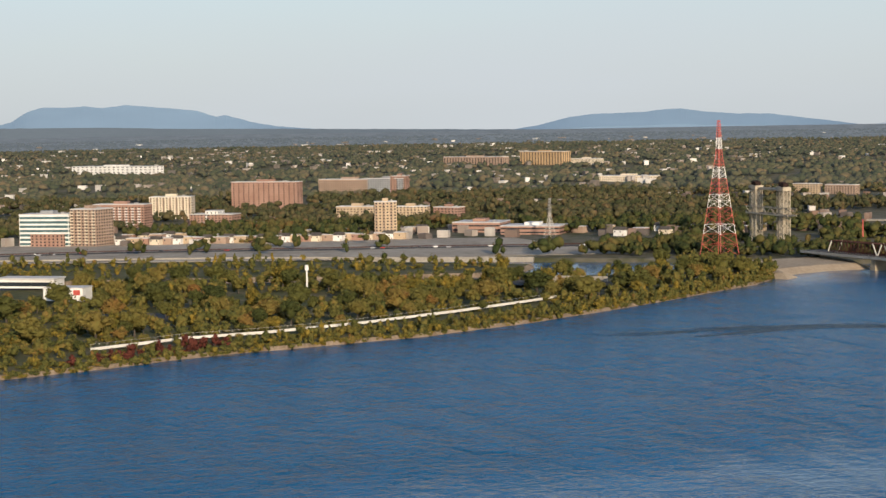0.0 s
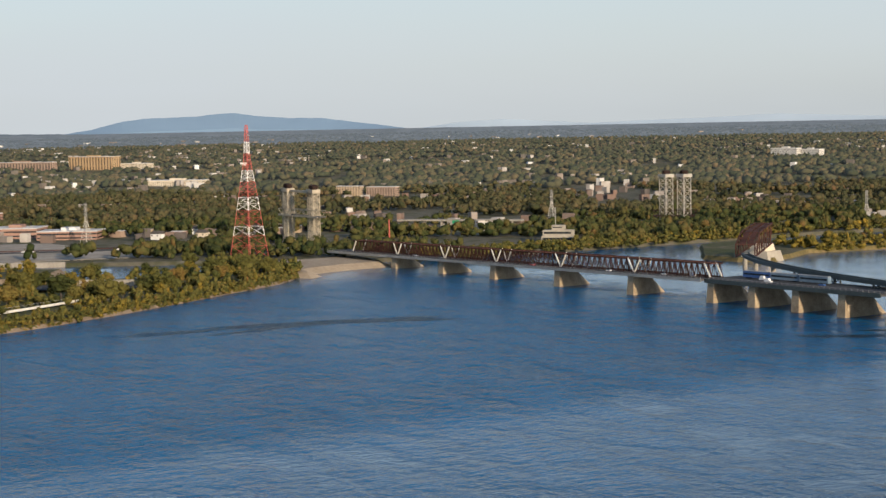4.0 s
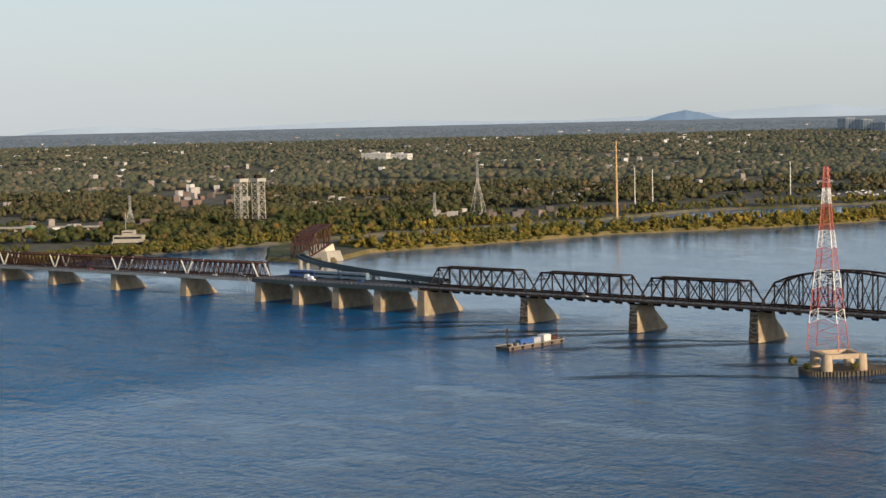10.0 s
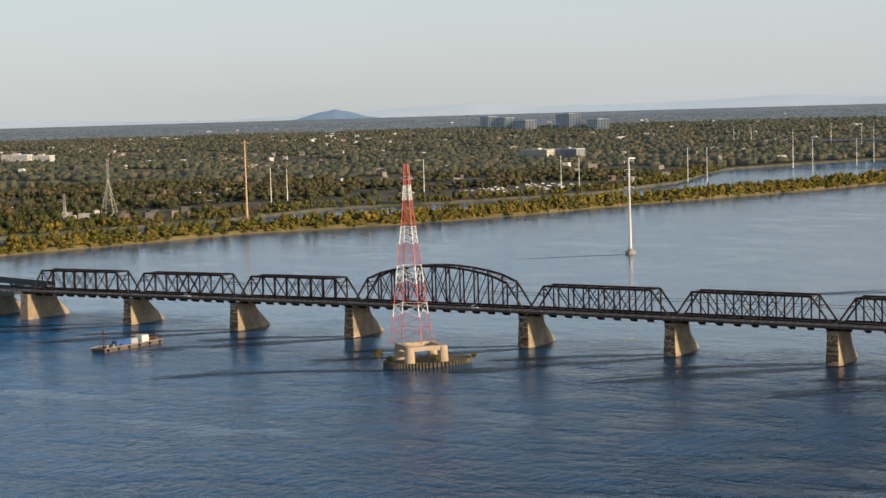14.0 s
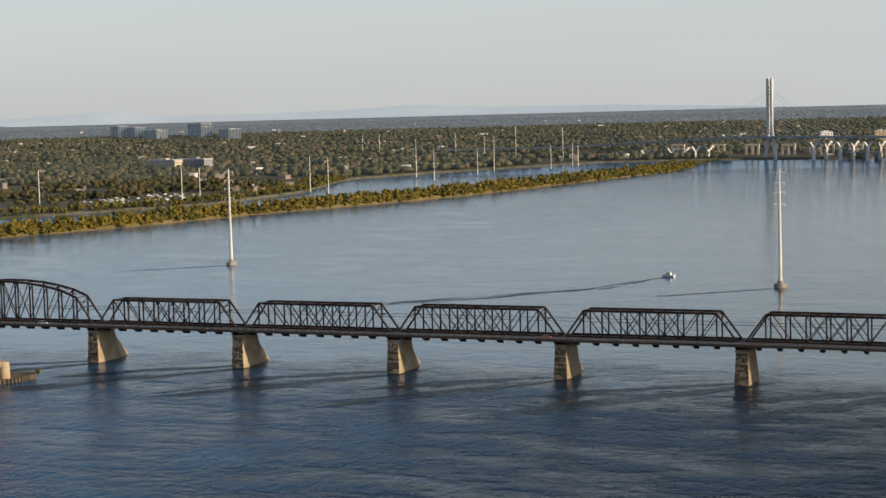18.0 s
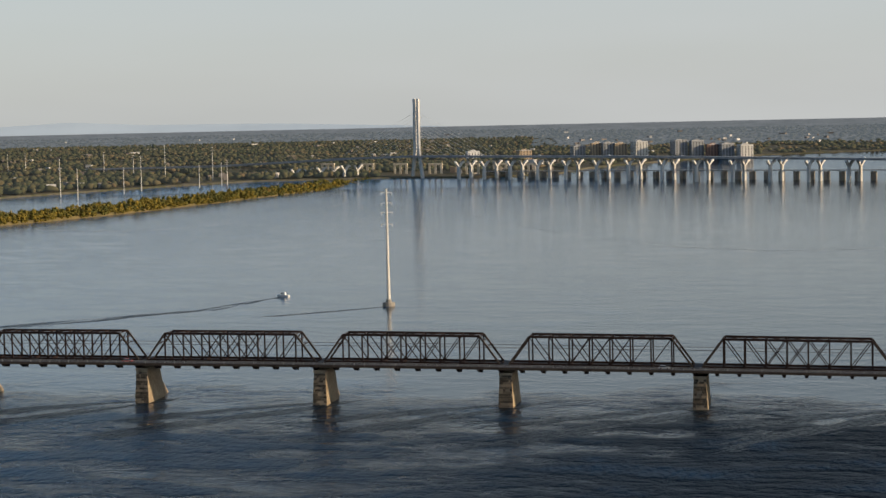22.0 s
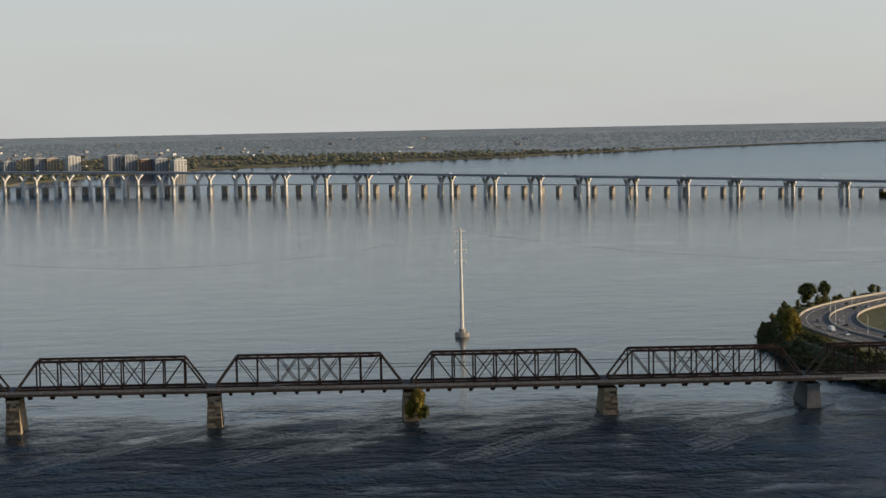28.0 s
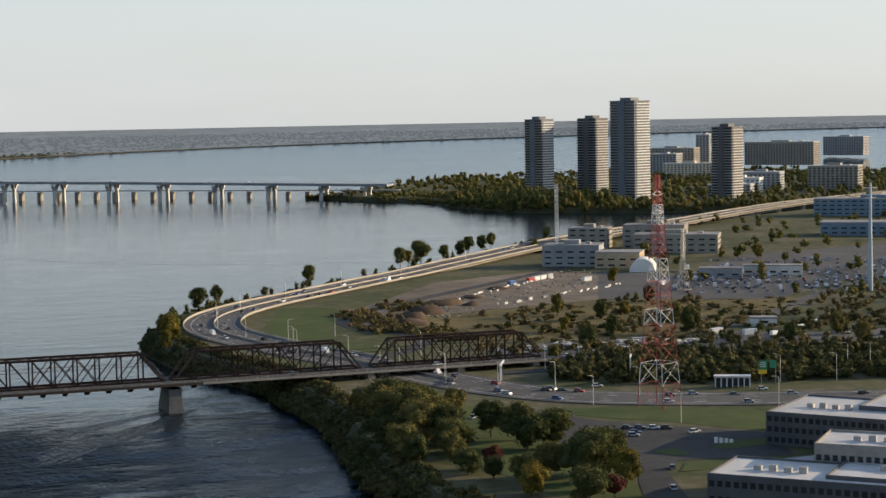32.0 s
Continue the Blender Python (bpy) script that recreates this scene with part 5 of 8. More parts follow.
R = random.Random(11)
DIKE = DIKE_SHORE + DIKE_BACK
CLEAR = [(-1655, -268, 50), (-1700, -622, 26), (-1815, -634, 40), (-1765, -645, 42), (-1650, -490, 48), (-1590, -600, 26)]   # car park, sports pavilion, lagoon view, lot
# tall trees on the dike
count = 0
while count < 224:
    x, y = R.uniform(-1830, -1390), R.uniform(-860, -95)
    if not inside(x, y, DIKE) or any(math.hypot(x - a, y - b) < r for a, b, r in CLEAR):
        continue
    shore = float(np.interp(y, [p[1] for p in DIKE_SHORE], [p[0] for p in DIKE_SHORE]))
    if shore - x < 20 or (shore - x < 46 and y < -330) or (shore - x > 190 and R.random() < 0.45):
        continue
    h = R.uniform(6, 11) if shore - x < 75 and y < -330 else R.uniform(9, 19)
    gold = R.random() < 0.14
    tree(x, y, 2.6, h, R.choice(GOLD_MID) if gold else R.choice(GREEN_MID), "broad green tree turning to autumn on the dike" if not gold else "yellow-leaved autumn tree on the dike", "trees on the dike", R.uniform(0.95, 1.35), count)
    count += 1


def grove(name, spots, lumps, flakes, flake, mat, label):
    """Many trees joined: each a few rough lumps with leaf flakes. spots: x, y, z, height, half width."""
    pl, sz = [], []
    for x, y, z, h, wd in spots:
        for _ in range(lumps):
            a, q = rng.uniform(0, 6.28), rng.uniform(0.2, 0.75)
            pl.append((x + math.cos(a) * wd * 0.62 * rng.uniform(0, 1), y + math.sin(a) * wd * 0.62 * rng.uniform(0, 1), z + h * (0.02 + 1.0 * q)))
            r = wd * rng.uniform(0.4, 0.7)
            sz.append((r, r, h * rng.uniform(0.18, 0.3)))
    pl, sz = np.array(pl), np.array(sz)
    v, f = crowns(pl, sz * 0.85, ICO1, 0.35)
    k = rng.integers(0, len(pl), flakes * len(spots))
    d = rng.normal(size=(len(k), 3))
    d /= np.linalg.norm(d, axis=1, keepdims=True)
    lv, lf = leaf_cards(pl[k] + d * sz[k] * rng.uniform(0.85, 1.3, (len(k), 1)), d, flake * 1.25)
    return tagged(new(name, mesh_arrays(name, np.concatenate([v, lv]), np.concatenate([f, lf + len(v)]), mat)), label, "woods", kind="stuff")


# low scrub between the shore and the white path, and under the trees
shrub_green, shrub_gold, shrub_red = [], [], []
for x, y, dx, dy in along(DIKE_SHORE[1:], 2.2, R):
    if y < -840:
        continue
    for k in range(2):
        off = R.uniform(-5, 16) if k else R.uniform(14, 40)
        px, py = x - abs(dy) * off, y - dx * off * 0.3
        h, pick = R.choice((2.5, 4, 5, 6, 8)) * R.uniform(0.8, 1.2), R.random()
        row = (px, py, 1.4 if off > 2 else 0.2, h, R.uniform(1.8, 3.4))
        if -668 < y < -575 and 6 < off < 30 and pick < 0.8:
            shrub_red.append(row)
        elif pick < 0.25:
            shrub_gold.append(row)
        else:
            shrub_green.append(row)
for x, y, dx, dy in along(DIKE_SHORE[1:], 1.5, R):
    if y > -840:
        (shrub_gold if R.random() < 0.3 else shrub_green).append((x + R.uniform(-4, 2.6), y, 0.1, R.uniform(1.2, 4.5), R.uniform(1.2, 2.4)))
for _ in range(700):
    x, y = R.uniform(-1830, -1400), R.uniform(-860, -95)
    shore = float(np.interp(y, [p[1] for p in DIKE_SHORE], [p[0] for p in DIKE_SHORE]))
    if inside(x, y, DIKE) and shore - x > 46 and not any(math.hypot(x - a, y - b) < r for a, b, r in CLEAR):
        (shrub_gold if R.random() < 0.12 else shrub_green).append((x, y, 2.0, R.uniform(2, 6), R.uniform(2.5, 5)))
canopy_green, canopy_gold = [], []
for _ in range(1650):
    x, y = R.uniform(-1830, -1400), R.uniform(-860, -95)
    shore = float(np.interp(y, [p[1] for p in DIKE_SHORE], [p[0] for p in DIKE_SHORE]))
    if inside(x, y, DIKE) and shore - x > (56 if y < -330 else 22) and not any(math.hypot(x - a, y - b) < r * 1.1 for a, b, r in CLEAR):
        h = R.uniform(4, 9) if shore - x < 90 and y < -330 else R.uniform(5, 12)
        (canopy_gold if R.random() < 0.10 else canopy_green).append((x, y, 2.0, h, R.uniform(3.0, 5.2)))
grove("dike_trees", canopy_green, 6, 110, 0.42, FOLIAGE_LEAF, "olive and rust trees crowding the dike")
grove("dike_gold_trees", canopy_gold, 6, 110, 0.42, GOLD_LEAF, "yellow trees among the dike woods")
grove("bank_shrubs", shrub_green, 4, 60, 0.42, FOLIAGE_LEAF, "olive shrubs along the dike and its bank")
grove("bank_gold_shrubs", shrub_gold, 4, 60, 0.42, GOLD_LEAF, "yellow autumn shrubs along the dike and its bank")
grove("bank_sumac", shrub_red, 4, 70, 0.4, RED_LEAF, "low red sumac on the river bank")

# the levee between river and canal, and the strip behind the lagoon
gold_spots, green_spots = [], []
for x, y, dx, dy in along(LEVEE[1:], 0.95, R):
    pick = R.random()
    off = R.uniform(-4, 10) if pick < 0.35 else R.uniform(4, 28) if pick < 0.7 else R.uniform(26, 72)
    g = noise.noise((x * 0.02, y * 0.02, 5)) + R.uniform(-0.35, 0.35) > (-0.15 if off < 12 else 0.05)
    (gold_spots if g else green_spots).append((x - dy * off, y + dx * off, 1.0 if off < 2 else 3.0, R.uniform(3, 8) if off < 8 else R.uniform(6, 14), R.uniform(3.0, 6.2)))
for _ in range(900):
    y = R.uniform(240, 2400)
    x = float(np.interp(y, [p[1] for p in SOUTH[10:20]], [p[0] for p in SOUTH[10:20]])) - abs(R.gauss(10, 30))
    (gold_spots if R.random() < 0.3 else green_spots).append((x, y, 3.0, R.uniform(5, 12), R.uniform(2.6, 5)))
for _ in range(900):
    x, y = R.uniform(-2080, -1770), R.uniform(-880, -230)
    if inside(x, y, STRIP):
        (gold_spots if R.random() < 0.3 else green_spots).append((x, y, 3.2, R.choice((3, 4, 5, 6, 7, 9, 12)), R.uniform(2.2, 4.4)))
for _ in range(120):
    x, y = R.uniform(-1765, -1650), R.uniform(-125, -92)
    green_spots.append((x, y, 3.5, R.uniform(5, 13), R.uniform(3, 5)))
for _ in range(420):
    x, y = R.uniform(-1735, -1690), R.uniform(-60, 700)
    green_spots.append((x - 12, y, 3.0, R.uniform(3, 9), R.uniform(2.5, 5))) if y > 45 else None
for _ in range(600):
    x, y = R.uniform(-1745, -1688), R.uniform(30, 420)
    (gold_spots if R.random() < 0.15 else green_spots).append((x, y, 2.0, R.uniform(3, 9), R.uniform(2.4, 4.4)))
grove("levee_gold_trees", gold_spots, 4, 46, 0.5, GOLD_LEAF, "golden willows and poplars along the levee")
grove("levee_green_trees", green_spots, 4, 46, 0.5, FOLIAGE_LEAF, "olive-green autumn trees along the levee")


# ---- woods of the suburb, one crown a tree ----
shore_r = by_yaw(SOUTH)
CLEARINGS = [(-2260, -470, 70), (-2330, -560, 60), (-2530, -345, 50), (-2240, -110, 75), (-2226, -222, 28), (-2550, -155, 40), (-2490, -105, 30), (-2485, -62, 24), (-2926, -176, 62), (-2600, -436, 40), (-2750, -345, 40),
             (-1905, 45, 62), (-1880, 485, 50), (-1770, 243, 40), (-2020, 300, 95), (-1850, 150, 60), (-1800, 560, 60), (-1960, 100, 40), (-1740, 720, 70), (-1740, 860, 80), (-1740, 1000, 90), (-1680, 1150, 100), (-1600, 1330, 110), (-1600, 1500, 100), (-1720, 2000, 90)]


OPEN_STRIP = [(-2420, -900), (-2330, -600), (-2270, -463), (-2222, -357), (-2200, -212), (-2150, -111), (-1900, -111), (-1960, -335), (-2000, -430), (-2090, -640), (-2120, -900)]


def wood_rows(r0, r1, step, side, half, hts, name, mat, ico, w0=96.0, w1=-2.0, gap=0.12, label="", leafy=None):
    pl, sz = [], []
    w, r = radians(w0), r0
    while r < r1:
        n = int((radians(w0 - w1)) * r / side)
        ws = radians(w1) + radians(w0 - w1) * (np.arange(n) + rng.uniform(0, 1, n)) / n
        for wv in ws:
            rr = r + rng.uniform(-0.6, 0.6) * step
            if rr < shore_r(wv) + 35:
                continue
            x, y = polar(wv, rr)
            clump = noise.noise((x * 0.006, y * 0.006, 0.3))
            if clump < -0.22 + gap or rng.uniform() < gap:
                continue
            if any((x - a) ** 2 + (y - b) ** 2 < c * c for a, b, c in CLEARINGS) or (r0 < 2000 and inside(x, y, OPEN_STRIP) and rng.uniform() < 0.93):
                continue
            h = rng.uniform(*hts) * (1.0 + 0.25 * clump)
            (px, py, pz), k = squeeze(x, y, 3 + h * 0.52)
            b = half * rng.uniform(0.5, 1.3)
            pl.append((px, py, pz))
            sz.append((b * k, b * k, h * 0.52 * k))
        r += step
    pl, sz = np.array(pl), np.array(sz)
    if leafy:                                  # each crown is several lumps in a ragged skin of leaves
        k = np.repeat(np.arange(len(pl)), leafy[0])
        d = rng.uniform(-1, 1, (len(k), 3)) * np.array([[0.75, 0.75, 0.55]])
        pl, sz = pl[k] + d * sz[k], sz[k] * rng.uniform(0.42, 0.72, (len(k), 1))
    v, f = crowns(pl, sz * (0.88 if leafy else 1.0), ico, 0.34)
    if leafy:
        k = rng.integers(0, len(pl), leafy[1] * len(pl) // leafy[0])
        d = rng.normal(size=(len(k), 3))
        d /= np.linalg.norm(d, axis=1, keepdims=True)
        d[:, 2] = np.abs(d[:, 2])
        lv, lf = leaf_cards(pl[k] + d * sz[k] * rng.uniform(0.85, 1.2, (len(k), 1)), d, leafy[2])
        v, f = np.concatenate([v, lv]), np.concatenate([f, lf + len(v)])
    return tagged(new(name, mesh_arrays(name, v, f, mat, not leafy)), label, "woods", kind="stuff")


OCTA = (np.array([(1, 0, 0), (0, 1, 0), (-1, 0, 0), (0, -1, 0), (0, 0, 1), (0, 0, -1)], float), np.array([(0, 1, 4), (1, 2, 4), (2, 3, 4), (3, 0, 4), (1, 0, 5), (2, 1, 5), (3, 2, 5), (0, 3, 5)]))
wood_rows(1350, 2150, 18, 12, 7.6, (8, 16), "woods", WOODS, ICO1, gap=0.05, label="dense autumn woods and garden trees of the suburb", leafy=(4, 40, 0.85))
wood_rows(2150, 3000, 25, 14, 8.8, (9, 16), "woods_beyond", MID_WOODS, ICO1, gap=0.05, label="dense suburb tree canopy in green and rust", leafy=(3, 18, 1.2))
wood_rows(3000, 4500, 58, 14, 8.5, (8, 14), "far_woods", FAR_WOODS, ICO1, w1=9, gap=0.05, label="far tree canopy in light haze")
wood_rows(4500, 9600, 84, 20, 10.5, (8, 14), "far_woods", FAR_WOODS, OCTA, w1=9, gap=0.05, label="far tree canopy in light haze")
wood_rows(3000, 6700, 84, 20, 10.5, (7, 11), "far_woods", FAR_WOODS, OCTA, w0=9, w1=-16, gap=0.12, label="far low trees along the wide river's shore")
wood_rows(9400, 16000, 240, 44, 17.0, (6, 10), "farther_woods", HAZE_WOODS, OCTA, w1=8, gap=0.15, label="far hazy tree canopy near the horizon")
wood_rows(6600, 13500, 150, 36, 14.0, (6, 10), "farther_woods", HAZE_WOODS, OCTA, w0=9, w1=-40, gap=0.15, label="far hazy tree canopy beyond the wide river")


# ---- roofs that show between the trees, too small and many to tell apart ----
def roofscape(name, r0, r1, n, size, mat, w0=94.0, w1=-2.0, hts=(6, 11), label=""):
    s = Shape()
    for _ in range(n):
        wv = radians(rng.uniform(w1, w0))
        r = math.exp(rng.uniform(math.log(r0), math.log(r1)))
        x, y = polar(wv, r)
        if r < shore_r(wv) + 70 or noise.noise((x * 0.0026, y * 0.0026, 4.0)) < 0.02:
            continue
        if mat is FAR_ROOFS and wv < radians(62) and rng.uniform() < 0.55:
            continue
        a, b, h = rng.uniform(*size), rng.uniform(*size) * 0.7, rng.uniform(*hts)
        (px, py, pz), k = squeeze(x, y, 3)
        t = rng.uniform(0, 3.14)
        ca, sa_ = math.cos(t), math.sin(t)
        c = [(ca * u * a * k / 2 - sa_ * q * b * k / 2 + px, sa_ * u * a * k / 2 + ca * q * b * k / 2 + py) for u, q in ((-1, -1), (1, -1), (1, 1), (-1, 1))]
        s.loft([(p[0], p[1], pz) for p in c], [(p[0], p[1], pz + h * k) for p in c])
    return tagged(new(name, s.mesh(name, mat)), label, "rooftops", kind="stuff")


roofscape("suburb_roofs", 1950, 3000, 1500, (8, 14), ROOFS, hts=(5, 9.5), label="small house roofs between suburb trees")
roofscape("far_roofs", 3000, 9000, 3400, (8, 20), FAR_ROOFS, w1=0.0, hts=(7, 12.5), label="pale far roofs and low blocks among trees")
roofscape("farthest_roofs", 5600, 12500, 800, (10, 44), FAR_ROOFS, w1=-10, hts=(8, 11), label="pale far warehouses and roofs near the horizon")


# ---- buildings across the river ----
def window_mesh(w, h):
    return Shape().box(-w / 2, w / 2, -0.10, 0.05, -h / 2, h / 2).mesh("window", GLASS)


def slot_mesh(w, h, mat=GLASS):
    return Shape().box(-w / 2, w / 2, -0.10, 0.05, -h / 2, h / 2).mesh("window_band", mat)


def building(L, Rt, depth, h, wall, label, turn=0.0, floor=3.1, bay=4.2, glass=(1.8, 1.5), roof=ROOF_WHITE, base=3.0, bands=None, name="apartment_building", trim=None, penthouse=True, group="", joined=False, balconies=None):
    """A flat-roofed block whose front runs from L to Rt as seen from the river; its windows are parts."""
    mx, my = (L[0] + Rt[0]) / 2, (L[1] + Rt[1]) / 2
    w = math.hypot(Rt[0] - L[0], Rt[1] - L[1])
    ang = math.degrees(math.atan2(Rt[1] - L[1], Rt[0] - L[0])) + turn
    (px, py, pz), k = squeeze(mx, my, base)
    t = thing(name, label, "building", (px, py, pz), ang, group)
    w, depth, h, floor, bay = w * k, depth * k, h * k, floor * k, bay * k
    part("wall", Shape().box(-w / 2, w / 2, 0, depth, 0, h), wall, t)
    lid = Shape().box(-w / 2 - 0.2 * k, w / 2 + 0.2 * k, -0.2 * k, depth + 0.2 * k, h, h + 0.8 * k)
    part("roof", lid, roof, t)
    if penthouse:
        part("penthouse", Shape().box(-w * 0.14, w * 0.12, depth * 0.3, depth * 0.7, h + 0.8 * k, h + 3.8 * k), trim or wall, t)
        part("roof_vent", Shape().box(w * 0.25, w * 0.31, depth * 0.4, depth * 0.6, h + 0.8 * k, h + 2.2 * k), GALV, t)
    n = max(1, int(w / bay))
    m = max(1, int(h / floor + 0.2))
    md = max(1, int(depth / bay))
    gm = window_mesh(glass[0] * k, glass[1] * k)
    rest = Shape()
    for j in range(m):
        z = floor * (j + 0.55)
        if z > h - 0.5 * k:
            break
        if bands:
            part("window_band", slot_mesh(w - 1.0 * k, glass[1] * k, bands), bands, t).location = (0, 0, z)
            sb = part("window_band", slot_mesh(depth - 1.0 * k, glass[1] * k, bands), bands, t)
            sb.location, sb.rotation_euler = (w / 2, depth / 2, z), (0, 0, math.pi / 2)
            continue
        for side, cnt, run in (("f", n, w), ("r", md, depth), ("l", md, depth)):
            for i in range(cnt):
                u = -run / 2 + run * (i + 0.5) / cnt
                if joined:
                    a, b, c, d = glass[0] * k / 2, glass[1] * k / 2, 0.1, 0.05
                    if side == "f":
                        rest.box(u - a, u + a, -c, d, z - b, z + b)
                    elif side == "r":
                        rest.box(w / 2 - d, w / 2 + c, depth / 2 + u - a, depth / 2 + u + a, z - b, z + b)
                    continue
                o = part("window", gm, GLASS, t)
                if side == "f":
                    o.location = (u, 0, z)
                elif side == "r":
                    o.location, o.rotation_euler = (w / 2, depth / 2 + u, z), (0, 0, math.pi / 2)
                else:
                    o.location, o.rotation_euler = (-w / 2, depth / 2 + u, z), (0, 0, -math.pi / 2)
    if balconies:
        bm_ = Shape().box(-1.7 * k, 1.7 * k, -1.5 * k, 0, -0.1 * k, 1.0 * k).mesh("balcony", balconies)
        for j in range(1, m):
            for i in range(0, n, 2):
                o = part("balcony", bm_, balconies, t)
                o.location = (-w / 2 + w * (i + 0.5) / n, -0.02, floor * j)
    if joined and rest.v:
        part("windows_rest", rest, GLASS, t)["kind"] = "stuff"
    return t


building((-2318, -583), (-2287, -538), 26, 32, WHITE_WALL, "white framed office block with teal glass front and brick foot", bands=TEAL_GLASS, glass=(2, 2.5), floor=4.4, name="office_building", trim=GREY_WALL)
building((-2312, -574), (-2290, -544), 3, 12, BRICK_RED, "low red brick wing before the glass office block", penthouse=False, roof=BRICK_RED, name="brick_wing").location.x += 8
building((-2287, -538), (-2270, -512), 30, 37, BRICK_BROWN, "tall brown brick apartment block with pale top", turn=-12, balconies=CREAM)
building((-2617, -463), (-2577, -409), 22, 27, BRICK_RED, "long red brick apartment block with white balconies", balconies=WHITE_WALL, joined=True)
building((-2769, -365), (-2735, -322), 24, 28, CREAM, "cream and brown apartment block with dark bays", turn=14, balconies=BRICK_BROWN, joined=True)
building((-2542, -362), (-2510, -319), 26, 15, BRICK_RED, "low red brick hall with a white upper storey", penthouse=False, joined=True)
building((-2530, -346), (-2521, -333), 20, 19, WHITE_WALL, "white upper storey of the brick hall", penthouse=False, name="hall_roof_storey", joined=True)
building((-2959, -215), (-2894, -137), 20, 38, BRICK_RED, "long red brick apartment slab with rows of windows", bay=7.5, joined=True)
building((-4984, -150), (-4796, 5), 60, 23, WHITE_WALL, "long white industrial complex among trees", floor=6, bay=14, glass=(6, 2), joined=True, name="factory")
building((-3312, 13), (-3240, 90), 26, 27, BRICK_BROWN, "grey and brown apartment complex with balconies", joined=True)
building((-3250, 78), (-3207, 125), 24, 28, GREY_WALL, "grey apartment block beside a red one", joined=True)
building((-3222, 108), (-3205, 128), 18, 32, BRICK_RED, "red brick end block of the apartment complex", joined=True)
building((-2573, -174), (-2543, -136), 22, 17, BEIGE, "beige brick apartment building of five storeys", joined=True)
building((-2230, -233), (-2217, -214), 20, 37, BEIGE, "slender beige apartment tower with dark balconies", turn=18, bay=3.6, balconies=BRICK_BROWN)
building((-2504, -124), (-2478, -90), 20, 18, BEIGE, "beige and pink brick apartment building", turn=8, joined=True)
building((-2497, -76), (-2476, -50), 18, 16, BRICK_RED, "small red brick apartment block", turn=-10, joined=True)
building((-2272, -133), (-2241, -90), 46, 10, BRICK_RED, "low red brick school with a white flat roof", name="school", floor=4.5, penthouse=True, bands=GLASS)
building((-2205, -104), (-2168, -53), 40, 8.5, BRICK_RED, "low red brick school wing with white roof edge", name="school", floor=4, bands=GLASS, trim=WHITE_WALL)
building((-4928, 1030), (-4815, 1104), 40, 35, ORANGE_WALL, "sunlit orange apartment block far off", joined=True, bay=9, glass=(3.5, 2.2))
building((-4800, 1120), (-4730, 1165), 30, 16, CREAM, "low pale annex of the orange block", joined=True)
building((-5020, 846), (-4860, 954), 30, 24, BRICK_BROWN, "long brown apartment block far off", joined=True, bay=9, glass=(3.5, 2.2))
building((-3556, 631), (-3476, 703), 40, 11, CREAM, "low pale school building among trees", joined=True)
building((-3874, 2520), (-3800, 2540), 26, 24, PALE_CONCRETE, "pale apartment block above the woods", joined=True)
building((-3795, 2540), (-3736, 2555), 26, 21, PALE_CONCRETE, "pale apartment block above the woods", joined=True)
building((-2855, 632), (-2820, 655), 14, 15, BEIGE, "pale terrace houses between trees", joined=True, penthouse=False)
building((-2810, 660), (-2767, 686), 14, 14, BRICK_BROWN, "brown terrace houses between trees", joined=True, penthouse=False)
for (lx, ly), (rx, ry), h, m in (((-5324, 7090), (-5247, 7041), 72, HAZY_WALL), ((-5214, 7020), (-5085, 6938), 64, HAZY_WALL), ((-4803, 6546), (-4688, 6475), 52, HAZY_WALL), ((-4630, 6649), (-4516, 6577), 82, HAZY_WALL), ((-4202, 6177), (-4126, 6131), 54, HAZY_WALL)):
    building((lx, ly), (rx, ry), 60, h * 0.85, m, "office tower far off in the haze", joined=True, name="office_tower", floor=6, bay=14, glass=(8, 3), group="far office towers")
building((-2296, 2478), (-2216, 2460), 26, 22, CREAM, "stepped pale apartment complex above trees", joined=True)
building((-2210, 2458), (-2136, 2441), 26, 24, GREY_WALL, "grey stepped apartment complex above trees", joined=True)
for lx, ly, rx, ry, h, m in ((-987, 4283, -939, 4253, 40, GREY_WALL), (-922, 4241, -896, 4225, 52, BEIGE), (-896, 4225, -853, 4197, 52, GREY_WALL), (-853, 4197, -828, 4181, 50, BEIGE), (-811, 4170, -745, 4127, 56, PALE_CONCRETE), (-696, 4095, -640, 4059, 59, GREY_WALL),
                             (-640, 4059, -609, 4039, 58, GREY_WALL), (-593, 4029, -573, 4016, 44, BRICK_RED), (-562, 4009, -524, 3984, 46, GREY_WALL), (-516, 3979, -471, 3950, 42, PALE_CONCRETE), (-1247, 4143, -1220, 4127, 31, WHITE_WALL), (-1096, 4053, -1053, 4027, 33, BEIGE)):
    building((lx, ly), (lx + (rx - lx) * 0.62, ly + (ry - ly) * 0.62), 34, h * 0.74, m, "apartment tower on the far shore behind the bridge", joined=True, name="apartment_tower", floor=4, bay=7, glass=(3.5, 2.2), group="apartment towers on the far shore", turn=-32)


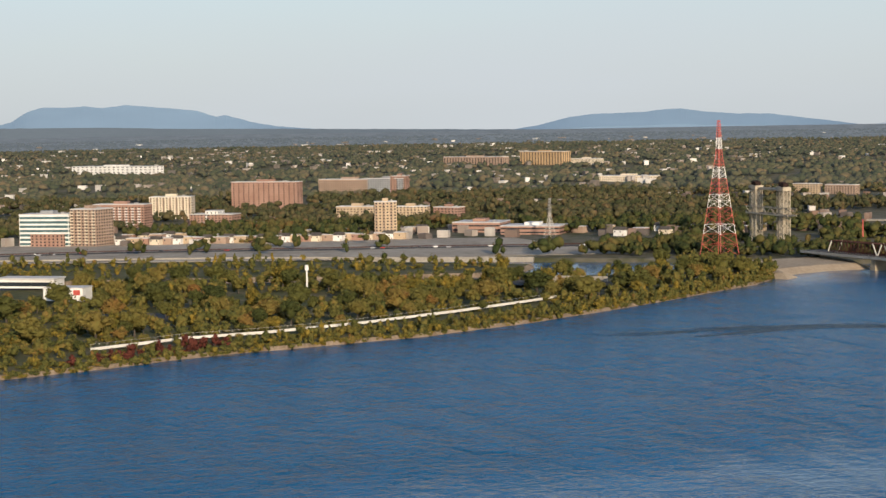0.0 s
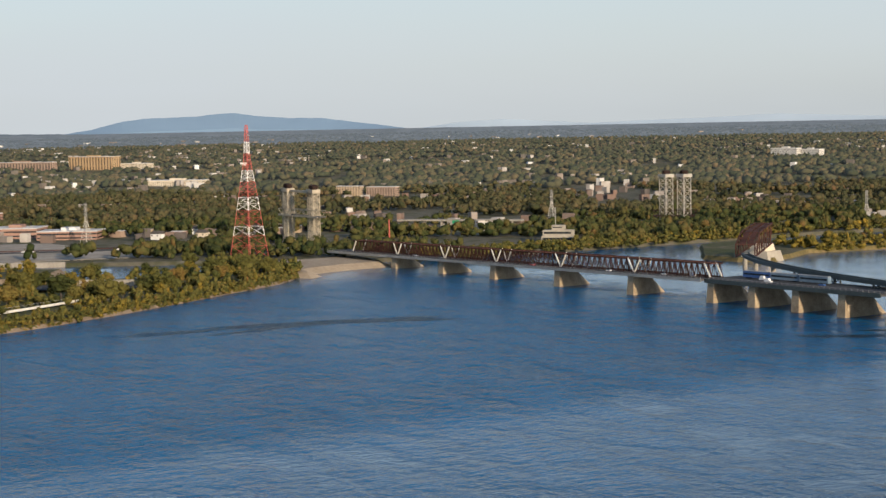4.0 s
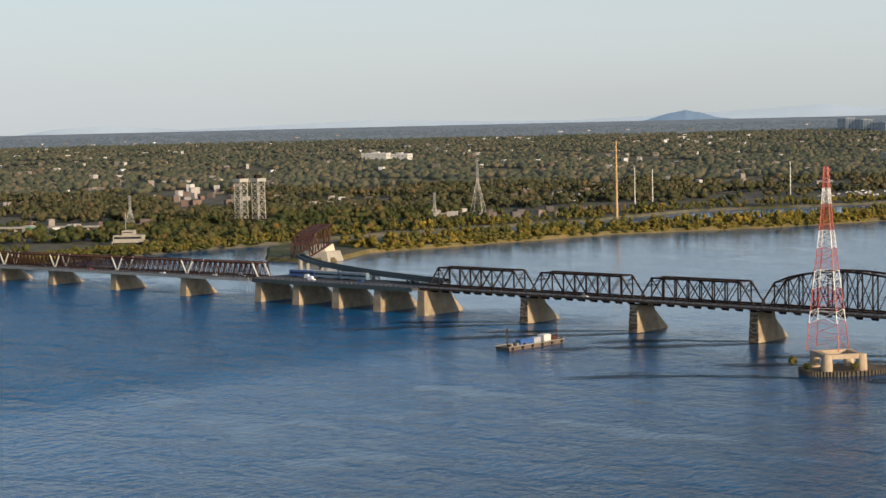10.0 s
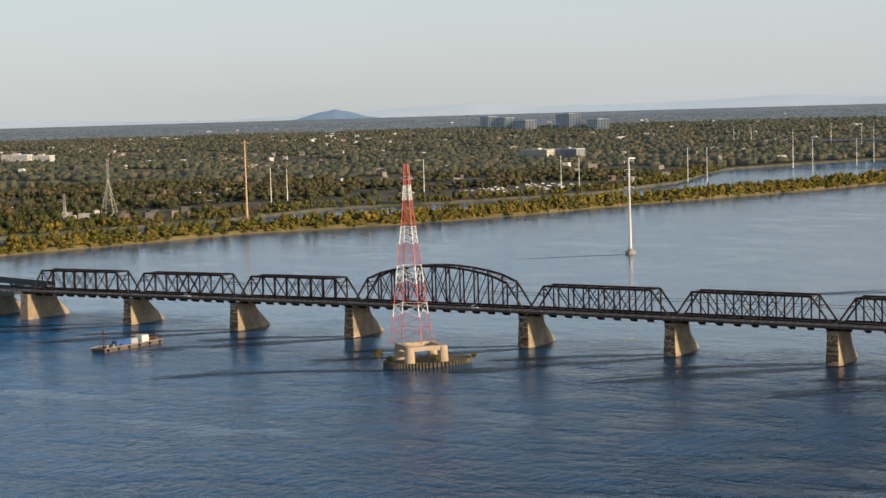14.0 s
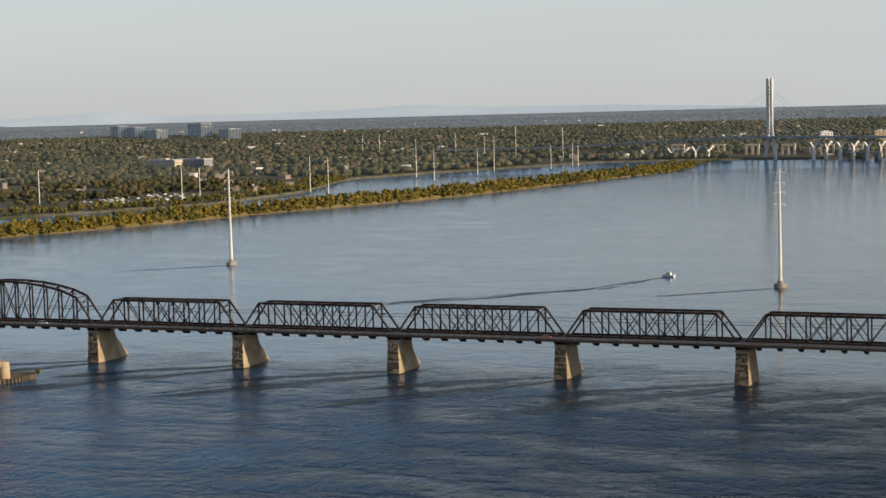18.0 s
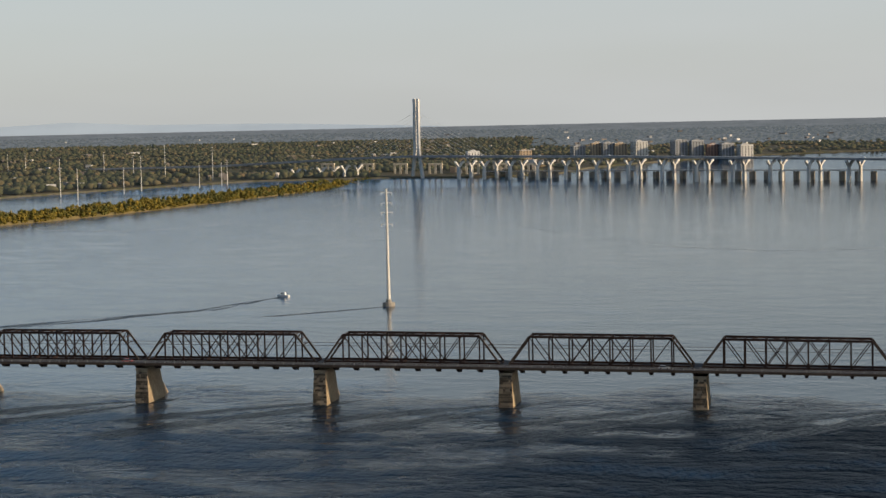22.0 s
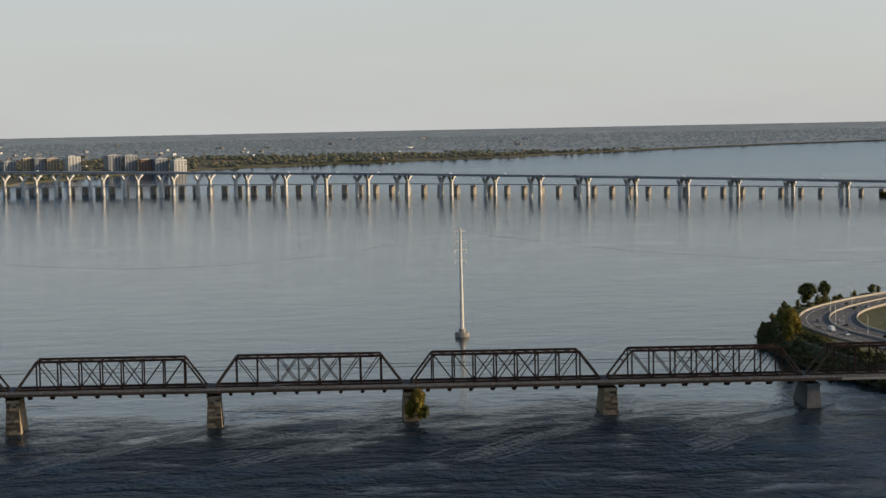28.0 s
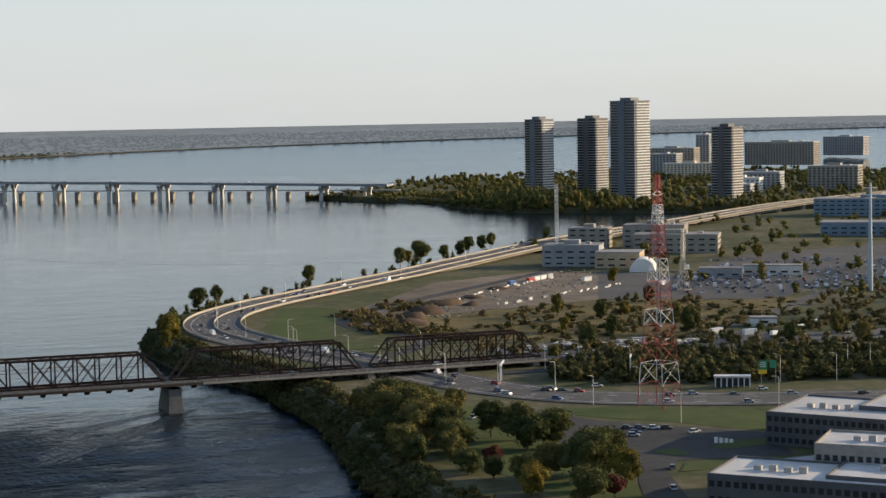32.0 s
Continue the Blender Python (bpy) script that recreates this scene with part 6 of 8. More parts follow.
# small houses of the old street along the canal, and others between the trees
def house(w, d, h, wall, flat):
    t = thing("house", "small brick house with a pitched roof by the canal road" if not flat else "small flat-roofed row house by the canal road", "house", group="houses by the canal road")
    part("wall", Shape().box(-w / 2, w / 2, 0, d, 0, h), wall, t)
    if flat:
        part("roof", Shape().box(-w / 2 - 0.2, w / 2 + 0.2, -0.2, d + 0.2, h, h + 0.5), ROOF_WHITE, t)
    else:
        s = Shape().add([(-w / 2 - 0.4, -0.4, h), (w / 2 + 0.4, -0.4, h), (w / 2 + 0.4, d + 0.4, h), (-w / 2 - 0.4, d + 0.4, h), (-w / 2, d / 2, h + 3.2), (w / 2, d / 2, h + 3.2)],
                        [(0, 1, 5, 4), (2, 3, 4, 5), (1, 2, 5), (3, 0, 4), (3, 2, 1, 0)])
        part("roof", s, ROOF_DARK, t)
    gm = window_mesh(1.3, 1.5)
    for i in range(int(w / 3.2)):
        for z in (4.4,):
            if i % 2 == 0:
                part("window", gm, GLASS, t).location = (-w / 2 + 1.6 + 3.2 * i, 0, z)
    part("door", Shape().box(w / 2 - 1.7, w / 2 - 0.7, -0.08, 0.02, 0, 2.1), BRICK_BROWN, t)
    return t


protos = [house(13, 11, 6.4, BRICK_RED, True), house(11, 10, 5.8, CREAM, False), house(15, 11, 6.6, BRICK_BROWN, True), house(12, 10, 6.0, WHITE_WALL, False), house(14, 11, 7.0, BEIGE, True)]
spots = []
for i in range(30):
    u = i / 29
    spots.append((-2276 + 85 * u + R.uniform(-5, 5), -520 + 300 * u, 53))
for i in range(26):
    u = i / 25
    spots.append((-2330 + 60 * u + R.uniform(-12, 12), -470 + 330 * u, 53))
for i in range(16):
    spots.append((-2130 + R.uniform(-60, 40), -40 + 14 * i, 40 + R.uniform(-10, 10)))
for i in range(22):
    spots.append((R.uniform(-2080, -1900), R.uniform(560, 1250), 20 + R.uniform(-20, 20)))
for i in range(14):
    spots.append((-2350 + R.uniform(-50, 50), -640 + R.uniform(-30, 20), 55))
blocked = [(-2302, -560, 45), (-2278, -525, 32), (-2224, -224, 24), (-2256, -112, 45), (-2186, -78, 45)]
for n_, (x, y, a) in enumerate(spots):
    if any(math.hypot(x - p, y - q) < r for p, q, r in blocked):
        continue
    copy_thing(protos[n_ % 5], pose(x, y, 3, 0, 0, a))
for n_, p in enumerate(protos):
    p.matrix_basis = pose(-2330 - 14 * n_, -655 - 14 * n_, 3, 0, 0, 53)

# road, retaining wall and strips along the canal
road = Shape()
rp = [(-2210, -900), (-2180, -640), (-2165, -520), (-2130, -420), (-2090, -330), (-2060, -230), (-2010, -120), (-1990, -30), (-1960, 60)]
road.path([(x, y, 3.3) for x, y in rp], 16, 0.5)
solid("road_canal", road, ASPHALT, "asphalt road along the canal", "road", kind="structure")
wall_c = Shape().path([(x + 5, y, 2.4) for x, y in ((-2150, -900), (-2122, -640), (-2036, -430), (-1976, -335), (-1890, -200))], 5.0, 4.6)
solid("wall_canal", wall_c, CONCRETE, "long grey concrete canal wall", "wall", kind="structure")
hw = Shape().path([(x, y, 4.2) for x, y in ((-2060, 240), (-1960, 420), (-1930, 620), (-1915, 880), (-1890, 1180), (-1830, 1420), (-1790, 1700), (-1700, 2100), (-1650, 2500))], 22, 0.8)
solid("road_shore", hw, ASPHALT, "shore highway behind the canal", "road", kind="structure")

solid("ground_railway", Shape().loft([(x, y, 2.9) for x, y in OPEN_STRIP[1:-1]], [(x, y, 3.25) for x, y in OPEN_STRIP[1:-1]]), GRAVEL, "bare gravelly strip with tracks beside the canal road", "ground", kind="structure")
for off in (22, 30):
    solid("railway_track", Shape().path([(x - off, y, 3.4) for x, y in rp[1:-1]], 2.6, 0.3), RUST, "rusty railway track on gravel", "railway track", kind="structure")
lot_ = [(-1622, -628), (-1606, -570), (-1562, -572), (-1570, -626)]
solid("pavement_lot_dike", Shape().loft([(x, y, 1.9) for x, y in lot_], [(x, y, 2.1) for x, y in lot_]), ROAD, "small asphalt lot between trees", "pavement", kind="structure")
# sports pavilion and mast on the dike
pav = thing("pavilion", "long white pavilion with a flat roof on the dike", "building", (-1816, -634, 3.8), 57)
part("hall", Shape().box(-26, 20, 0, 18, 0, 6.5), WHITE_WALL, pav)
part("roof", Shape().box(-27, 21, -2, 19, 6.5, 7.6), ROOF_WHITE, pav)
part("window_band", Shape().box(-24, 18, -0.12, 0, 1.5, 4.5), GLASS, pav)
pav2 = thing("painted_hall", "white hall with red painted patches on its wall", "building", (-1704, -624, 3.8), 58)
part("hall", Shape().box(-15, 14, 0, 16, 0, 8.5), WHITE_WALL, pav2)
part("roof", Shape().box(-15.4, 14.4, -0.4, 16.4, 8.5, 9.2), ROOF_WHITE, pav2)
part("red_patch", Shape().box(-6, 0, -0.1, 0, 2.0, 7.0), RED_PAINT, pav2)
part("red_patch", Shape().box(7, 12, -0.1, 0, 4.0, 7.5), RED_PAINT, pav2)
mast = thing("light_mast", "white mast with a bulky head behind the trees", "mast", (-1677, -459, 3.8))
part("shaft", Shape().tube((0, 0, 0), (0, 0, 16.5), 0.7, 0.6, 10), WHITE_PAINT, mast)
part("head", Shape().tube((0, 0, 15.8), (0, 0, 19.4), 1.5, 1.3, 12), WHITE_PAINT, mast)
# the white path wall along the bank
for a, b in zip([(-1401, -650), (-1427, -593), (-1432, -548), (-1450, -489), (-1485, -414), (-1522, -349)], [(-1427, -593), (-1432, -548), (-1450, -489), (-1485, -414), (-1522, -349), (-1560, -290)]):
    seg = thing("barrier", "white concrete barrier and railing along the bank path", "barrier", group="barriers along the bank path")
    part("wall", Shape().beam((a[0] - 14, a[1], 5.0), (b[0] - 14, b[1], 5.0), 0.7, 1.5), PALE_CONCRETE, seg)
    rl = Shape()
    for i in range(13):
        p = Vector((a[0] - 14, a[1], 6.3)).lerp(Vector((b[0] - 14, b[1], 6.3)), i / 12)
        rl.beam(p, p + Vector((0, 0, 1.4)), 0.12)
    rl.beam((a[0] - 14, a[1], 7.6), (b[0] - 14, b[1], 7.6), 0.12)
    part("railing", rl, GALV, seg)
# car park with a long pale screen on the dike
solid("pavement_dike", Shape().loft([(-1690, -300, 3.9), (-1630, -218, 3.9), (-1606, -240, 3.9), (-1660, -320, 3.9)], [(-1690, -300, 4.15), (-1630, -218, 4.15), (-1606, -240, 4.15), (-1660, -320, 4.15)]), ASPHALT, "open asphalt yard on the dike", "pavement", kind="structure")
scr = thing("wall_screen", "long pale concrete screen wall by the yard", "wall", (-1656, -268, 4), 48)
for i in range(14):
    part("panel", Shape().box(-29 + i * 4.2, -25.1 + i * 4.2, -0.2, 0.2, 0, 4.6), CONCRETE, scr)
# overpass and road signs beyond the lock
ov = thing("overpass", "concrete road overpass on columns beyond the canal", "overpass", (-2028, 306, 3), 38)
part("deck", Shape().box(-70, 70, -6, 6, 7.5, 9.2), CONCRETE, ov)
for x in range(-60, 61, 20):
    part("column", Shape().box(x - 1, x + 1, -4, 4, 0, 7.5), CONCRETE, ov)
for i, x in enumerate((-22, -8)):
    sg = thing("road_sign", "green overhead road sign by the overpass", "road sign", (-2005 + i * 11, 285 + i * 9, 3), 38)
    part("panel", Shape().box(-4, 4, -0.1, 0.1, 6.5, 10), GREEN_SIGN, sg)
    part("post", Shape().beam((-4, 0.3, 0), (-4, 0.3, 7), 0.4), GALV, sg)
red_post = thing("striped_mast", "slim red mast near the bridge end", "mast", (-1865, 115, 3))
part("shaft", Shape().tube((0, 0, 0), (0, 0, 24), 0.8, 0.6, 8), RED_PAINT, red_post)


# ---- wakes: streaks of ruffled water below the piers, behind the boat and off the islet ----
def wake_material():
    m = bpy.data.materials.new("ruffled_water")
    m.use_nodes = True
    n, l = m.node_tree.nodes, m.node_tree.links
    b = n["Principled BSDF"]
    b.inputs["Base Color"].default_value, b.inputs["Roughness"].default_value, b.inputs["IOR"].default_value = (0.004, 0.010, 0.018, 1), 0.3, 1.33
    b.inputs["Specular IOR Level"].default_value = 0.22
    geo, mp, t, bp = n.new("ShaderNodeNewGeometry"), n.new("ShaderNodeMapping"), n.new("ShaderNodeTexNoise"), n.new("ShaderNodeBump")
    mp.inputs["Rotation"].default_value, mp.inputs["Scale"].default_value = (0, 0, radians(52)), (0.5, 0.2, 0.5)
    t.inputs["Scale"].default_value, t.inputs["Detail"].default_value = 1.0, 5.0
    l.new(geo.outputs["Position"], mp.inputs["Vector"])
    l.new(mp.outputs["Vector"], t.inputs["Vector"])
    l.new(t.outputs["Fac"], bp.inputs["Height"])
    bp.inputs["Strength"].default_value, bp.inputs["Distance"].default_value = 1.0, 2.6
    l.new(bp.outputs["Normal"], b.inputs["Normal"])
    return m


RUFFLED = wake_material()


def wake(points, w0, w1, seed, count=170):
    """A long torn streak along the points, made of many thin slivers."""
    r = random.Random(seed)
    s = Shape()
    pts = [Vector((p[0], p[1], 0.03)) for p in points]
    n = len(pts) - 1
    for _ in range(count):
        u = r.random() * 0.96
        i = min(n - 1, int(u * n))
        p = pts[i].lerp(pts[i + 1], u * n - i)
        d = (pts[i + 1] - pts[i]).normalized()
        sd = Vector((-d.y, d.x, 0))
        w = w0 + (w1 - w0) * u
        p = p + sd * r.gauss(0, w * 0.33)
        length, half = r.uniform(5, 20), r.uniform(0.4, 1.5)
        d = (d + sd * r.uniform(-0.12, 0.12)).normalized()
        p.z = 0.03 + 0.004 * r.random()
        s.add([p - d * length, p - d * length * 0.3 - sd * half, p + d * length * 0.5 - sd * half * 0.7, p + d * length, p + d * length * 0.2 + sd * half], [(0, 1, 2, 3, 4)])
    solid("water_wake", s, RUFFLED, "ruffled streak of churned water in the river", "wake", kind="structure")


for i, x in enumerate(PIERS[:14]):
    wake([(x + 6, 2), (x - 12, -20), (x - 40, -50), (x - 70, -84)], 3, 16, i, 80)
    wake([(x - 2, 6), (x - 34, -14), (x - 66, -40)], 3, 10, 40 + i, 60)
wake([(-628, 449), (-661, 360), (-719, 302), (-760, 258)], 2, 12, 91, 55)
wake([(-628, 449), (-650, 365), (-700, 310), (-735, 270)], 2, 9, 92, 40)
wake([(-1380, -360), (-1372, -270), (-1338, -180)], 12, 18, 93, 110)
wake([(-1350, -330), (-1362, -240), (-1330, -175)], 10, 16, 94, 80)
wake([(-812, -90), (-850, -110), (-900, -150)], 4, 14, 95, 60)
for x, y in ((-994, 500), (-540, 391)):
    wake([(x, y - 3), (x - 30, y - 34), (x - 60, y - 60)], 2, 6, int(-x), 40)

# shrub growth on one pier
bush = thing("pier_shrub", "tall green and gold shrubs growing on a bridge pier", "shrub", (-155.5, -3.0, 0.5))
for k, (dx, dy, dz, h) in enumerate(((0, -0.5, 0, 14), (-2.8, -1.5, 0, 9), (3.2, -2.5, 0, 7.5), (0.5, -3.0, 2, 12), (1.5, -3.5, 0, 6))):
    c = part("crown", NEAR_GOLD[k % 2] if k != 2 else NEAR_GREEN[k], FOLIAGE, bush)
    c.location, c.scale = (dx, dy, dz), (h * 0.7, h * 0.7, h)

# ---- the city bank: roads ----
def ribbon(name, centre, width, z, mat, label, category="road"):
    s = Shape()
    pts = [Vector((x, y)) for x, y in centre]
    fine = []
    for i in range(len(pts) - 1):
        p0, p1, p2, p3 = pts[max(i - 1, 0)], pts[i], pts[i + 1], pts[min(i + 2, len(pts) - 1)]
        for k in range(6):
            u = k / 6
            fine.append(0.5 * (2 * p1 + (p2 - p0) * u + (2 * p0 - 5 * p1 + 4 * p2 - p3) * u * u + (3 * p1 - p0 - 3 * p2 + p3) * u ** 3))
    fine.append(pts[-1])
    zs = [z(i / (len(fine) - 1)) if callable(z) else z for i in range(len(fine))]
    s.path([(p.x, p.y, h - 0.25) for p, h in zip(fine, zs)], width, 0.5)
    solid(name, s, mat, label, category, kind="structure")
    return fine, zs


def offset_line(fine, zs, off):
    out = []
    for i, p in enumerate(fine):
        d = (fine[min(i + 1, len(fine) - 1)] - fine[max(i - 1, 0)]).normalized()
        out.append((p.x - d.y * off, p.y + d.x * off, zs[i]))
    return out


MOTORWAY = [(1290, 1190), (1020, 1046), (850, 925), (700, 800), (560, 690), (452, 604), (355, 520), (262, 436), (190, 368), (132, 312), (96, 262), (80, 205), (84, 150), (97, 90), (110, 35), (119, -8), (130, -50), (152, -88), (195, -117), (260, -146), (360, -195), (520, -270)]
line, zline = ribbon("road_motorway", MOTORWAY, 31, lambda u: 13.5 if u < 0.22 else (13.5 - (u - 0.22) / 0.1 * 4.2 if u < 0.32 else 9.3 - 0.9 * min(1, (u - 0.32) / 0.3)), ROAD, "curving asphalt motorway along the river bank")
for off, a, b in ((15.6, 0.0, 0.66), (-15.6, 0.0, 0.56), (1.0, 0.0, 0.74)):
    o = offset_line(line, zline, off)
    i0, i1 = int(a * len(o)), int(b * len(o))
    bar = thing("crash_barrier", "pale concrete crash barrier along the motorway", "barrier", group="motorway barriers")
    part("wall", Shape().path([(x, y, z + 0.55) for x, y, z in o[i0:i1]], 0.5, 1.1 if off != 1.0 else 0.8), BARRIER, bar)
for k, off in enumerate((-11.5, -8, -4.4, 4.6, 8.2, 11.8)):
    o = offset_line(line, zline, off)
    s = Shape()
    for i in range(0, len(o) - 1):
        if k in (0, 5):
            s.beam((o[i][0], o[i][1], o[i][2] + 0.02), (o[i + 1][0], o[i + 1][1], o[i + 1][2] + 0.02), 0.22, 0.03)
        elif i % 2:
            p, q = Vector(o[i]), Vector(o[i + 1])
            s.beam(p + Vector((0, 0, 0.02)), p.lerp(q, 0.5) + Vector((0, 0, 0.02)), 0.2, 0.03)
    solid("road_marking", s, WHITE_PAINT, "worn white lane line on asphalt", "road marking", kind="structure")
# viaduct columns where the motorway crosses the channel
via = thing("motorway_viaduct", "concrete motorway viaduct on square columns", "viaduct")
for i in range(1, int(0.30 * len(line)), 2):
    p, z = line[i], zline[i]
    part("column", Shape().box(p.x - 2, p.x + 2, p.y - 2, p.y + 2, -1, z - 2.4), CONCRETE, via)
part("girder", Shape().path([(p.x, p.y, z - 1.5) for p, z in list(zip(line, zline))[:int(0.32 * len(line))]], 24, 2.0), CONCRETE, via)
# service roads, lots, bare ground
ribbon("road_loop", [(118, 60), (150, 90), (165, 130), (150, 175), (160, 225), (210, 280), (290, 350), (380, 430), (450, 500)], 9, 8.16, ASPHALT, "narrow asphalt service road")
ribbon("road_dirt", [(303, 80), (327, 88), (357, 109), (403, 153), (456, 203), (500, 236), (580, 296)], 7, 8.2, ROAD, "pale track across the dry field")
ribbon("road_avenue", [(150, -10), (210, -22), (290, -60), (400, -110), (560, -190)], 10, 8.2, ASPHALT, "asphalt slip road beside the bridge end")


def patch(name, pts, z, mat, label, category="ground"):
    if area(pts) < 0:
        pts = pts[::-1]
    pts = smooth_line(pts, 1.5, 4)
    s = Shape().loft([(x, y, z - 0.3) for x, y in pts], [(x, y, z) for x, y in pts])
    solid(name, s, mat, label, category, kind="structure")


patch("ground_dirt", [(153, 180), (155, 224), (186, 273), (279, 392), (327, 416), (379, 434), (402, 391), (325, 240), (259, 226), (220, 217), (193, 217), (165, 165), (150, 145)], 8.1, EARTH, "bare brown earthwork site")
patch("pavement_lot", [(412, 411), (434, 369), (449, 340), (497, 408), (574, 479), (654, 490), (727, 511), (574, 300), (468, 228), (415, 186), (381, 206), (325, 242)], 8.14, ROAD, "asphalt yard full of parked cars", "pavement")
patch("ground_dry", [(152, 120), (188, 204), (231, 217), (283, 230), (336, 233), (392, 197), (440, 186), (395, 141), (347, 106), (296, 68), (220, 75), (176, 105)], 8.12, DRY_GRASS, "dry grass field")
patch("lawn", [(132, -107), (154, -116), (175, -130), (194, -144), (196, -160), (179, -186), (167, -174), (155, -155), (141, -139), (130, -125)], 8.1, LAWN, "green mown lawn under the pylon")
patch("lawn_loop", [(145, 298), (168, 284), (171, 231), (137, 189), (123, 129), (131, 87), (116, 83), (105, 127), (98, 157), (112, 220)], 8.07, LAWN, "green grass inside the motorway curve")
patch("lawn_bank", [(87, -47), (99, -77), (109, -98), (99, -160), (104, -192), (104, -213), (84, -261), (62, -250), (60, -166), (78, -101)], 8.06, LAWN, "green lawn between the bank trees")
patch("ground_rubble", [(174, 66), (217, 68), (256, 59), (278, 15), (263, -7), (234, 15), (192, 7), (174, 17)], 8.3, RUBBLE, "pale rubble and stored slabs")
patch("pavement_yard", [(278, 62), (309, 69), (332, 43), (385, 38), (480, 10), (440, -20), (365, 6), (323, 8), (275, 3)], 8.14, ROAD, "asphalt works yard beside the railway", "pavement")
patch("pavement_parking", [(111, -94), (125, -124), (137, -146), (152, -164), (178, -192), (170, -206), (157, -225), (120, -217), (108, -231), (95, -268), (84, -261), (102, -223), (109, -200), (104, -192), (99, -160), (97, -119)], 8.12, ASPHALT, "asphalt car park by the lawn", "pavement")
for isle_ in ([(120, -200), (129, -197), (131, -208), (124, -211)], [(141, -203), (151, -195), (173, -197), (167, -206), (146, -208)], [(120, -222), (157, -226), (147, -231), (119, -234), (111, -233)]):
    patch("lawn_island", isle_, 8.2, LAWN, "small green lawn island in the car park")
# earth heaps on the site
for k, (x, y, r, h) in enumerate(((232, 262, 14, 3.2), (262, 288, 9, 2), (206, 222, 12, 4.0), (190, 200, 10, 3.6), (298, 330, 8, 1.8), (178, 175, 12, 3.4), (246, 250, 7, 2))):
    v, f = ICO2
    jit = 1 + 0.30 * np.random.default_rng(k).uniform(-1, 1, (len(v), 1))
    vv = v * jit * np.array([[r * 0.9, r * 0.5, h * 1.3]]) + np.array([[x, y, 7.6]])
    tagged(new("earth_heap", mesh_arrays("earth_heap", vv, f, HEAP)), "heap of brown excavated earth on the site", "earth heap", group="earth heaps")
# slabs on the rubble strip
slab_mesh = Shape().box(-3.5, 3.5, -1.2, 1.2, 0, 1.0).mesh("stored_slab", PALE_CONCRETE)
for k in range(46):
    o = new("stored_slab", slab_mesh)
    o.matrix_basis = pose(R.uniform(192, 278), R.uniform(20, 60), 8.3, 0, 0, R.uniform(-40, 0))
    tagged(o, "pale concrete slab stored on the ground", "slab", "stored slabs")
# shrub tuft and gear on the tower's islet
tuft = thing("islet_shrub", "green shrub on the edge of the concrete islet", "shrub", (-822, -78, 2.0))
part("crown", NEAR_GREEN[1], DARK_LEAF, tuft).scale = (4.5, 4.5, 6)
for k_, (x, y, h) in enumerate(((-812, -82, 4), (-828, -70, 3.5), (-795, -70, 4), (-786, -52, 3), (-818, -58, 3))):
    tf = thing("islet_shrub", "low brown and green growth on the islet's edge", "shrub", (x, y, 1.8), 40 * k_, "islet shrubs")
    part("crown", (NEAR_GOLD if k_ % 2 else NEAR_GREEN)[k_ % 2], DARK_LEAF, tf).scale = (h * 1.3, h * 1.3, h)
tuft2 = thing("islet_shrub", "low dry bush on the concrete islet", "shrub", (-799, -58, 1.9))
part("crown", NEAR_GOLD[0], GOLD_LEAF, tuft2).scale = (5, 5, 4)
# bridge end: abutment and retaining wall
abm = thing("abutment", "concrete abutment where the truss bridge meets the bank", "abutment")
part("wall", Shape().box(180, 186, -1, 20, 6, 10.1), CONCRETE, abm)
part("wing", Shape().box(186, 225, -1.2, -0.4, 6, 11.2), CONCRETE, abm)
part("fill", Shape().box(186, 270, -0.4, 20, 6, 10.1), ASPHALT, abm)
for x in (94.5, 136, 172):
    part("column", Shape().box(x - 1.6, x + 1.6, 1, 19, 4, deck_z(x) - 0.9), CONCRETE, abm)

# ---- trees of the city bank ----
NEAR = [(66, -88, 14, 1), (73, -94, 14, 0), (62, -104, 17, 0), (70, -108, 15, 2), (58, -120, 17, 0), (67, -124, 17, 0), (75, -116, 13, 0), (60, -138, 18, 0), (69, -140, 16, 0), (56, -154, 17, 0), (64, -158, 15, 0),
        (80, -84, 10, 0), (92, -98, 10.5, 0), (86, -92, 8, 0), (60, -172, 13, 0), (54, -186, 11, 0), (84, -150, 14, 0), (90, -160, 14, 0), (84, -180, 14, 0), (95, -177, 14, 0), (62, -200, 9, 3), (72, -222, 12, 0),
        (60, -230, 11, 0), (56, -244, 11, 2), (82, -232, 17, 0), (92, -224, 15, 0), (86, -246, 13, 2), (76, -258, 9, 3), (66, -262, 13, 0), (52, -205, 9, 0), (56, -216, 8, 0), (58, -108, 13, 0), (51, -138, 13, 0), (47, -152, 13, 0), (45, -168, 12, 0), (42, -186, 11, 0), (63, -74, 10, 0), (62, -94, 14, 1)]
for n_, (x, y, h, kind) in enumerate(NEAR):
    cm = NEAR_GREEN[n_ % 5] if kind == 0 else NEAR_GOLD[n_ % 2] if kind < 3 else NEAR_RED[0]
    lab = ("dark green leafy tree on the river bank", "yellowing tree on the river bank", "yellow-green tree on the river bank", "small rust-red autumn tree on the lawn")[kind]
    tree(x, y, 7.0, h * 1.05, cm, lab, "trees of the city bank", 1.05, n_)
PALE_BARK = material("pale_bark", (0.16, 0.14, 0.12), (0.30, 0.27, 0.23), 1.5, 0.95)
BARE_TRUNK.materials[0] = PALE_BARK
bare = thing("bare_tree", "tall half-bare tree with pale limbs on the bank", "tree", (63, -88, 7.5), 40)
part("limbs", BARE_TRUNK, PALE_BARK, bare).scale = (20, 20, 20)
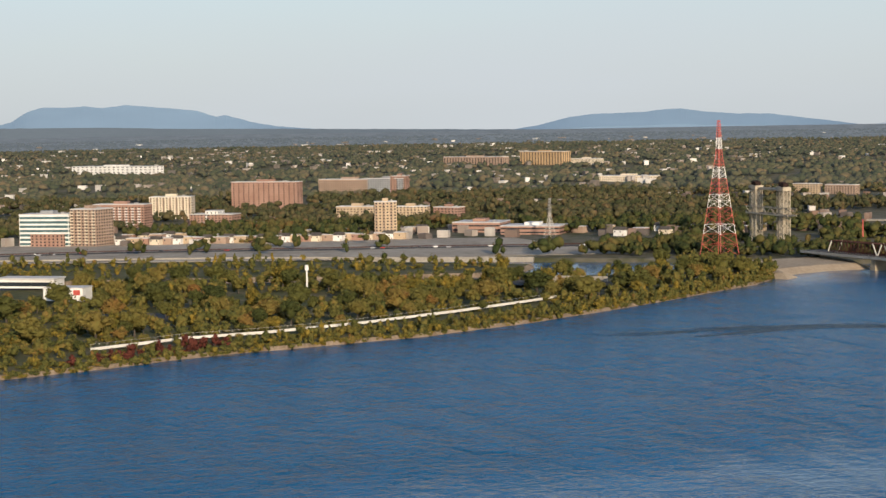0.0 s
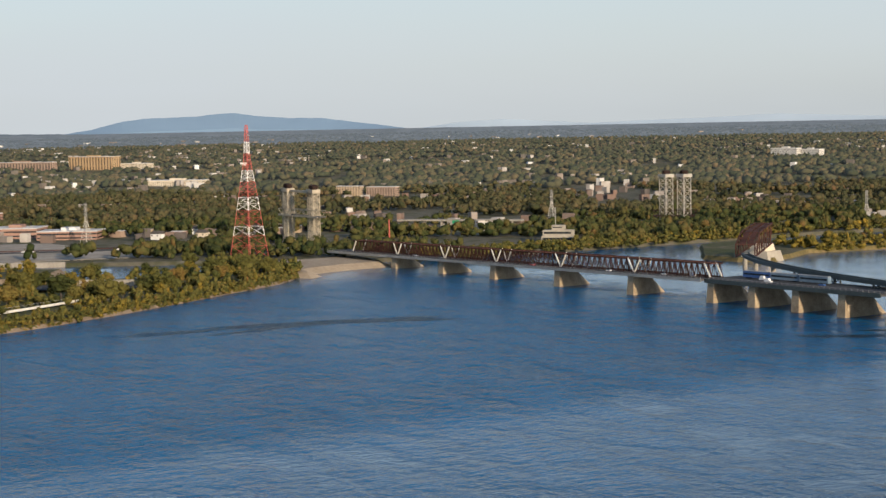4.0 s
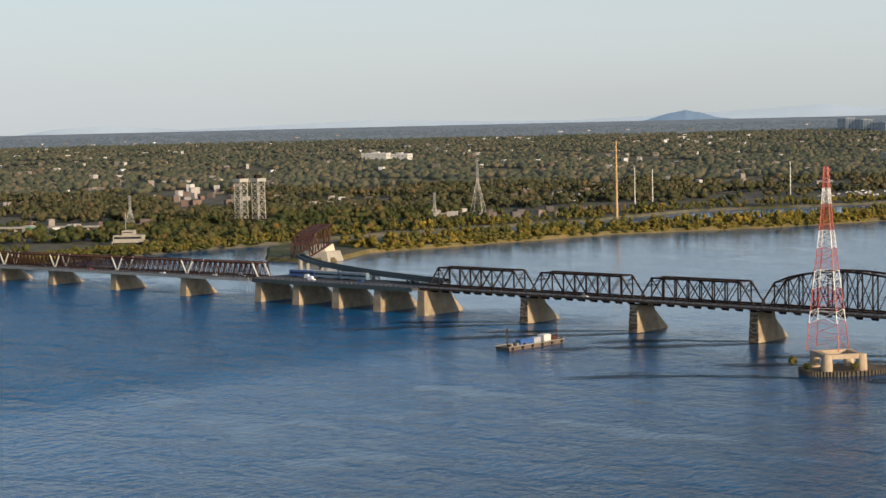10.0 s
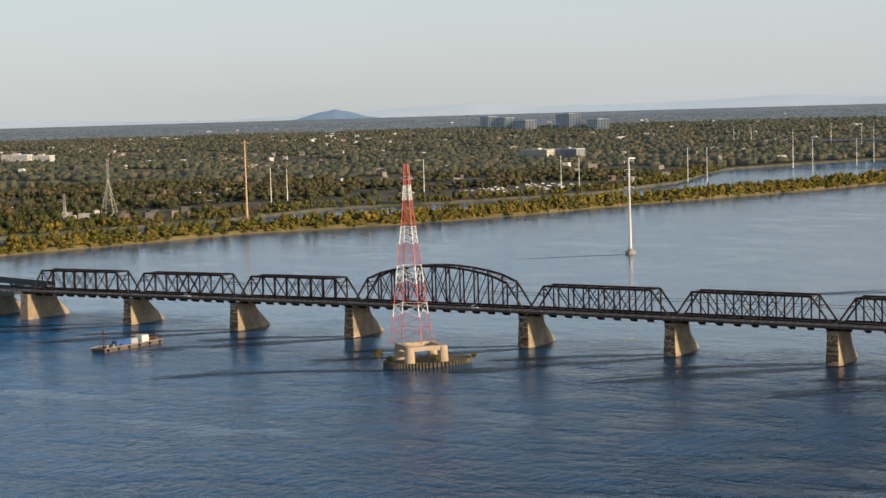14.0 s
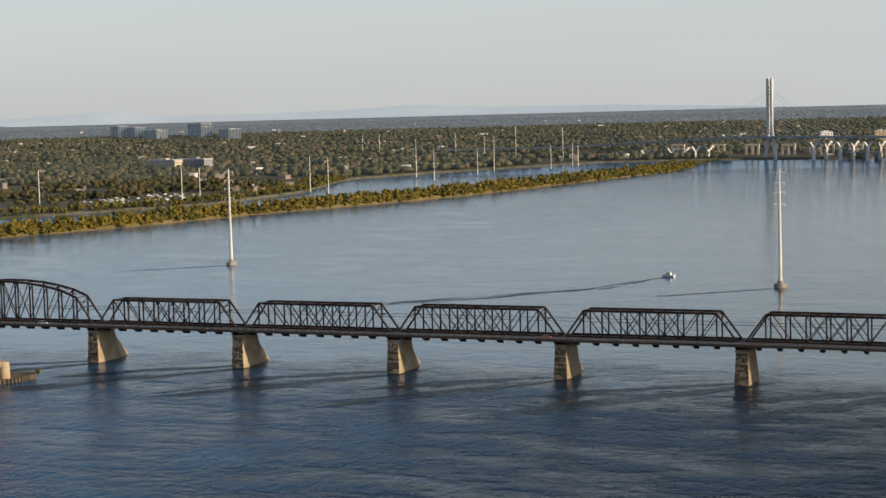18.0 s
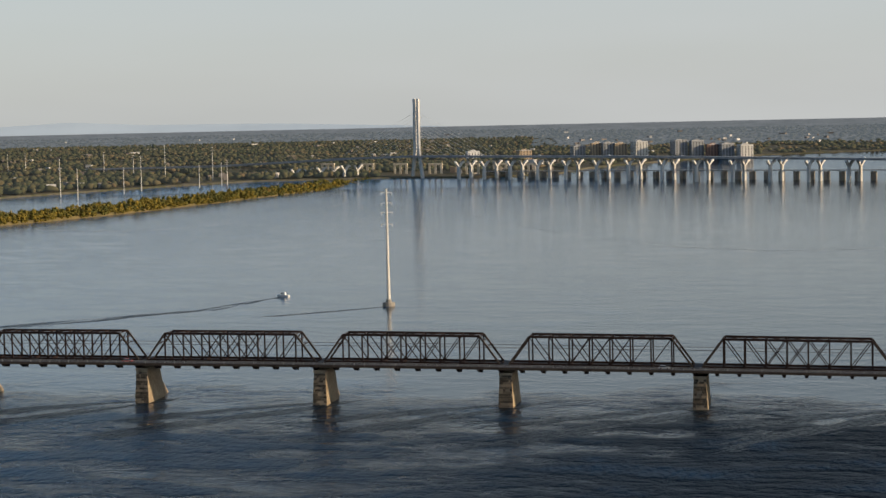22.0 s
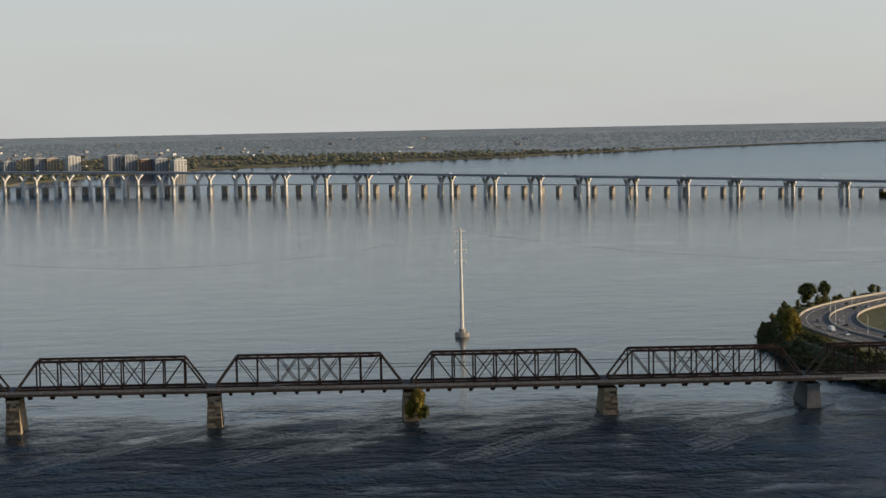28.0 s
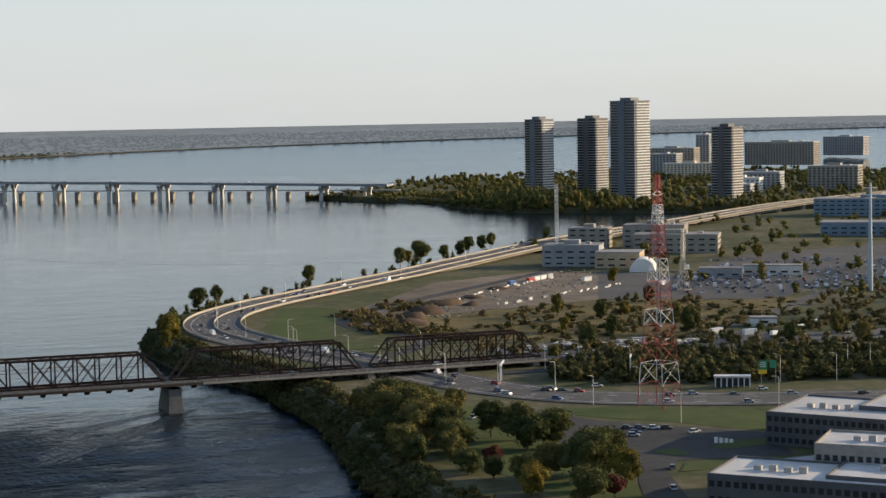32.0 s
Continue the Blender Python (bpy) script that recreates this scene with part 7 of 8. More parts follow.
bare2 = copy_thing(bare, pose(60, -98, 7.2, 0, 0, 160))
for x, y, h, kind in ((46, 165, 15, 1), (52, 195, 13, 0), (40, 150, 10, 1), (103, 332, 13, 0), (121, 357, 11, 0), (211, 452, 12, 0), (311, 540, 14, 0), (338, 566, 17, 0), (365, 585, 11, 0), (385, 600, 12, 0), (406, 634, 13, 0), (425, 650, 12, 0), (446, 679, 12, 0), (528, 742, 11, 0), (322, 552, 11, 1),
                      (216, 38, 12, 0), (266, 175, 13, 1), (280, 150, 11, 0), (291, 72, 14, 0), (257, 92, 10, 0), (382, 332, 11, 1), (240, 112, 9, 1), (310, 120, 10, 0), (300, 160, 9, 1), (345, 215, 10, 0), (420, 300, 10, 1), (330, -20, 13, 0), (310, 10, 11, 0), (350, 30, 12, 0), (470, 420, 11, 0), (560, 440, 12, 1), (210, -5, 8, 0), (185, 10, 9, 0), (240, -10, 8, 0), (275, -25, 9, 0)):
    tree(x, y, 5.2, h * 1.25, NEAR_GOLD[int(x) % 2] if kind else NEAR_GREEN[int(x) % 5], "small tree beside the motorway" if not kind else "yellowing tree beside the motorway", "trees by the motorway", 0.66 + 0.03 * (int(y) % 7), int(x))
BRUSH_LEAF = material("brown_brush_leaves", [(0.070, 0.066, 0.030), (0.125, 0.106, 0.045), (0.185, 0.142, 0.060), (0.215, 0.140, 0.066)], None, 0.3, 0.9, vary="island", leaf=True, bump=1.0, bump_scale=0.8)
SCRUB_LEAF = material("dark_scrub_leaves", [(0.038, 0.050, 0.020), (0.064, 0.070, 0.026), (0.100, 0.092, 0.034), (0.14, 0.104, 0.042)], None, 0.3, 0.9, vary="island", leaf=True, bump=1.0, bump_scale=0.8)
scrub = []
for _ in range(1700):
    u = R.random()
    y = -300 + 560 * u
    x = float(np.interp(y, [-300, -187, -131, -86, -26, 40, 120, 200, 262], [38, 38, 49, 59, 64, 66, 53, 52, 70])) 
    o_ = R.uniform(-13, 4)
    scrub.append((x + o_, y, 0.5 + 0.45 * max(0.0, o_ + 11), R.uniform(2, 5.5), R.uniform(1.8, 3.6)))
shore_line = [(62, 250), (84, 296), (126, 347), (195, 407), (275, 477), (379, 580), (472, 655), (560, 715), (660, 790), (800, 880)]
for (x0, y0), (x1, y1) in zip(shore_line, shore_line[1:]):
    for _ in range(26):
        u = R.random()
        scrub.append((x0 + (x1 - x0) * u + R.uniform(-4, 3), y0 + (y1 - y0) * u + R.uniform(-3, 4), 5.0, R.choice((2, 3, 4, 4, 6, 9)), R.uniform(1.8, 3.4)))
for _ in range(120):
    scrub.append((R.uniform(190, 420), R.uniform(-20, 30) + R.random() * 130, 7.8, R.uniform(2, 5), R.uniform(2, 4)))
grove("bank_scrub", scrub, 4, 120, 0.45, SCRUB_LEAF, "dark scrub on the steep river bank")
brush = []
for _ in range(1500):
    x, y = R.uniform(170, 520), R.uniform(-40, 240)
    band = (y - 30) + (x - 200) * 0.42
    if (abs(band) < 36 or (abs(band - 95) < 46 and R.random() < 0.3)) and y < 235 and not (90 < x < 300 and y < -20):
        brush.append((x, y, 7.8, R.choice((1.2, 2, 2.5, 3, 4, 6.5)), R.uniform(1.4, 3.6)))
for _ in range(260):
    u = R.random()
    x, y = ((166, 128), (150, 172), (158, 222), (196, 262))[int(u * 3.99)]
    brush.append((x + R.uniform(-2, 26), y + R.uniform(-26, 26), 7.8, R.choice((1, 1.5, 2, 3, 4)), R.uniform(1.4, 3.4)))
EMBANKMENT = [(178, -2), (192, 5), (234, 12), (263, -9), (330, -20), (430, -70), (330, -118), (250, -92), (212, -80), (180, -62), (160, -40)]
DRY_FIELD = [(235, 80), (225, 212), (283, 230), (336, 233), (392, 197), (440, 186), (395, 141), (347, 106), (296, 68)]
FAR_BRUSH = [(366, 108), (456, 192), (575, 288), (640, 200), (490, 60), (400, 55)]
hollow = []
while len(hollow) < 900:
    x, y = R.uniform(150, 430), R.uniform(-120, 14)
    if inside(x, y, EMBANKMENT) and math.hypot(x - 216, y + 92) > 14:
        hollow.append((x, y, 7.8, R.uniform(2.5, 8), R.uniform(2, 4)))
for poly, n_, tall in ((DRY_FIELD, 700, (0.7, 1, 1.5, 2, 3, 4.5)), (FAR_BRUSH, 700, (1.5, 2, 3, 4, 5.5))):
    for _ in range(n_):
        x, y = R.uniform(225, 640), R.uniform(50, 290)
        if inside(x, y, poly):
            brush.append((x, y, 7.8, R.choice(tall), R.uniform(1.6, 3.4)))
grove("embankment_woods", hollow, 4, 90, 0.5, SCRUB_LEAF, "dark woods and scrub on the railway embankment")
grove("field_brush", brush, 4, 70, 0.5, BRUSH_LEAF, "brown and olive brush beside the railway")
isle = []
for _ in range(1500):
    x, y = R.uniform(640, 1700), R.uniform(1080, 2250)
    if inside(x, y, ISLAND):
        isle.append((x, y, 5.5, R.uniform(8, 15), R.uniform(4, 7)))
for _ in range(1500):
    x, y = R.uniform(1000, 2700), R.uniform(1300, 3150)
    if inside(x, y, ISLAND):
        isle.append((x, y, 5.5, R.uniform(8, 14), R.uniform(5, 8)))
for p in zip(ISLAND[:9], ISLAND[1:10]):
    for k in range(60):
        u = k / 60
        isle.append((p[0][0] + (p[1][0] - p[0][0]) * u + R.uniform(-9, 14), p[0][1] + (p[1][1] - p[0][1]) * u + R.uniform(-4, 18), 1.0, R.uniform(7, 18), R.uniform(4, 6.5)))
for _ in range(560):
    y = R.uniform(1225, 1690)
    isle.append((float(np.interp(y, [1225, 1400, 1560, 1680], [752, 742, 756, 712])) + R.uniform(-10, 110), y, 4.0, R.uniform(12, 24), R.uniform(4, 7)))
isle = [(x, y, z, h * (0.42 if y > 1480 and x < 830 else 1.0), w * (0.7 if y > 1480 and x < 830 else 1.0)) for x, y, z, h, w in isle]
grove("island_trees", isle, 4, 40, 0.8, FOLIAGE_LEAF, "dense trees along the island's shore")
cityw = []
for _ in range(700):
    x, y = R.uniform(430, 1900), R.uniform(-150, 850)
    if inside(x, y, CITY):
        cityw.append((x, y, 7.8, R.uniform(6, 12), R.uniform(3, 5.5)))
grove("city_trees", cityw, 4, 40, 0.7, FOLIAGE_LEAF, "scattered trees of the industrial quarter")


# ---- towers on the island ----
SLATE = material("blue_grey_cladding", (0.085, 0.098, 0.115), (0.16, 0.178, 0.20), 0.3, 0.6)
POLE_BLUE = material("pale_blue_steel", (0.34, 0.40, 0.44), (0.50, 0.56, 0.60), 0.5, 0.5)
def tower(L, Rt, depth, h, wall, label, turn=0.0, slab_mat=WHITE_WALL, floors=30, lit_side_mat=WHITE_WALL):
    mx, my = (L[0] + Rt[0]) / 2, (L[1] + Rt[1]) / 2
    w = math.hypot(Rt[0] - L[0], Rt[1] - L[1]) * 0.78
    depth = w * 0.82
    t = thing("residential_tower", label, "tower", (mx, my, 6), math.degrees(math.atan2(Rt[1] - L[1], Rt[0] - L[0])) - 22 + turn, "island towers")
    part("core", Shape().box(-w * 0.48, w * 0.48, 1.0, depth - 1.0, 0, h), wall, t)
    part("shaft", Shape().box(-w * 0.16, w * 0.10, -0.3, 1.0, 0, h + 1.5), wall, t)
    part("penthouse", Shape().box(-w * 0.22, w * 0.2, depth * 0.25, depth * 0.75, h, h + 5), wall, t)
    part("parapet", Shape().box(-w * 0.5, w * 0.5, 0.8, depth - 0.8, h, h + 1.3), wall, t)
    step = h / floors
    spans = ((-0.5, -0.34, slab_mat), (-0.31, -0.17, slab_mat), (0.12, 0.28, slab_mat), (0.31, 0.5, slab_mat))
    plates = [(Shape().box(w * a, w * b, -0.7, 1.0, 0, 1.0).mesh("balcony_plate", m), m) for a, b, m in spans]
    # Side balconies get a paler colour than the front, painting in the sun.
    side = Shape().box(w * 0.48, w * 0.53, depth * 0.10, depth * 0.92, 0, 1.25).mesh("side_balcony", lit_side_mat)
    strips = [Shape().box(w * a, w * b, 0.92, 1.0, 1.1, step - 0.1).mesh("window_strip", GLASS) for a, b in ((-0.47, -0.17), (0.11, 0.47))]
    for j in range(floors):
        for me, m in plates:
            part("balcony_plate", me, m, t).location = (0, 0, step * j)
        part("side_balcony", side, lit_side_mat, t).location = (0, 0, step * j)
        for me in strips:
            part("window_strip", me, GLASS, t).location = (0, 0, step * j)
    return t


tower((859, 1526), (888, 1497), 30, 104, SLATE, "grey residential tower with white balcony bands", slab_mat=CONCRETE)
tower((934, 1517), (965, 1486), 32, 104, DARK_WALL, "dark residential tower with grey balconies", slab_mat=GREY_WALL, lit_side_mat=PALE_CONCRETE)
tower((881, 1319), (918, 1283), 32, 126, SLATE, "tallest grey tower with white balcony bands", slab_mat=GREY_WALL, floors=36)
tower((991, 1251), (1020, 1223), 30, 91, DARK_WALL, "dark tower with balconies painted paler on the sunlit side", slab_mat=GREY_WALL, floors=27, lit_side_mat=PALE_CONCRETE)
for lx, ly, rx, ry, d, h, m, lab in ((1579, 2291, 1595, 2269, 26, 66, GREY_WALL, "grey apartment tower behind others"), (1440, 2235, 1498, 2159, 30, 44, CONCRETE, "pale apartment slab on the island"), (1782, 2446, 1864, 2321, 34, 46, CONCRETE, "long pale apartment slab on the island"),
                                     (2283, 2909, 2331, 2816, 34, 44, GREY_WALL, "grey apartment slab on the island"), (1374, 2100, 1405, 2060, 30, 37, GREY_WALL, "grey glass office block on the island"), (1227, 1380, 1274, 1330, 34, 34, CONCRETE, "pale office block with lit side"),
                                     (1189, 1494, 1229, 1453, 30, 24, GREY_WALL, "low grey block on the island"), (1110, 1420, 1150, 1380, 24, 20, WHITE_WALL, "low white block between towers"), (1040, 1330, 1080, 1290, 22, 16, GREY_WALL, "low grey block by the shore"), (1290, 1900, 1350, 1840, 26, 26, CREAM, "pale block on the island")):
    building((lx, ly), (rx, ry), d, h, m, lab, joined=True, base=6, floor=3.6, bay=6, glass=(3.4, 1.8))

INDUSTRY_ROOF = material("weathered_flat_roof", (0.20, 0.19, 0.185), (0.40, 0.385, 0.37), 0.12, 0.9)

# ---- industrial quarter ----
for lx, ly, rx, ry, d, h, m, lab in ((395, 468, 429, 444, 26, 15, GREY_WALL, "grey works building by the motorway"), (487, 614, 513, 594, 24, 16, CONCRETE, "pale office block by the motorway"), (420, 433, 446, 414, 26, 11, BEIGE, "beige hall with a flat roof"), (508, 540, 562, 501, 30, 14, CONCRETE, "long terraced pale concrete building"),
                                     (520, 580, 560, 550, 26, 19, CONCRETE, "upper terraces of the pale building"), (893, 865, 990, 780, 40, 17, BLUE_WALL, "long blue-grey metal warehouse by the motorway"), (734, 616, 810, 555, 34, 11, BLUE_WALL, "blue-grey shed with a red stripe"), (444, 327, 468, 311, 12, 6, GREY_WALL, "long low grey metal shed"),
                                     (479, 329, 512, 307, 12, 6, PALE_CONCRETE, "long low pale shed"), (330, 78, 342, 72, 8, 4, WHITE_WALL, "small white site hut")):
    building((lx, ly), (rx, ry), d, h, m, lab, base=8, floor=4.2, bay=7.5, glass=(4.5, 1.2), roof=INDUSTRY_ROOF, name="industrial_building", penthouse=h > 12)
dome = thing("fabric_dome", "white fabric storage dome in the yard", "dome", (433, 386, 8), -33)
ds = Shape()
arc = [(math.cos(a) * 9, math.sin(a) * 9.5) for a in np.linspace(0, math.pi, 11)]
ds.v = [(x, y, z) for y in (0, 22) for x, z in arc]
ds.f = [(i, i + 1, 12 + i, 11 + i) for i in range(10)] + [tuple(range(11))[::-1], tuple(range(11, 22))]
part("skin", ds, WHITE_WALL, dome)
wp = thing("lattice_mast", "white lattice mast among works buildings", "mast", (408, 470, 8))
part("lattice", lattice(lambda z: 0.9, 0, 60, list(np.linspace(0, 60, 10)), lambda z: "a", leg=0.20)["a"], WHITE_PAINT, wp)
bp_ = thing("power_pole", "tall pale blue steel power pole with wires", "power pole", (487, 195, 8))
part("shaft", Shape().tube((0, 0, 0), (0, 0, 66), 1.6, 0.7, 12), POLE_BLUE, bp_)
part("crossarms", Shape().beam((-5, 0, 63), (5, 0, 63), 0.5).beam((-4, 0, 57), (4, 0, 57), 0.5), PALE_STEEL, bp_)
steel_pylon(395, 262, 44, 4.5, "dark lattice power pylon in the yard")

# ---- dark brick offices with pale roofs in the foreground ----
off_b = thing("office_complex", "dark brick office complex with pale flat roofs", "building", (0, 0, 0))


def block(x0, y0, x1, y1, depth, z1, name, mat=DARK_WALL, roof=ROOF_WHITE, rows=2):
    """A block whose front runs from (x0, y0) to (x1, y1); depth to its left side, away from the river."""
    d = Vector((x1 - x0, y1 - y0)).normalized()
    w = math.hypot(x1 - x0, y1 - y0)
    t = thing(name, "dark brick office block with a pale flat roof and dark windows", "building", (x0, y0, 8), math.degrees(math.atan2(d.y, d.x)), "foreground offices")
    part("wall", Shape().box(0, w, 0, depth, 0, z1 - 8), mat, t)
    part("roof", Shape().box(0.5, w - 0.5, 0.5, depth - 0.5, z1 - 8, z1 - 7.8), roof, t)
    for a, b, c, e in ((0, w, 0, 0.5), (0, w, depth - 0.5, depth), (0, 0.5, 0.5, depth - 0.5), (w - 0.5, w, 0.5, depth - 0.5)):
        part("parapet", Shape().box(a, b, c, e, z1 - 8, z1 - 7.2), mat, t)
    gm = window_mesh(1.5, 1.7)
    for j in range(rows):
        z = (z1 - 8) * (j + 0.5) / rows + 0.2
        for i in range(int(w / 2.4)):
            part("window", gm, GLASS, t).location = (1.3 + 2.4 * i, 0, z)
        for i in range(int(depth / 2.4)):
            o = part("window", gm, GLASS, t)
            o.location, o.rotation_euler = (0, 1.3 + 2.4 * i, z), (0, 0, -math.pi / 2)
    for i in range(4):
        part("roof_unit", Shape().box(w * 0.2 + i * 4.4, w * 0.2 + i * 4.4 + 2.2, depth * 0.4, depth * 0.4 + 1.8, z1 - 7.8, z1 - 6.4 + 0.4 * (i % 2)), GALV, t)
    return t


off_b["label"] = "low dark link roof between office blocks"
part("link_roof", Shape().box(116, 150, -292, -262, 8, 15.5), GREY_WALL, off_b)
block(94, -280, 128, -318, 28, 17, "office_block")
block(120, -300, 160, -345, 34, 17.6, "office_block")
block(131, -278, 165, -312, 24, 22, "office_block", CONCRETE)
block(160, -206, 185, -240, 40, 18.5, "office_block", rows=3)
block(190, -216, 215, -250, 30, 19.5, "office_block")


# ---- cars ----
def car(paint, kind):
    t = thing("car", {"car": "parked or driving saloon car on asphalt", "van": "boxy white van on asphalt", "truck": "lorry with a box body"}[kind], "car" if kind != "truck" else "lorry", (0, 0, -50))
    L, W, H = {"car": (4.5, 1.8, 1.45), "van": (5.6, 2.1, 2.4), "truck": (11, 2.5, 3.8)}[kind]
    h0 = 0.75 if kind == "car" else 0.9
    part("body", Shape().loft([(-L / 2, -W / 2, 0.25), (L / 2, -W / 2, 0.25), (L / 2, W / 2, 0.25), (-L / 2, W / 2, 0.25)], [(-L / 2 + 0.1, -W / 2 + 0.05, h0), (L / 2 - 0.15, -W / 2 + 0.05, h0), (L / 2 - 0.15, W / 2 - 0.05, h0), (-L / 2 + 0.1, W / 2 - 0.05, h0)]), paint, t)
    c0, c1 = (-L * 0.42, L * 0.22) if kind == "car" else (-L * 0.49, L * 0.36)
    part("cabin", Shape().loft([(c0, -W / 2 + 0.08, h0), (c1, -W / 2 + 0.08, h0), (c1, W / 2 - 0.08, h0), (c0, W / 2 - 0.08, h0)], [(c0 + 0.35, -W / 2 + 0.2, H), (c1 - 0.5, -W / 2 + 0.2, H), (c1 - 0.5, W / 2 - 0.2, H), (c0 + 0.35, W / 2 - 0.2, H)]), GLASS if kind == "car" else paint, t)
    part("roof", Shape().box(c0 + 0.36, c1 - 0.52, -W / 2 + 0.2, W / 2 - 0.2, H, H + 0.04), paint, t)
    wheel = Shape().tube((0, -0.11, 0), (0, 0.11, 0), 0.33 if kind != "truck" else 0.5, None, 10).mesh("wheel", TYRE)
    for x in (-L * 0.3, L * 0.3):
        for y in (-W / 2 + 0.05, W / 2 - 0.05):
            part("wheel", wheel, TYRE, t).location = (x, y, 0.33 if kind != "truck" else 0.5)
    return t


def far_car(paint, kind):
    """A car far off: a body and a glazed cabin."""
    t = thing("car", "small far-off car on asphalt" if kind == "car" else "white far-off van on asphalt", "car", (0, 0, -50))
    L, W, H = (4.5, 1.8, 1.45) if kind == "car" else (5.8, 2.1, 2.5)
    part("body", Shape().box(-L / 2, L / 2, -W / 2, W / 2, 0.0, 0.8), paint, t)
    part("cabin", Shape().loft([(-L * 0.42, -W / 2, 0.8), (L * 0.25, -W / 2, 0.8), (L * 0.25, W / 2, 0.8), (-L * 0.42, W / 2, 0.8)], [(-L * 0.35, -W / 2 + 0.2, H), (L * 0.12, -W / 2 + 0.2, H), (L * 0.12, W / 2 - 0.2, H), (-L * 0.35, W / 2 - 0.2, H)]), GLASS if kind == "car" else paint, t)
    return t


far_cars = [far_car(m, "car") for m in CAR_PAINTS] + [far_car(CAR_PAINTS[0], "van"), far_car(CAR_PAINTS[0], "van")]
cars = [car(m, "car") for m in CAR_PAINTS] + [car(CAR_PAINTS[0], "van"), car(CAR_PAINTS[0], "truck")]
places = []
for k in range(64):                                    # motorway traffic
    i = R.randrange(int(0.04 * len(line)), int(0.95 * len(line)) - 1)
    off = R.choice((-10, -6.2, 6.4, 10))
    p = offset_line(line, zline, off)
    a = math.degrees(math.atan2(p[i + 1][1] - p[i][1], p[i + 1][0] - p[i][0]))
    places.append((*p[i], a, R.choice((0, 0, 1, 2, 5, 3, 4, 5, 1, 2, 6))))
for row in range(7):                                   # yard rows
    for i in range(17):
        if R.random() < 0.82:
            x, y = 388 + i * 8.6 + row * 9, 246 + row * 17 - i * 4.6 + R.uniform(-1, 1)
            places.append((x, y, 8.15, 62 + R.uniform(-8, 8), R.choice((0, 1, 2, 5, 2, 3, 4, 6))))
for x, y, a, c in ((108, -137, 20, 2), (116, -141, 20, 0), (133, -158, -35, 1), (137, -160, -35, 5), (141, -163, -35, 0), (145, -165, -35, 1), (131, -168, -30, 4), (128, -172, -30, 2), (150, -176, 10, 0), (172, -190, -25, 1), (176, -193, -25, 0), (97, -255, 70, 2), (112, -228, 60, 5), (94, -112, 30, 0), (150, -70, -30, 1), (205, -112, -28, 5), (222, -105, -28, 0), (226, -120, -28, 2), (168, -66, -32, 0), (300, -135, -25, 2), (320, 40, 20, 6), (345, 55, 20, 6), (355, 30, 10, 0), (372, 46, 0, 2), (365, 70, 30, 6)):
    places.append((x, y, 8.15 if y > -300 else 8.15, a, c))
for x, c in ((125, 0), (-330, 2), (-820, 0), (60, 1), (-560, 3), (-1010, 0), (-210, 5), (188, 0)):
    places.append((x, 2.0, deck_z(x) + 0.05, 2, c))
for x, y, c in ((-1310, 3, 6), (-1335, 1, 0), (-1240, 4, 7), (-1255, 14, 7), (-1200, 10, 4), (-1390, -2, 0), (-1420, 2, 2), (-1480, -1, 3), (-1545, 2, 0), (-1600, -2, 5), (-1640, 1, 0), (-1230, 22, 7)):
    places.append((x, y, deck_z(x) + 0.05, 1, c))
for k in range(26):                                    # cars on the shore highway and canal road
    u = R.random()
    y = -640 + 700 * u
    x = float(np.interp(y, [p[1] for p in rp], [p[0] for p in rp])) + R.choice((-4, 4))
    places.append((x, y, 3.6, 70, R.choice((0, 0, 1, 2, 3))))
for x, y, z, a, c in places:
    far_off = y > 215 or x < -1100
    o = copy_thing((far_cars if far_off else cars)[c], pose(x, y, z, 0, 0, a))
    o["group"] = "cars and lorries"
for n_, c in enumerate(far_cars):
    c.matrix_basis = pose(470 + 5 * n_, 350 + 6 * n_, 8.15, 0, 0, 60)
    c["group"] = "cars and lorries"
for n_, c in enumerate(cars):
    c.matrix_basis = pose(430 + 5 * n_, 330 + 7 * n_, 8.15, 0, 0, 60)
    c["group"] = "cars and lorries"
# the rest of the parked cars in the yards, too many and too small to count
parked = Shape()
lots = []
for row in range(15):
    for i in range(34):
        if noise.noise((row * 0.6, i * 0.35, 2)) > -0.15:
            x, y = 388 + i * 5.4 + row * 9, 262 + row * 13 - i * 3.1 + R.uniform(-1, 1)
            if inside(x, y, [(380, 265), (440, 372), (560, 345), (700, 290), (640, 180), (500, 205)]) or (x > 500 and y > 330 and R.random() < 0.5):
                lots.append((x, y, 8.15, R.choice((0.95, 1.05, 1.2, 1.5))))
for _ in range(70):
    lots.append((-1640 + R.uniform(-60, 60), 1360 + R.uniform(-60, 160), 3.1, 1.2))
for x, y, z, u in lots:
    t_ = radians(62 + R.uniform(-9, 9))
    ca, sn = math.cos(t_), math.sin(t_)
    for l0, l1, w0, z0, l2, l3, w1, z1 in ((-2.3, 2.3, 0.92, 0.15, -2.2, 2.15, 0.86, 0.8), (-1.8, 1.2, 0.84, 0.8, -1.4, 0.6, 0.66, 1.45)):
        lo = [(x + (ca * p - sn * q) * u, y + (sn * p + ca * q) * u, z + z0 * u) for p, q in ((l0, -w0), (l1, -w0), (l1, w0), (l0, w0))]
        hi = [(x + (ca * p - sn * q) * u, y + (sn * p + ca * q) * u, z + z1 * u) for p, q in ((l2, -w1), (l3, -w1), (l3, w1), (l2, w1))]
        parked.loft(lo, hi)
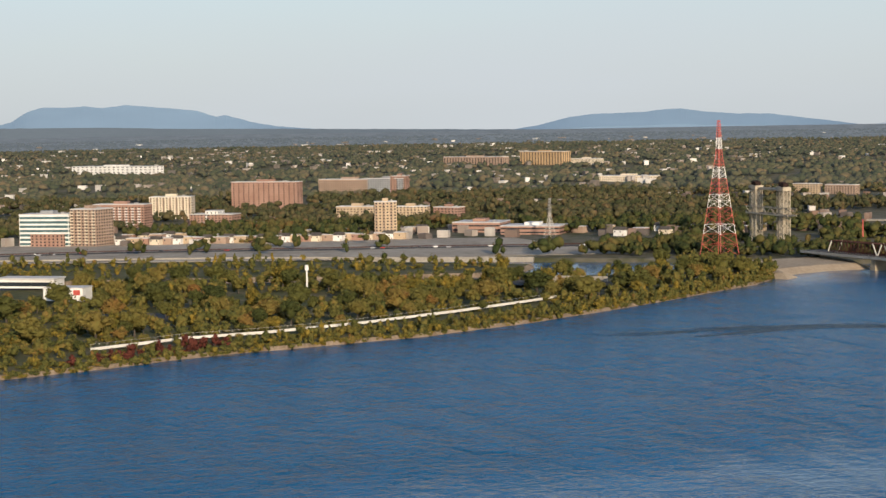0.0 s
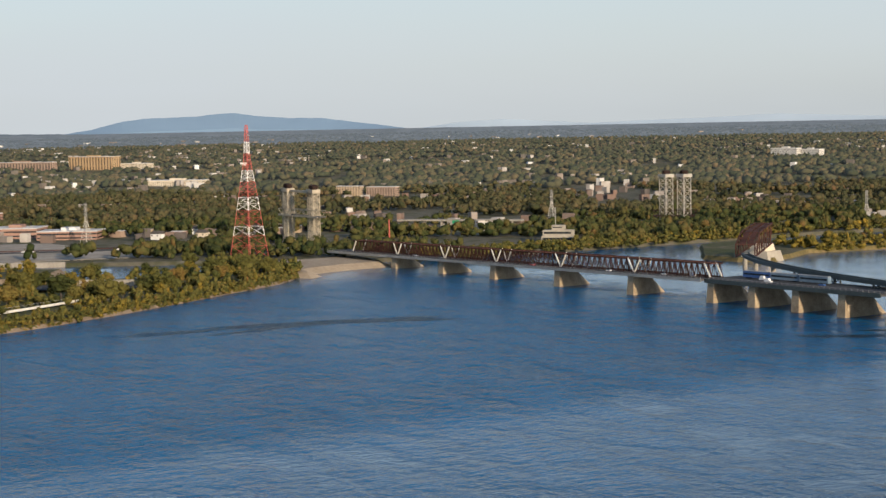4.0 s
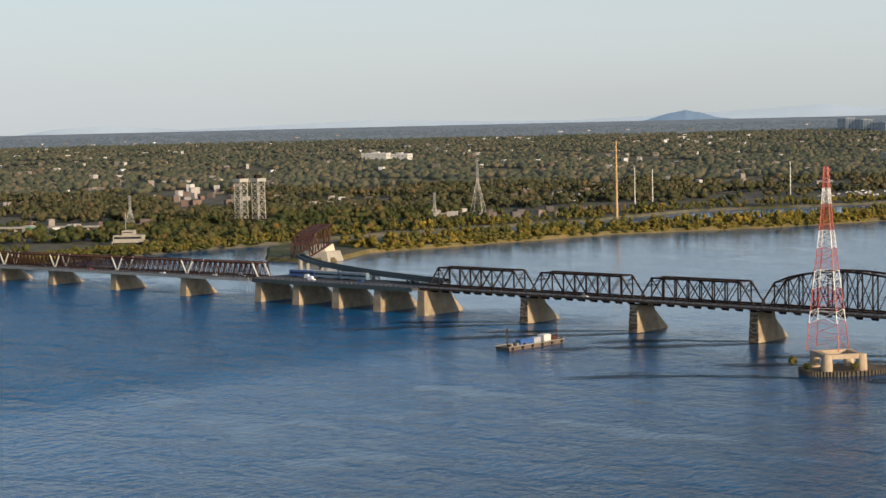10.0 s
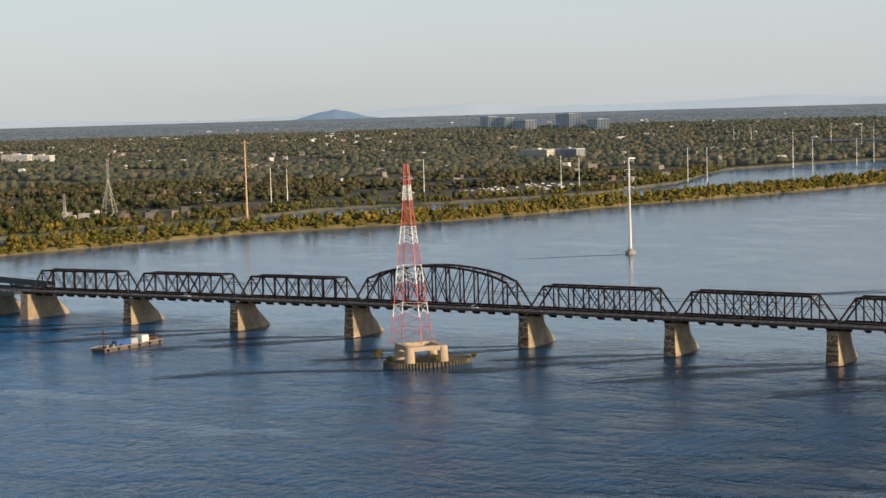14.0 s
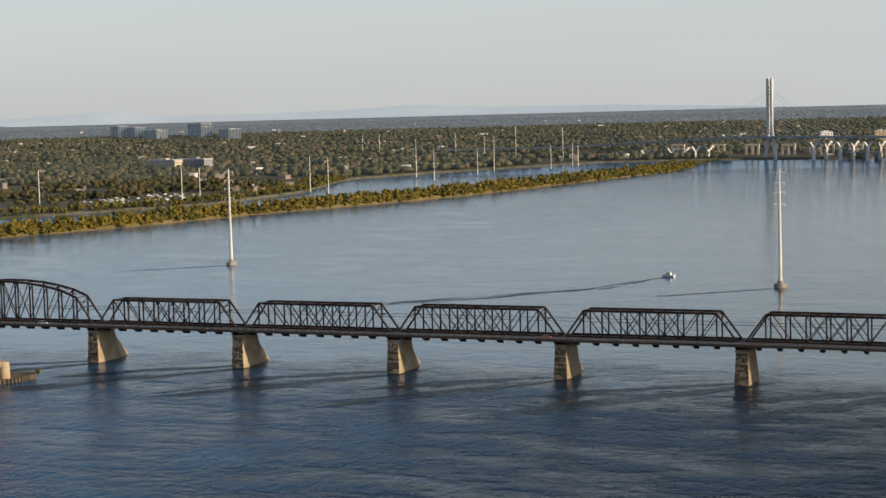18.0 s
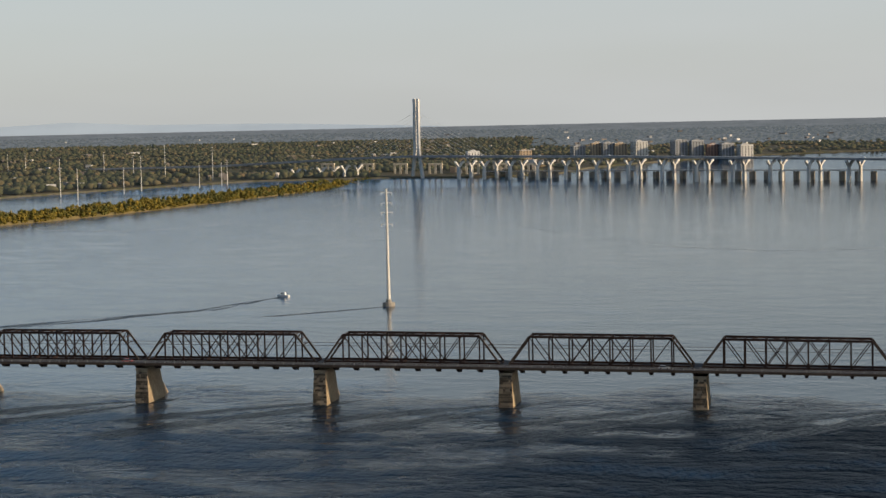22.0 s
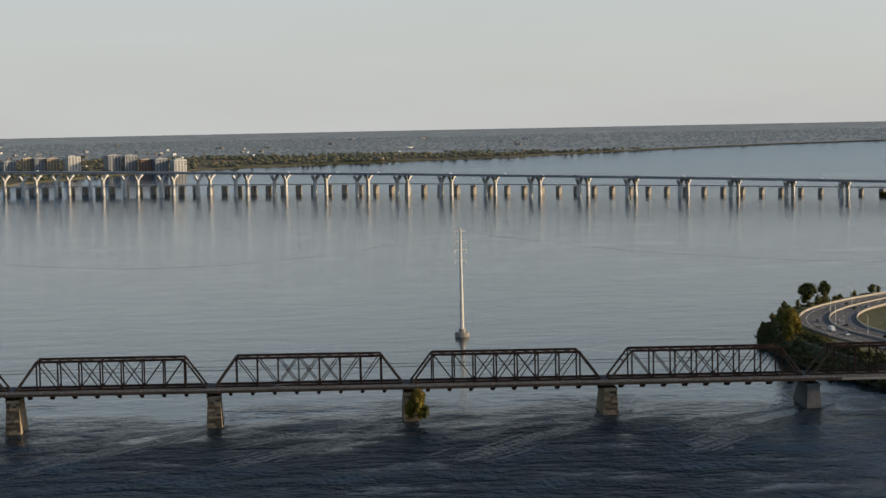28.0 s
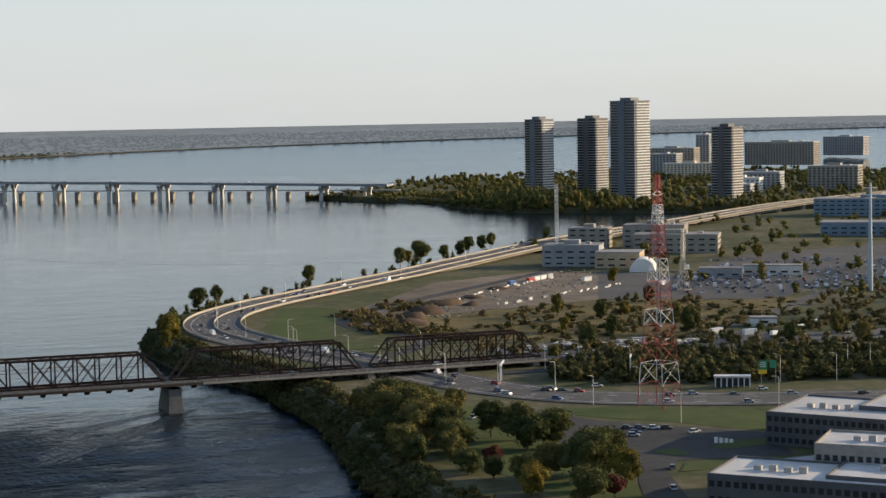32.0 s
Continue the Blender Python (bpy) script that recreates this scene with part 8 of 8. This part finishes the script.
PARKED = material("assorted_car_paint", [(0.02, 0.02, 0.022), (0.06, 0.062, 0.066), (0.20, 0.205, 0.21), (0.05, 0.06, 0.09), (0.45, 0.45, 0.45), (0.70, 0.70, 0.69)], None, 0.5, 0.35, vary="island")
tagged(new("parked_cars", parked.mesh("parked_cars", PARKED)), "rows of parked cars in dark, silver and white", "parked cars", kind="stuff")
# low stones, tarpaulins and debris on the rubble strip and the works site
pl_, sz_ = [], []
RUB = [(177, 16), (192, 47), (220, 72), (280, 36), (252, -10), (212, -2)]
while len(pl_) < 420:
    x, y = R.uniform(170, 290), R.uniform(-15, 75)
    if inside(x, y, RUB):
        pl_.append((x, y, 8.4))
        sz_.append((R.uniform(0.8, 3.2), R.uniform(0.8, 2.4), R.uniform(0.5, 1.5)))
while len(pl_) < 760:
    x, y = R.uniform(180, 430), R.uniform(190, 430)
    if inside(x, y, [(158, 195), (190, 262), (284, 328), (350, 410), (420, 440), (420, 395), (372, 332), (323, 282), (262, 232), (205, 190)]):
        pl_.append((x, y, 8.15))
        sz_.append((R.uniform(0.3, 1.3), R.uniform(0.3, 1.0), R.uniform(0.2, 0.7)))
v_, f_ = crowns(np.array(pl_), np.array(sz_), ICO1, 0.35)
DEBRIS = material("mixed_debris", [(0.07, 0.06, 0.05), (0.16, 0.14, 0.12), (0.30, 0.29, 0.27), (0.52, 0.52, 0.51)], None, 0.5, 0.9, vary="island")
tagged(new("site_debris", mesh_arrays("site_debris", v_, f_, DEBRIS)), "stones, sheets and debris scattered on the site", "debris", kind="stuff")
# cars on the far bridge
for k in range(26):
    s_ = -300 + 75 * k + R.uniform(-20, 20)
    x, y = on_line(s_, -9)
    o = copy_thing(far_cars[R.choice((0, 1, 2, 6, 7, 7))], pose(x, y, new_deck(s_) + 0.05, 0, 0, -31))
    o["group"] = "cars and lorries"


# ---- street lamps, signs, shelter ----
def lamp(h, arm):
    t = thing("street_lamp", "grey steel street lamp with a curved arm", "street lamp", (0, 0, -60), 0, "street lamps")
    part("pole", Shape().tube((0, 0, 0), (0, 0, h), 0.16, 0.09, 8), PALE_STEEL, t)
    part("arm", Shape().path([(0, 0, h - 0.2), (arm * 0.4, 0, h + 0.5), (arm, 0, h + 0.6)], 0.12), PALE_STEEL, t)
    part("head", Shape().box(arm - 0.3, arm + 0.6, -0.16, 0.16, h + 0.48, h + 0.66), GALV, t)
    return t


proto = lamp(11, 2.4)
lamps = [(150, -64, 200), (171, -10, 160), (184, -17, 160), (197, -40, 150), (156, -156, 120), (284, -74, 170), (292, -79, 170), (262, -98, 150), (206, -142, 180), (146, -106, 200), (240, -90, 160), (320, -110, 160), (120, -20, 200), (105, 20, 200), (92, 100, 180), (100, 140, 0), (140, 60, 90), (128, 150, 100)]
for i in range(6, len(line) - 30, 5):
    p = offset_line(line, zline, 1.0)[i]
    lamps.append((p[0], p[1], 130))
for x, y, a in lamps:
    copy_thing(proto, pose(x, y, 8.1, 0, 0, a))
proto.matrix_basis = pose(172, -95, 8.1, 0, 0, 150)
shelter = thing("bus_shelter", "long glazed bus shelter with a white roof", "shelter", (216, -92, 8), -30)
part("roof", Shape().box(-7.4, 7.4, -2.2, 2.2, 4.2, 4.7), WHITE_PAINT, shelter)
for i in range(7):
    part("post", Shape().box(-7 + i * 2.3, -6.6 + i * 2.3, -1.9, -1.6, 0, 4.2), WHITE_PAINT, shelter)
for i in range(6):
    part("pane", Shape().box(-6.55 + i * 2.3, -4.75 + i * 2.3, -1.78, -1.72, 0.6, 3.8), GLASS, shelter)
part("back_wall", Shape().box(-7, 7, 1.7, 1.9, 0, 4.2), WHITE_PAINT, shelter)
sign = thing("road_sign", "green and yellow direction sign on tall posts", "road sign", (230, -96, 8), -28)
part("post", Shape().beam((-2.4, 0, 0), (-2.4, 0, 9), 0.3), GALV, sign)
part("post", Shape().beam((3.4, 0.6, 0), (3.4, 0.6, 9), 0.3), GALV, sign)
part("green_panel", Shape().box(-3.4, 0.0, -0.2, -0.05, 6.6, 10.2), GREEN_SIGN, sign, "green panel")
part("green_panel", Shape().box(0.9, 3.6, 0.3, 0.45, 7.2, 10.4), GREEN_SIGN, sign, "green panel")
part("yellow_panel", Shape().box(-3.6, -0.2, -0.2, -0.05, 4.8, 6.5), YELLOW_SIGN, sign, "yellow panel")
bars = Shape()
for z in (9.4, 8.6, 7.8):
    bars.box(-3.0, -0.5, -0.24, -0.2, z - 0.14, z + 0.14)
part("writing_bar", bars, WHITE_PAINT, sign)
for x, y, a, w in ((138, -36, 60, 14), (196, -42, 60, 9)):
    g_ = thing("sign_gantry", "white steel sign gantry over the road", "gantry", (x, y, 8), a)
    part("post", Shape().beam((0, 0, 0), (0, 0, 7.4), 0.5), WHITE_PAINT, g_)
    part("post", Shape().beam((w * 0.3, 0, 0), (w * 0.3, 0, 7.4), 0.5), WHITE_PAINT, g_)
    part("boom", Shape().beam((-0.4, 0, 7.4), (w, 0, 7.4), 0.7), WHITE_PAINT, g_)
gate_ = thing("entrance_sign", "low white block letters shape by the car park", "sign", (146, -196, 8.1), -30)
for i in range(4):
    part("block", Shape().box(i * 1.7, i * 1.7 + 1.2, -0.3, 0.3, 0, 2.0 - 0.25 * i), WHITE_PAINT, gate_)
# works site: barrier blocks, containers and a red excavator arm
blk_mesh = Shape().box(-1.6, 1.6, -0.35, 0.35, 0, 0.95).mesh("barrier_block", PALE_CONCRETE)
for k in range(60):
    u = k / 59
    x, y = (232 + 130 * u, 268 + 118 * u) if k % 2 else (262 + 120 * u, 246 + 70 * u)
    o = new("barrier_block", blk_mesh)
    o.matrix_basis = pose(x + R.uniform(-3, 3), y + R.uniform(-3, 3), 8.1, 0, 0, 42 + R.uniform(-20, 20))
    tagged(o, "pale concrete barrier block on the site", "barrier block", "barrier blocks")
for k, (x, y, a, m) in enumerate(((345, 372, 35, 0), (352, 377, 35, 0), (360, 383, 35, 2), (338, 366, 35, 3), (372, 350, 20, 0), (318, 352, 35, 4), (402, 300, 30, 0), (430, 312, -30, 0), (446, 340, -30, 2), (300, 62, 10, 0), (312, 50, 0, 0))):
    c_ = thing("container", "coloured steel container in the yard", "container", (x, y, 8.15), a, "yard containers")
    part("box", Shape().box(-3.5, 3.5, -1.25, 1.25, 0, 2.7), CAR_PAINTS[m], c_)
    part("door", Shape().box(3.5, 3.58, -1.1, 1.1, 0.1, 2.6), GALV, c_)
# wires between the tall poles across the river
for a, b in (((-1515, 660, 88), (-994, 500, 72)), ((-994, 500, 72), (-540, 391, 72)), ((-540, 391, 72), (-110, 280, 59)), ((-110, 280, 59), (487, 195, 70))):
    for off in (-3.2, 3.2):
        w_ = Shape()
        pts = []
        for i in range(17):
            u = i / 16
            p = Vector(a).lerp(Vector(b), u)
            pts.append((p.x, p.y + off * 0.3, p.z - 26 * 4 * u * (1 - u)))
        w_.path(pts, 0.05)
        solid("power_wire", w_, GALV, "thin sagging power wire across the river", "wire", "river power wires")
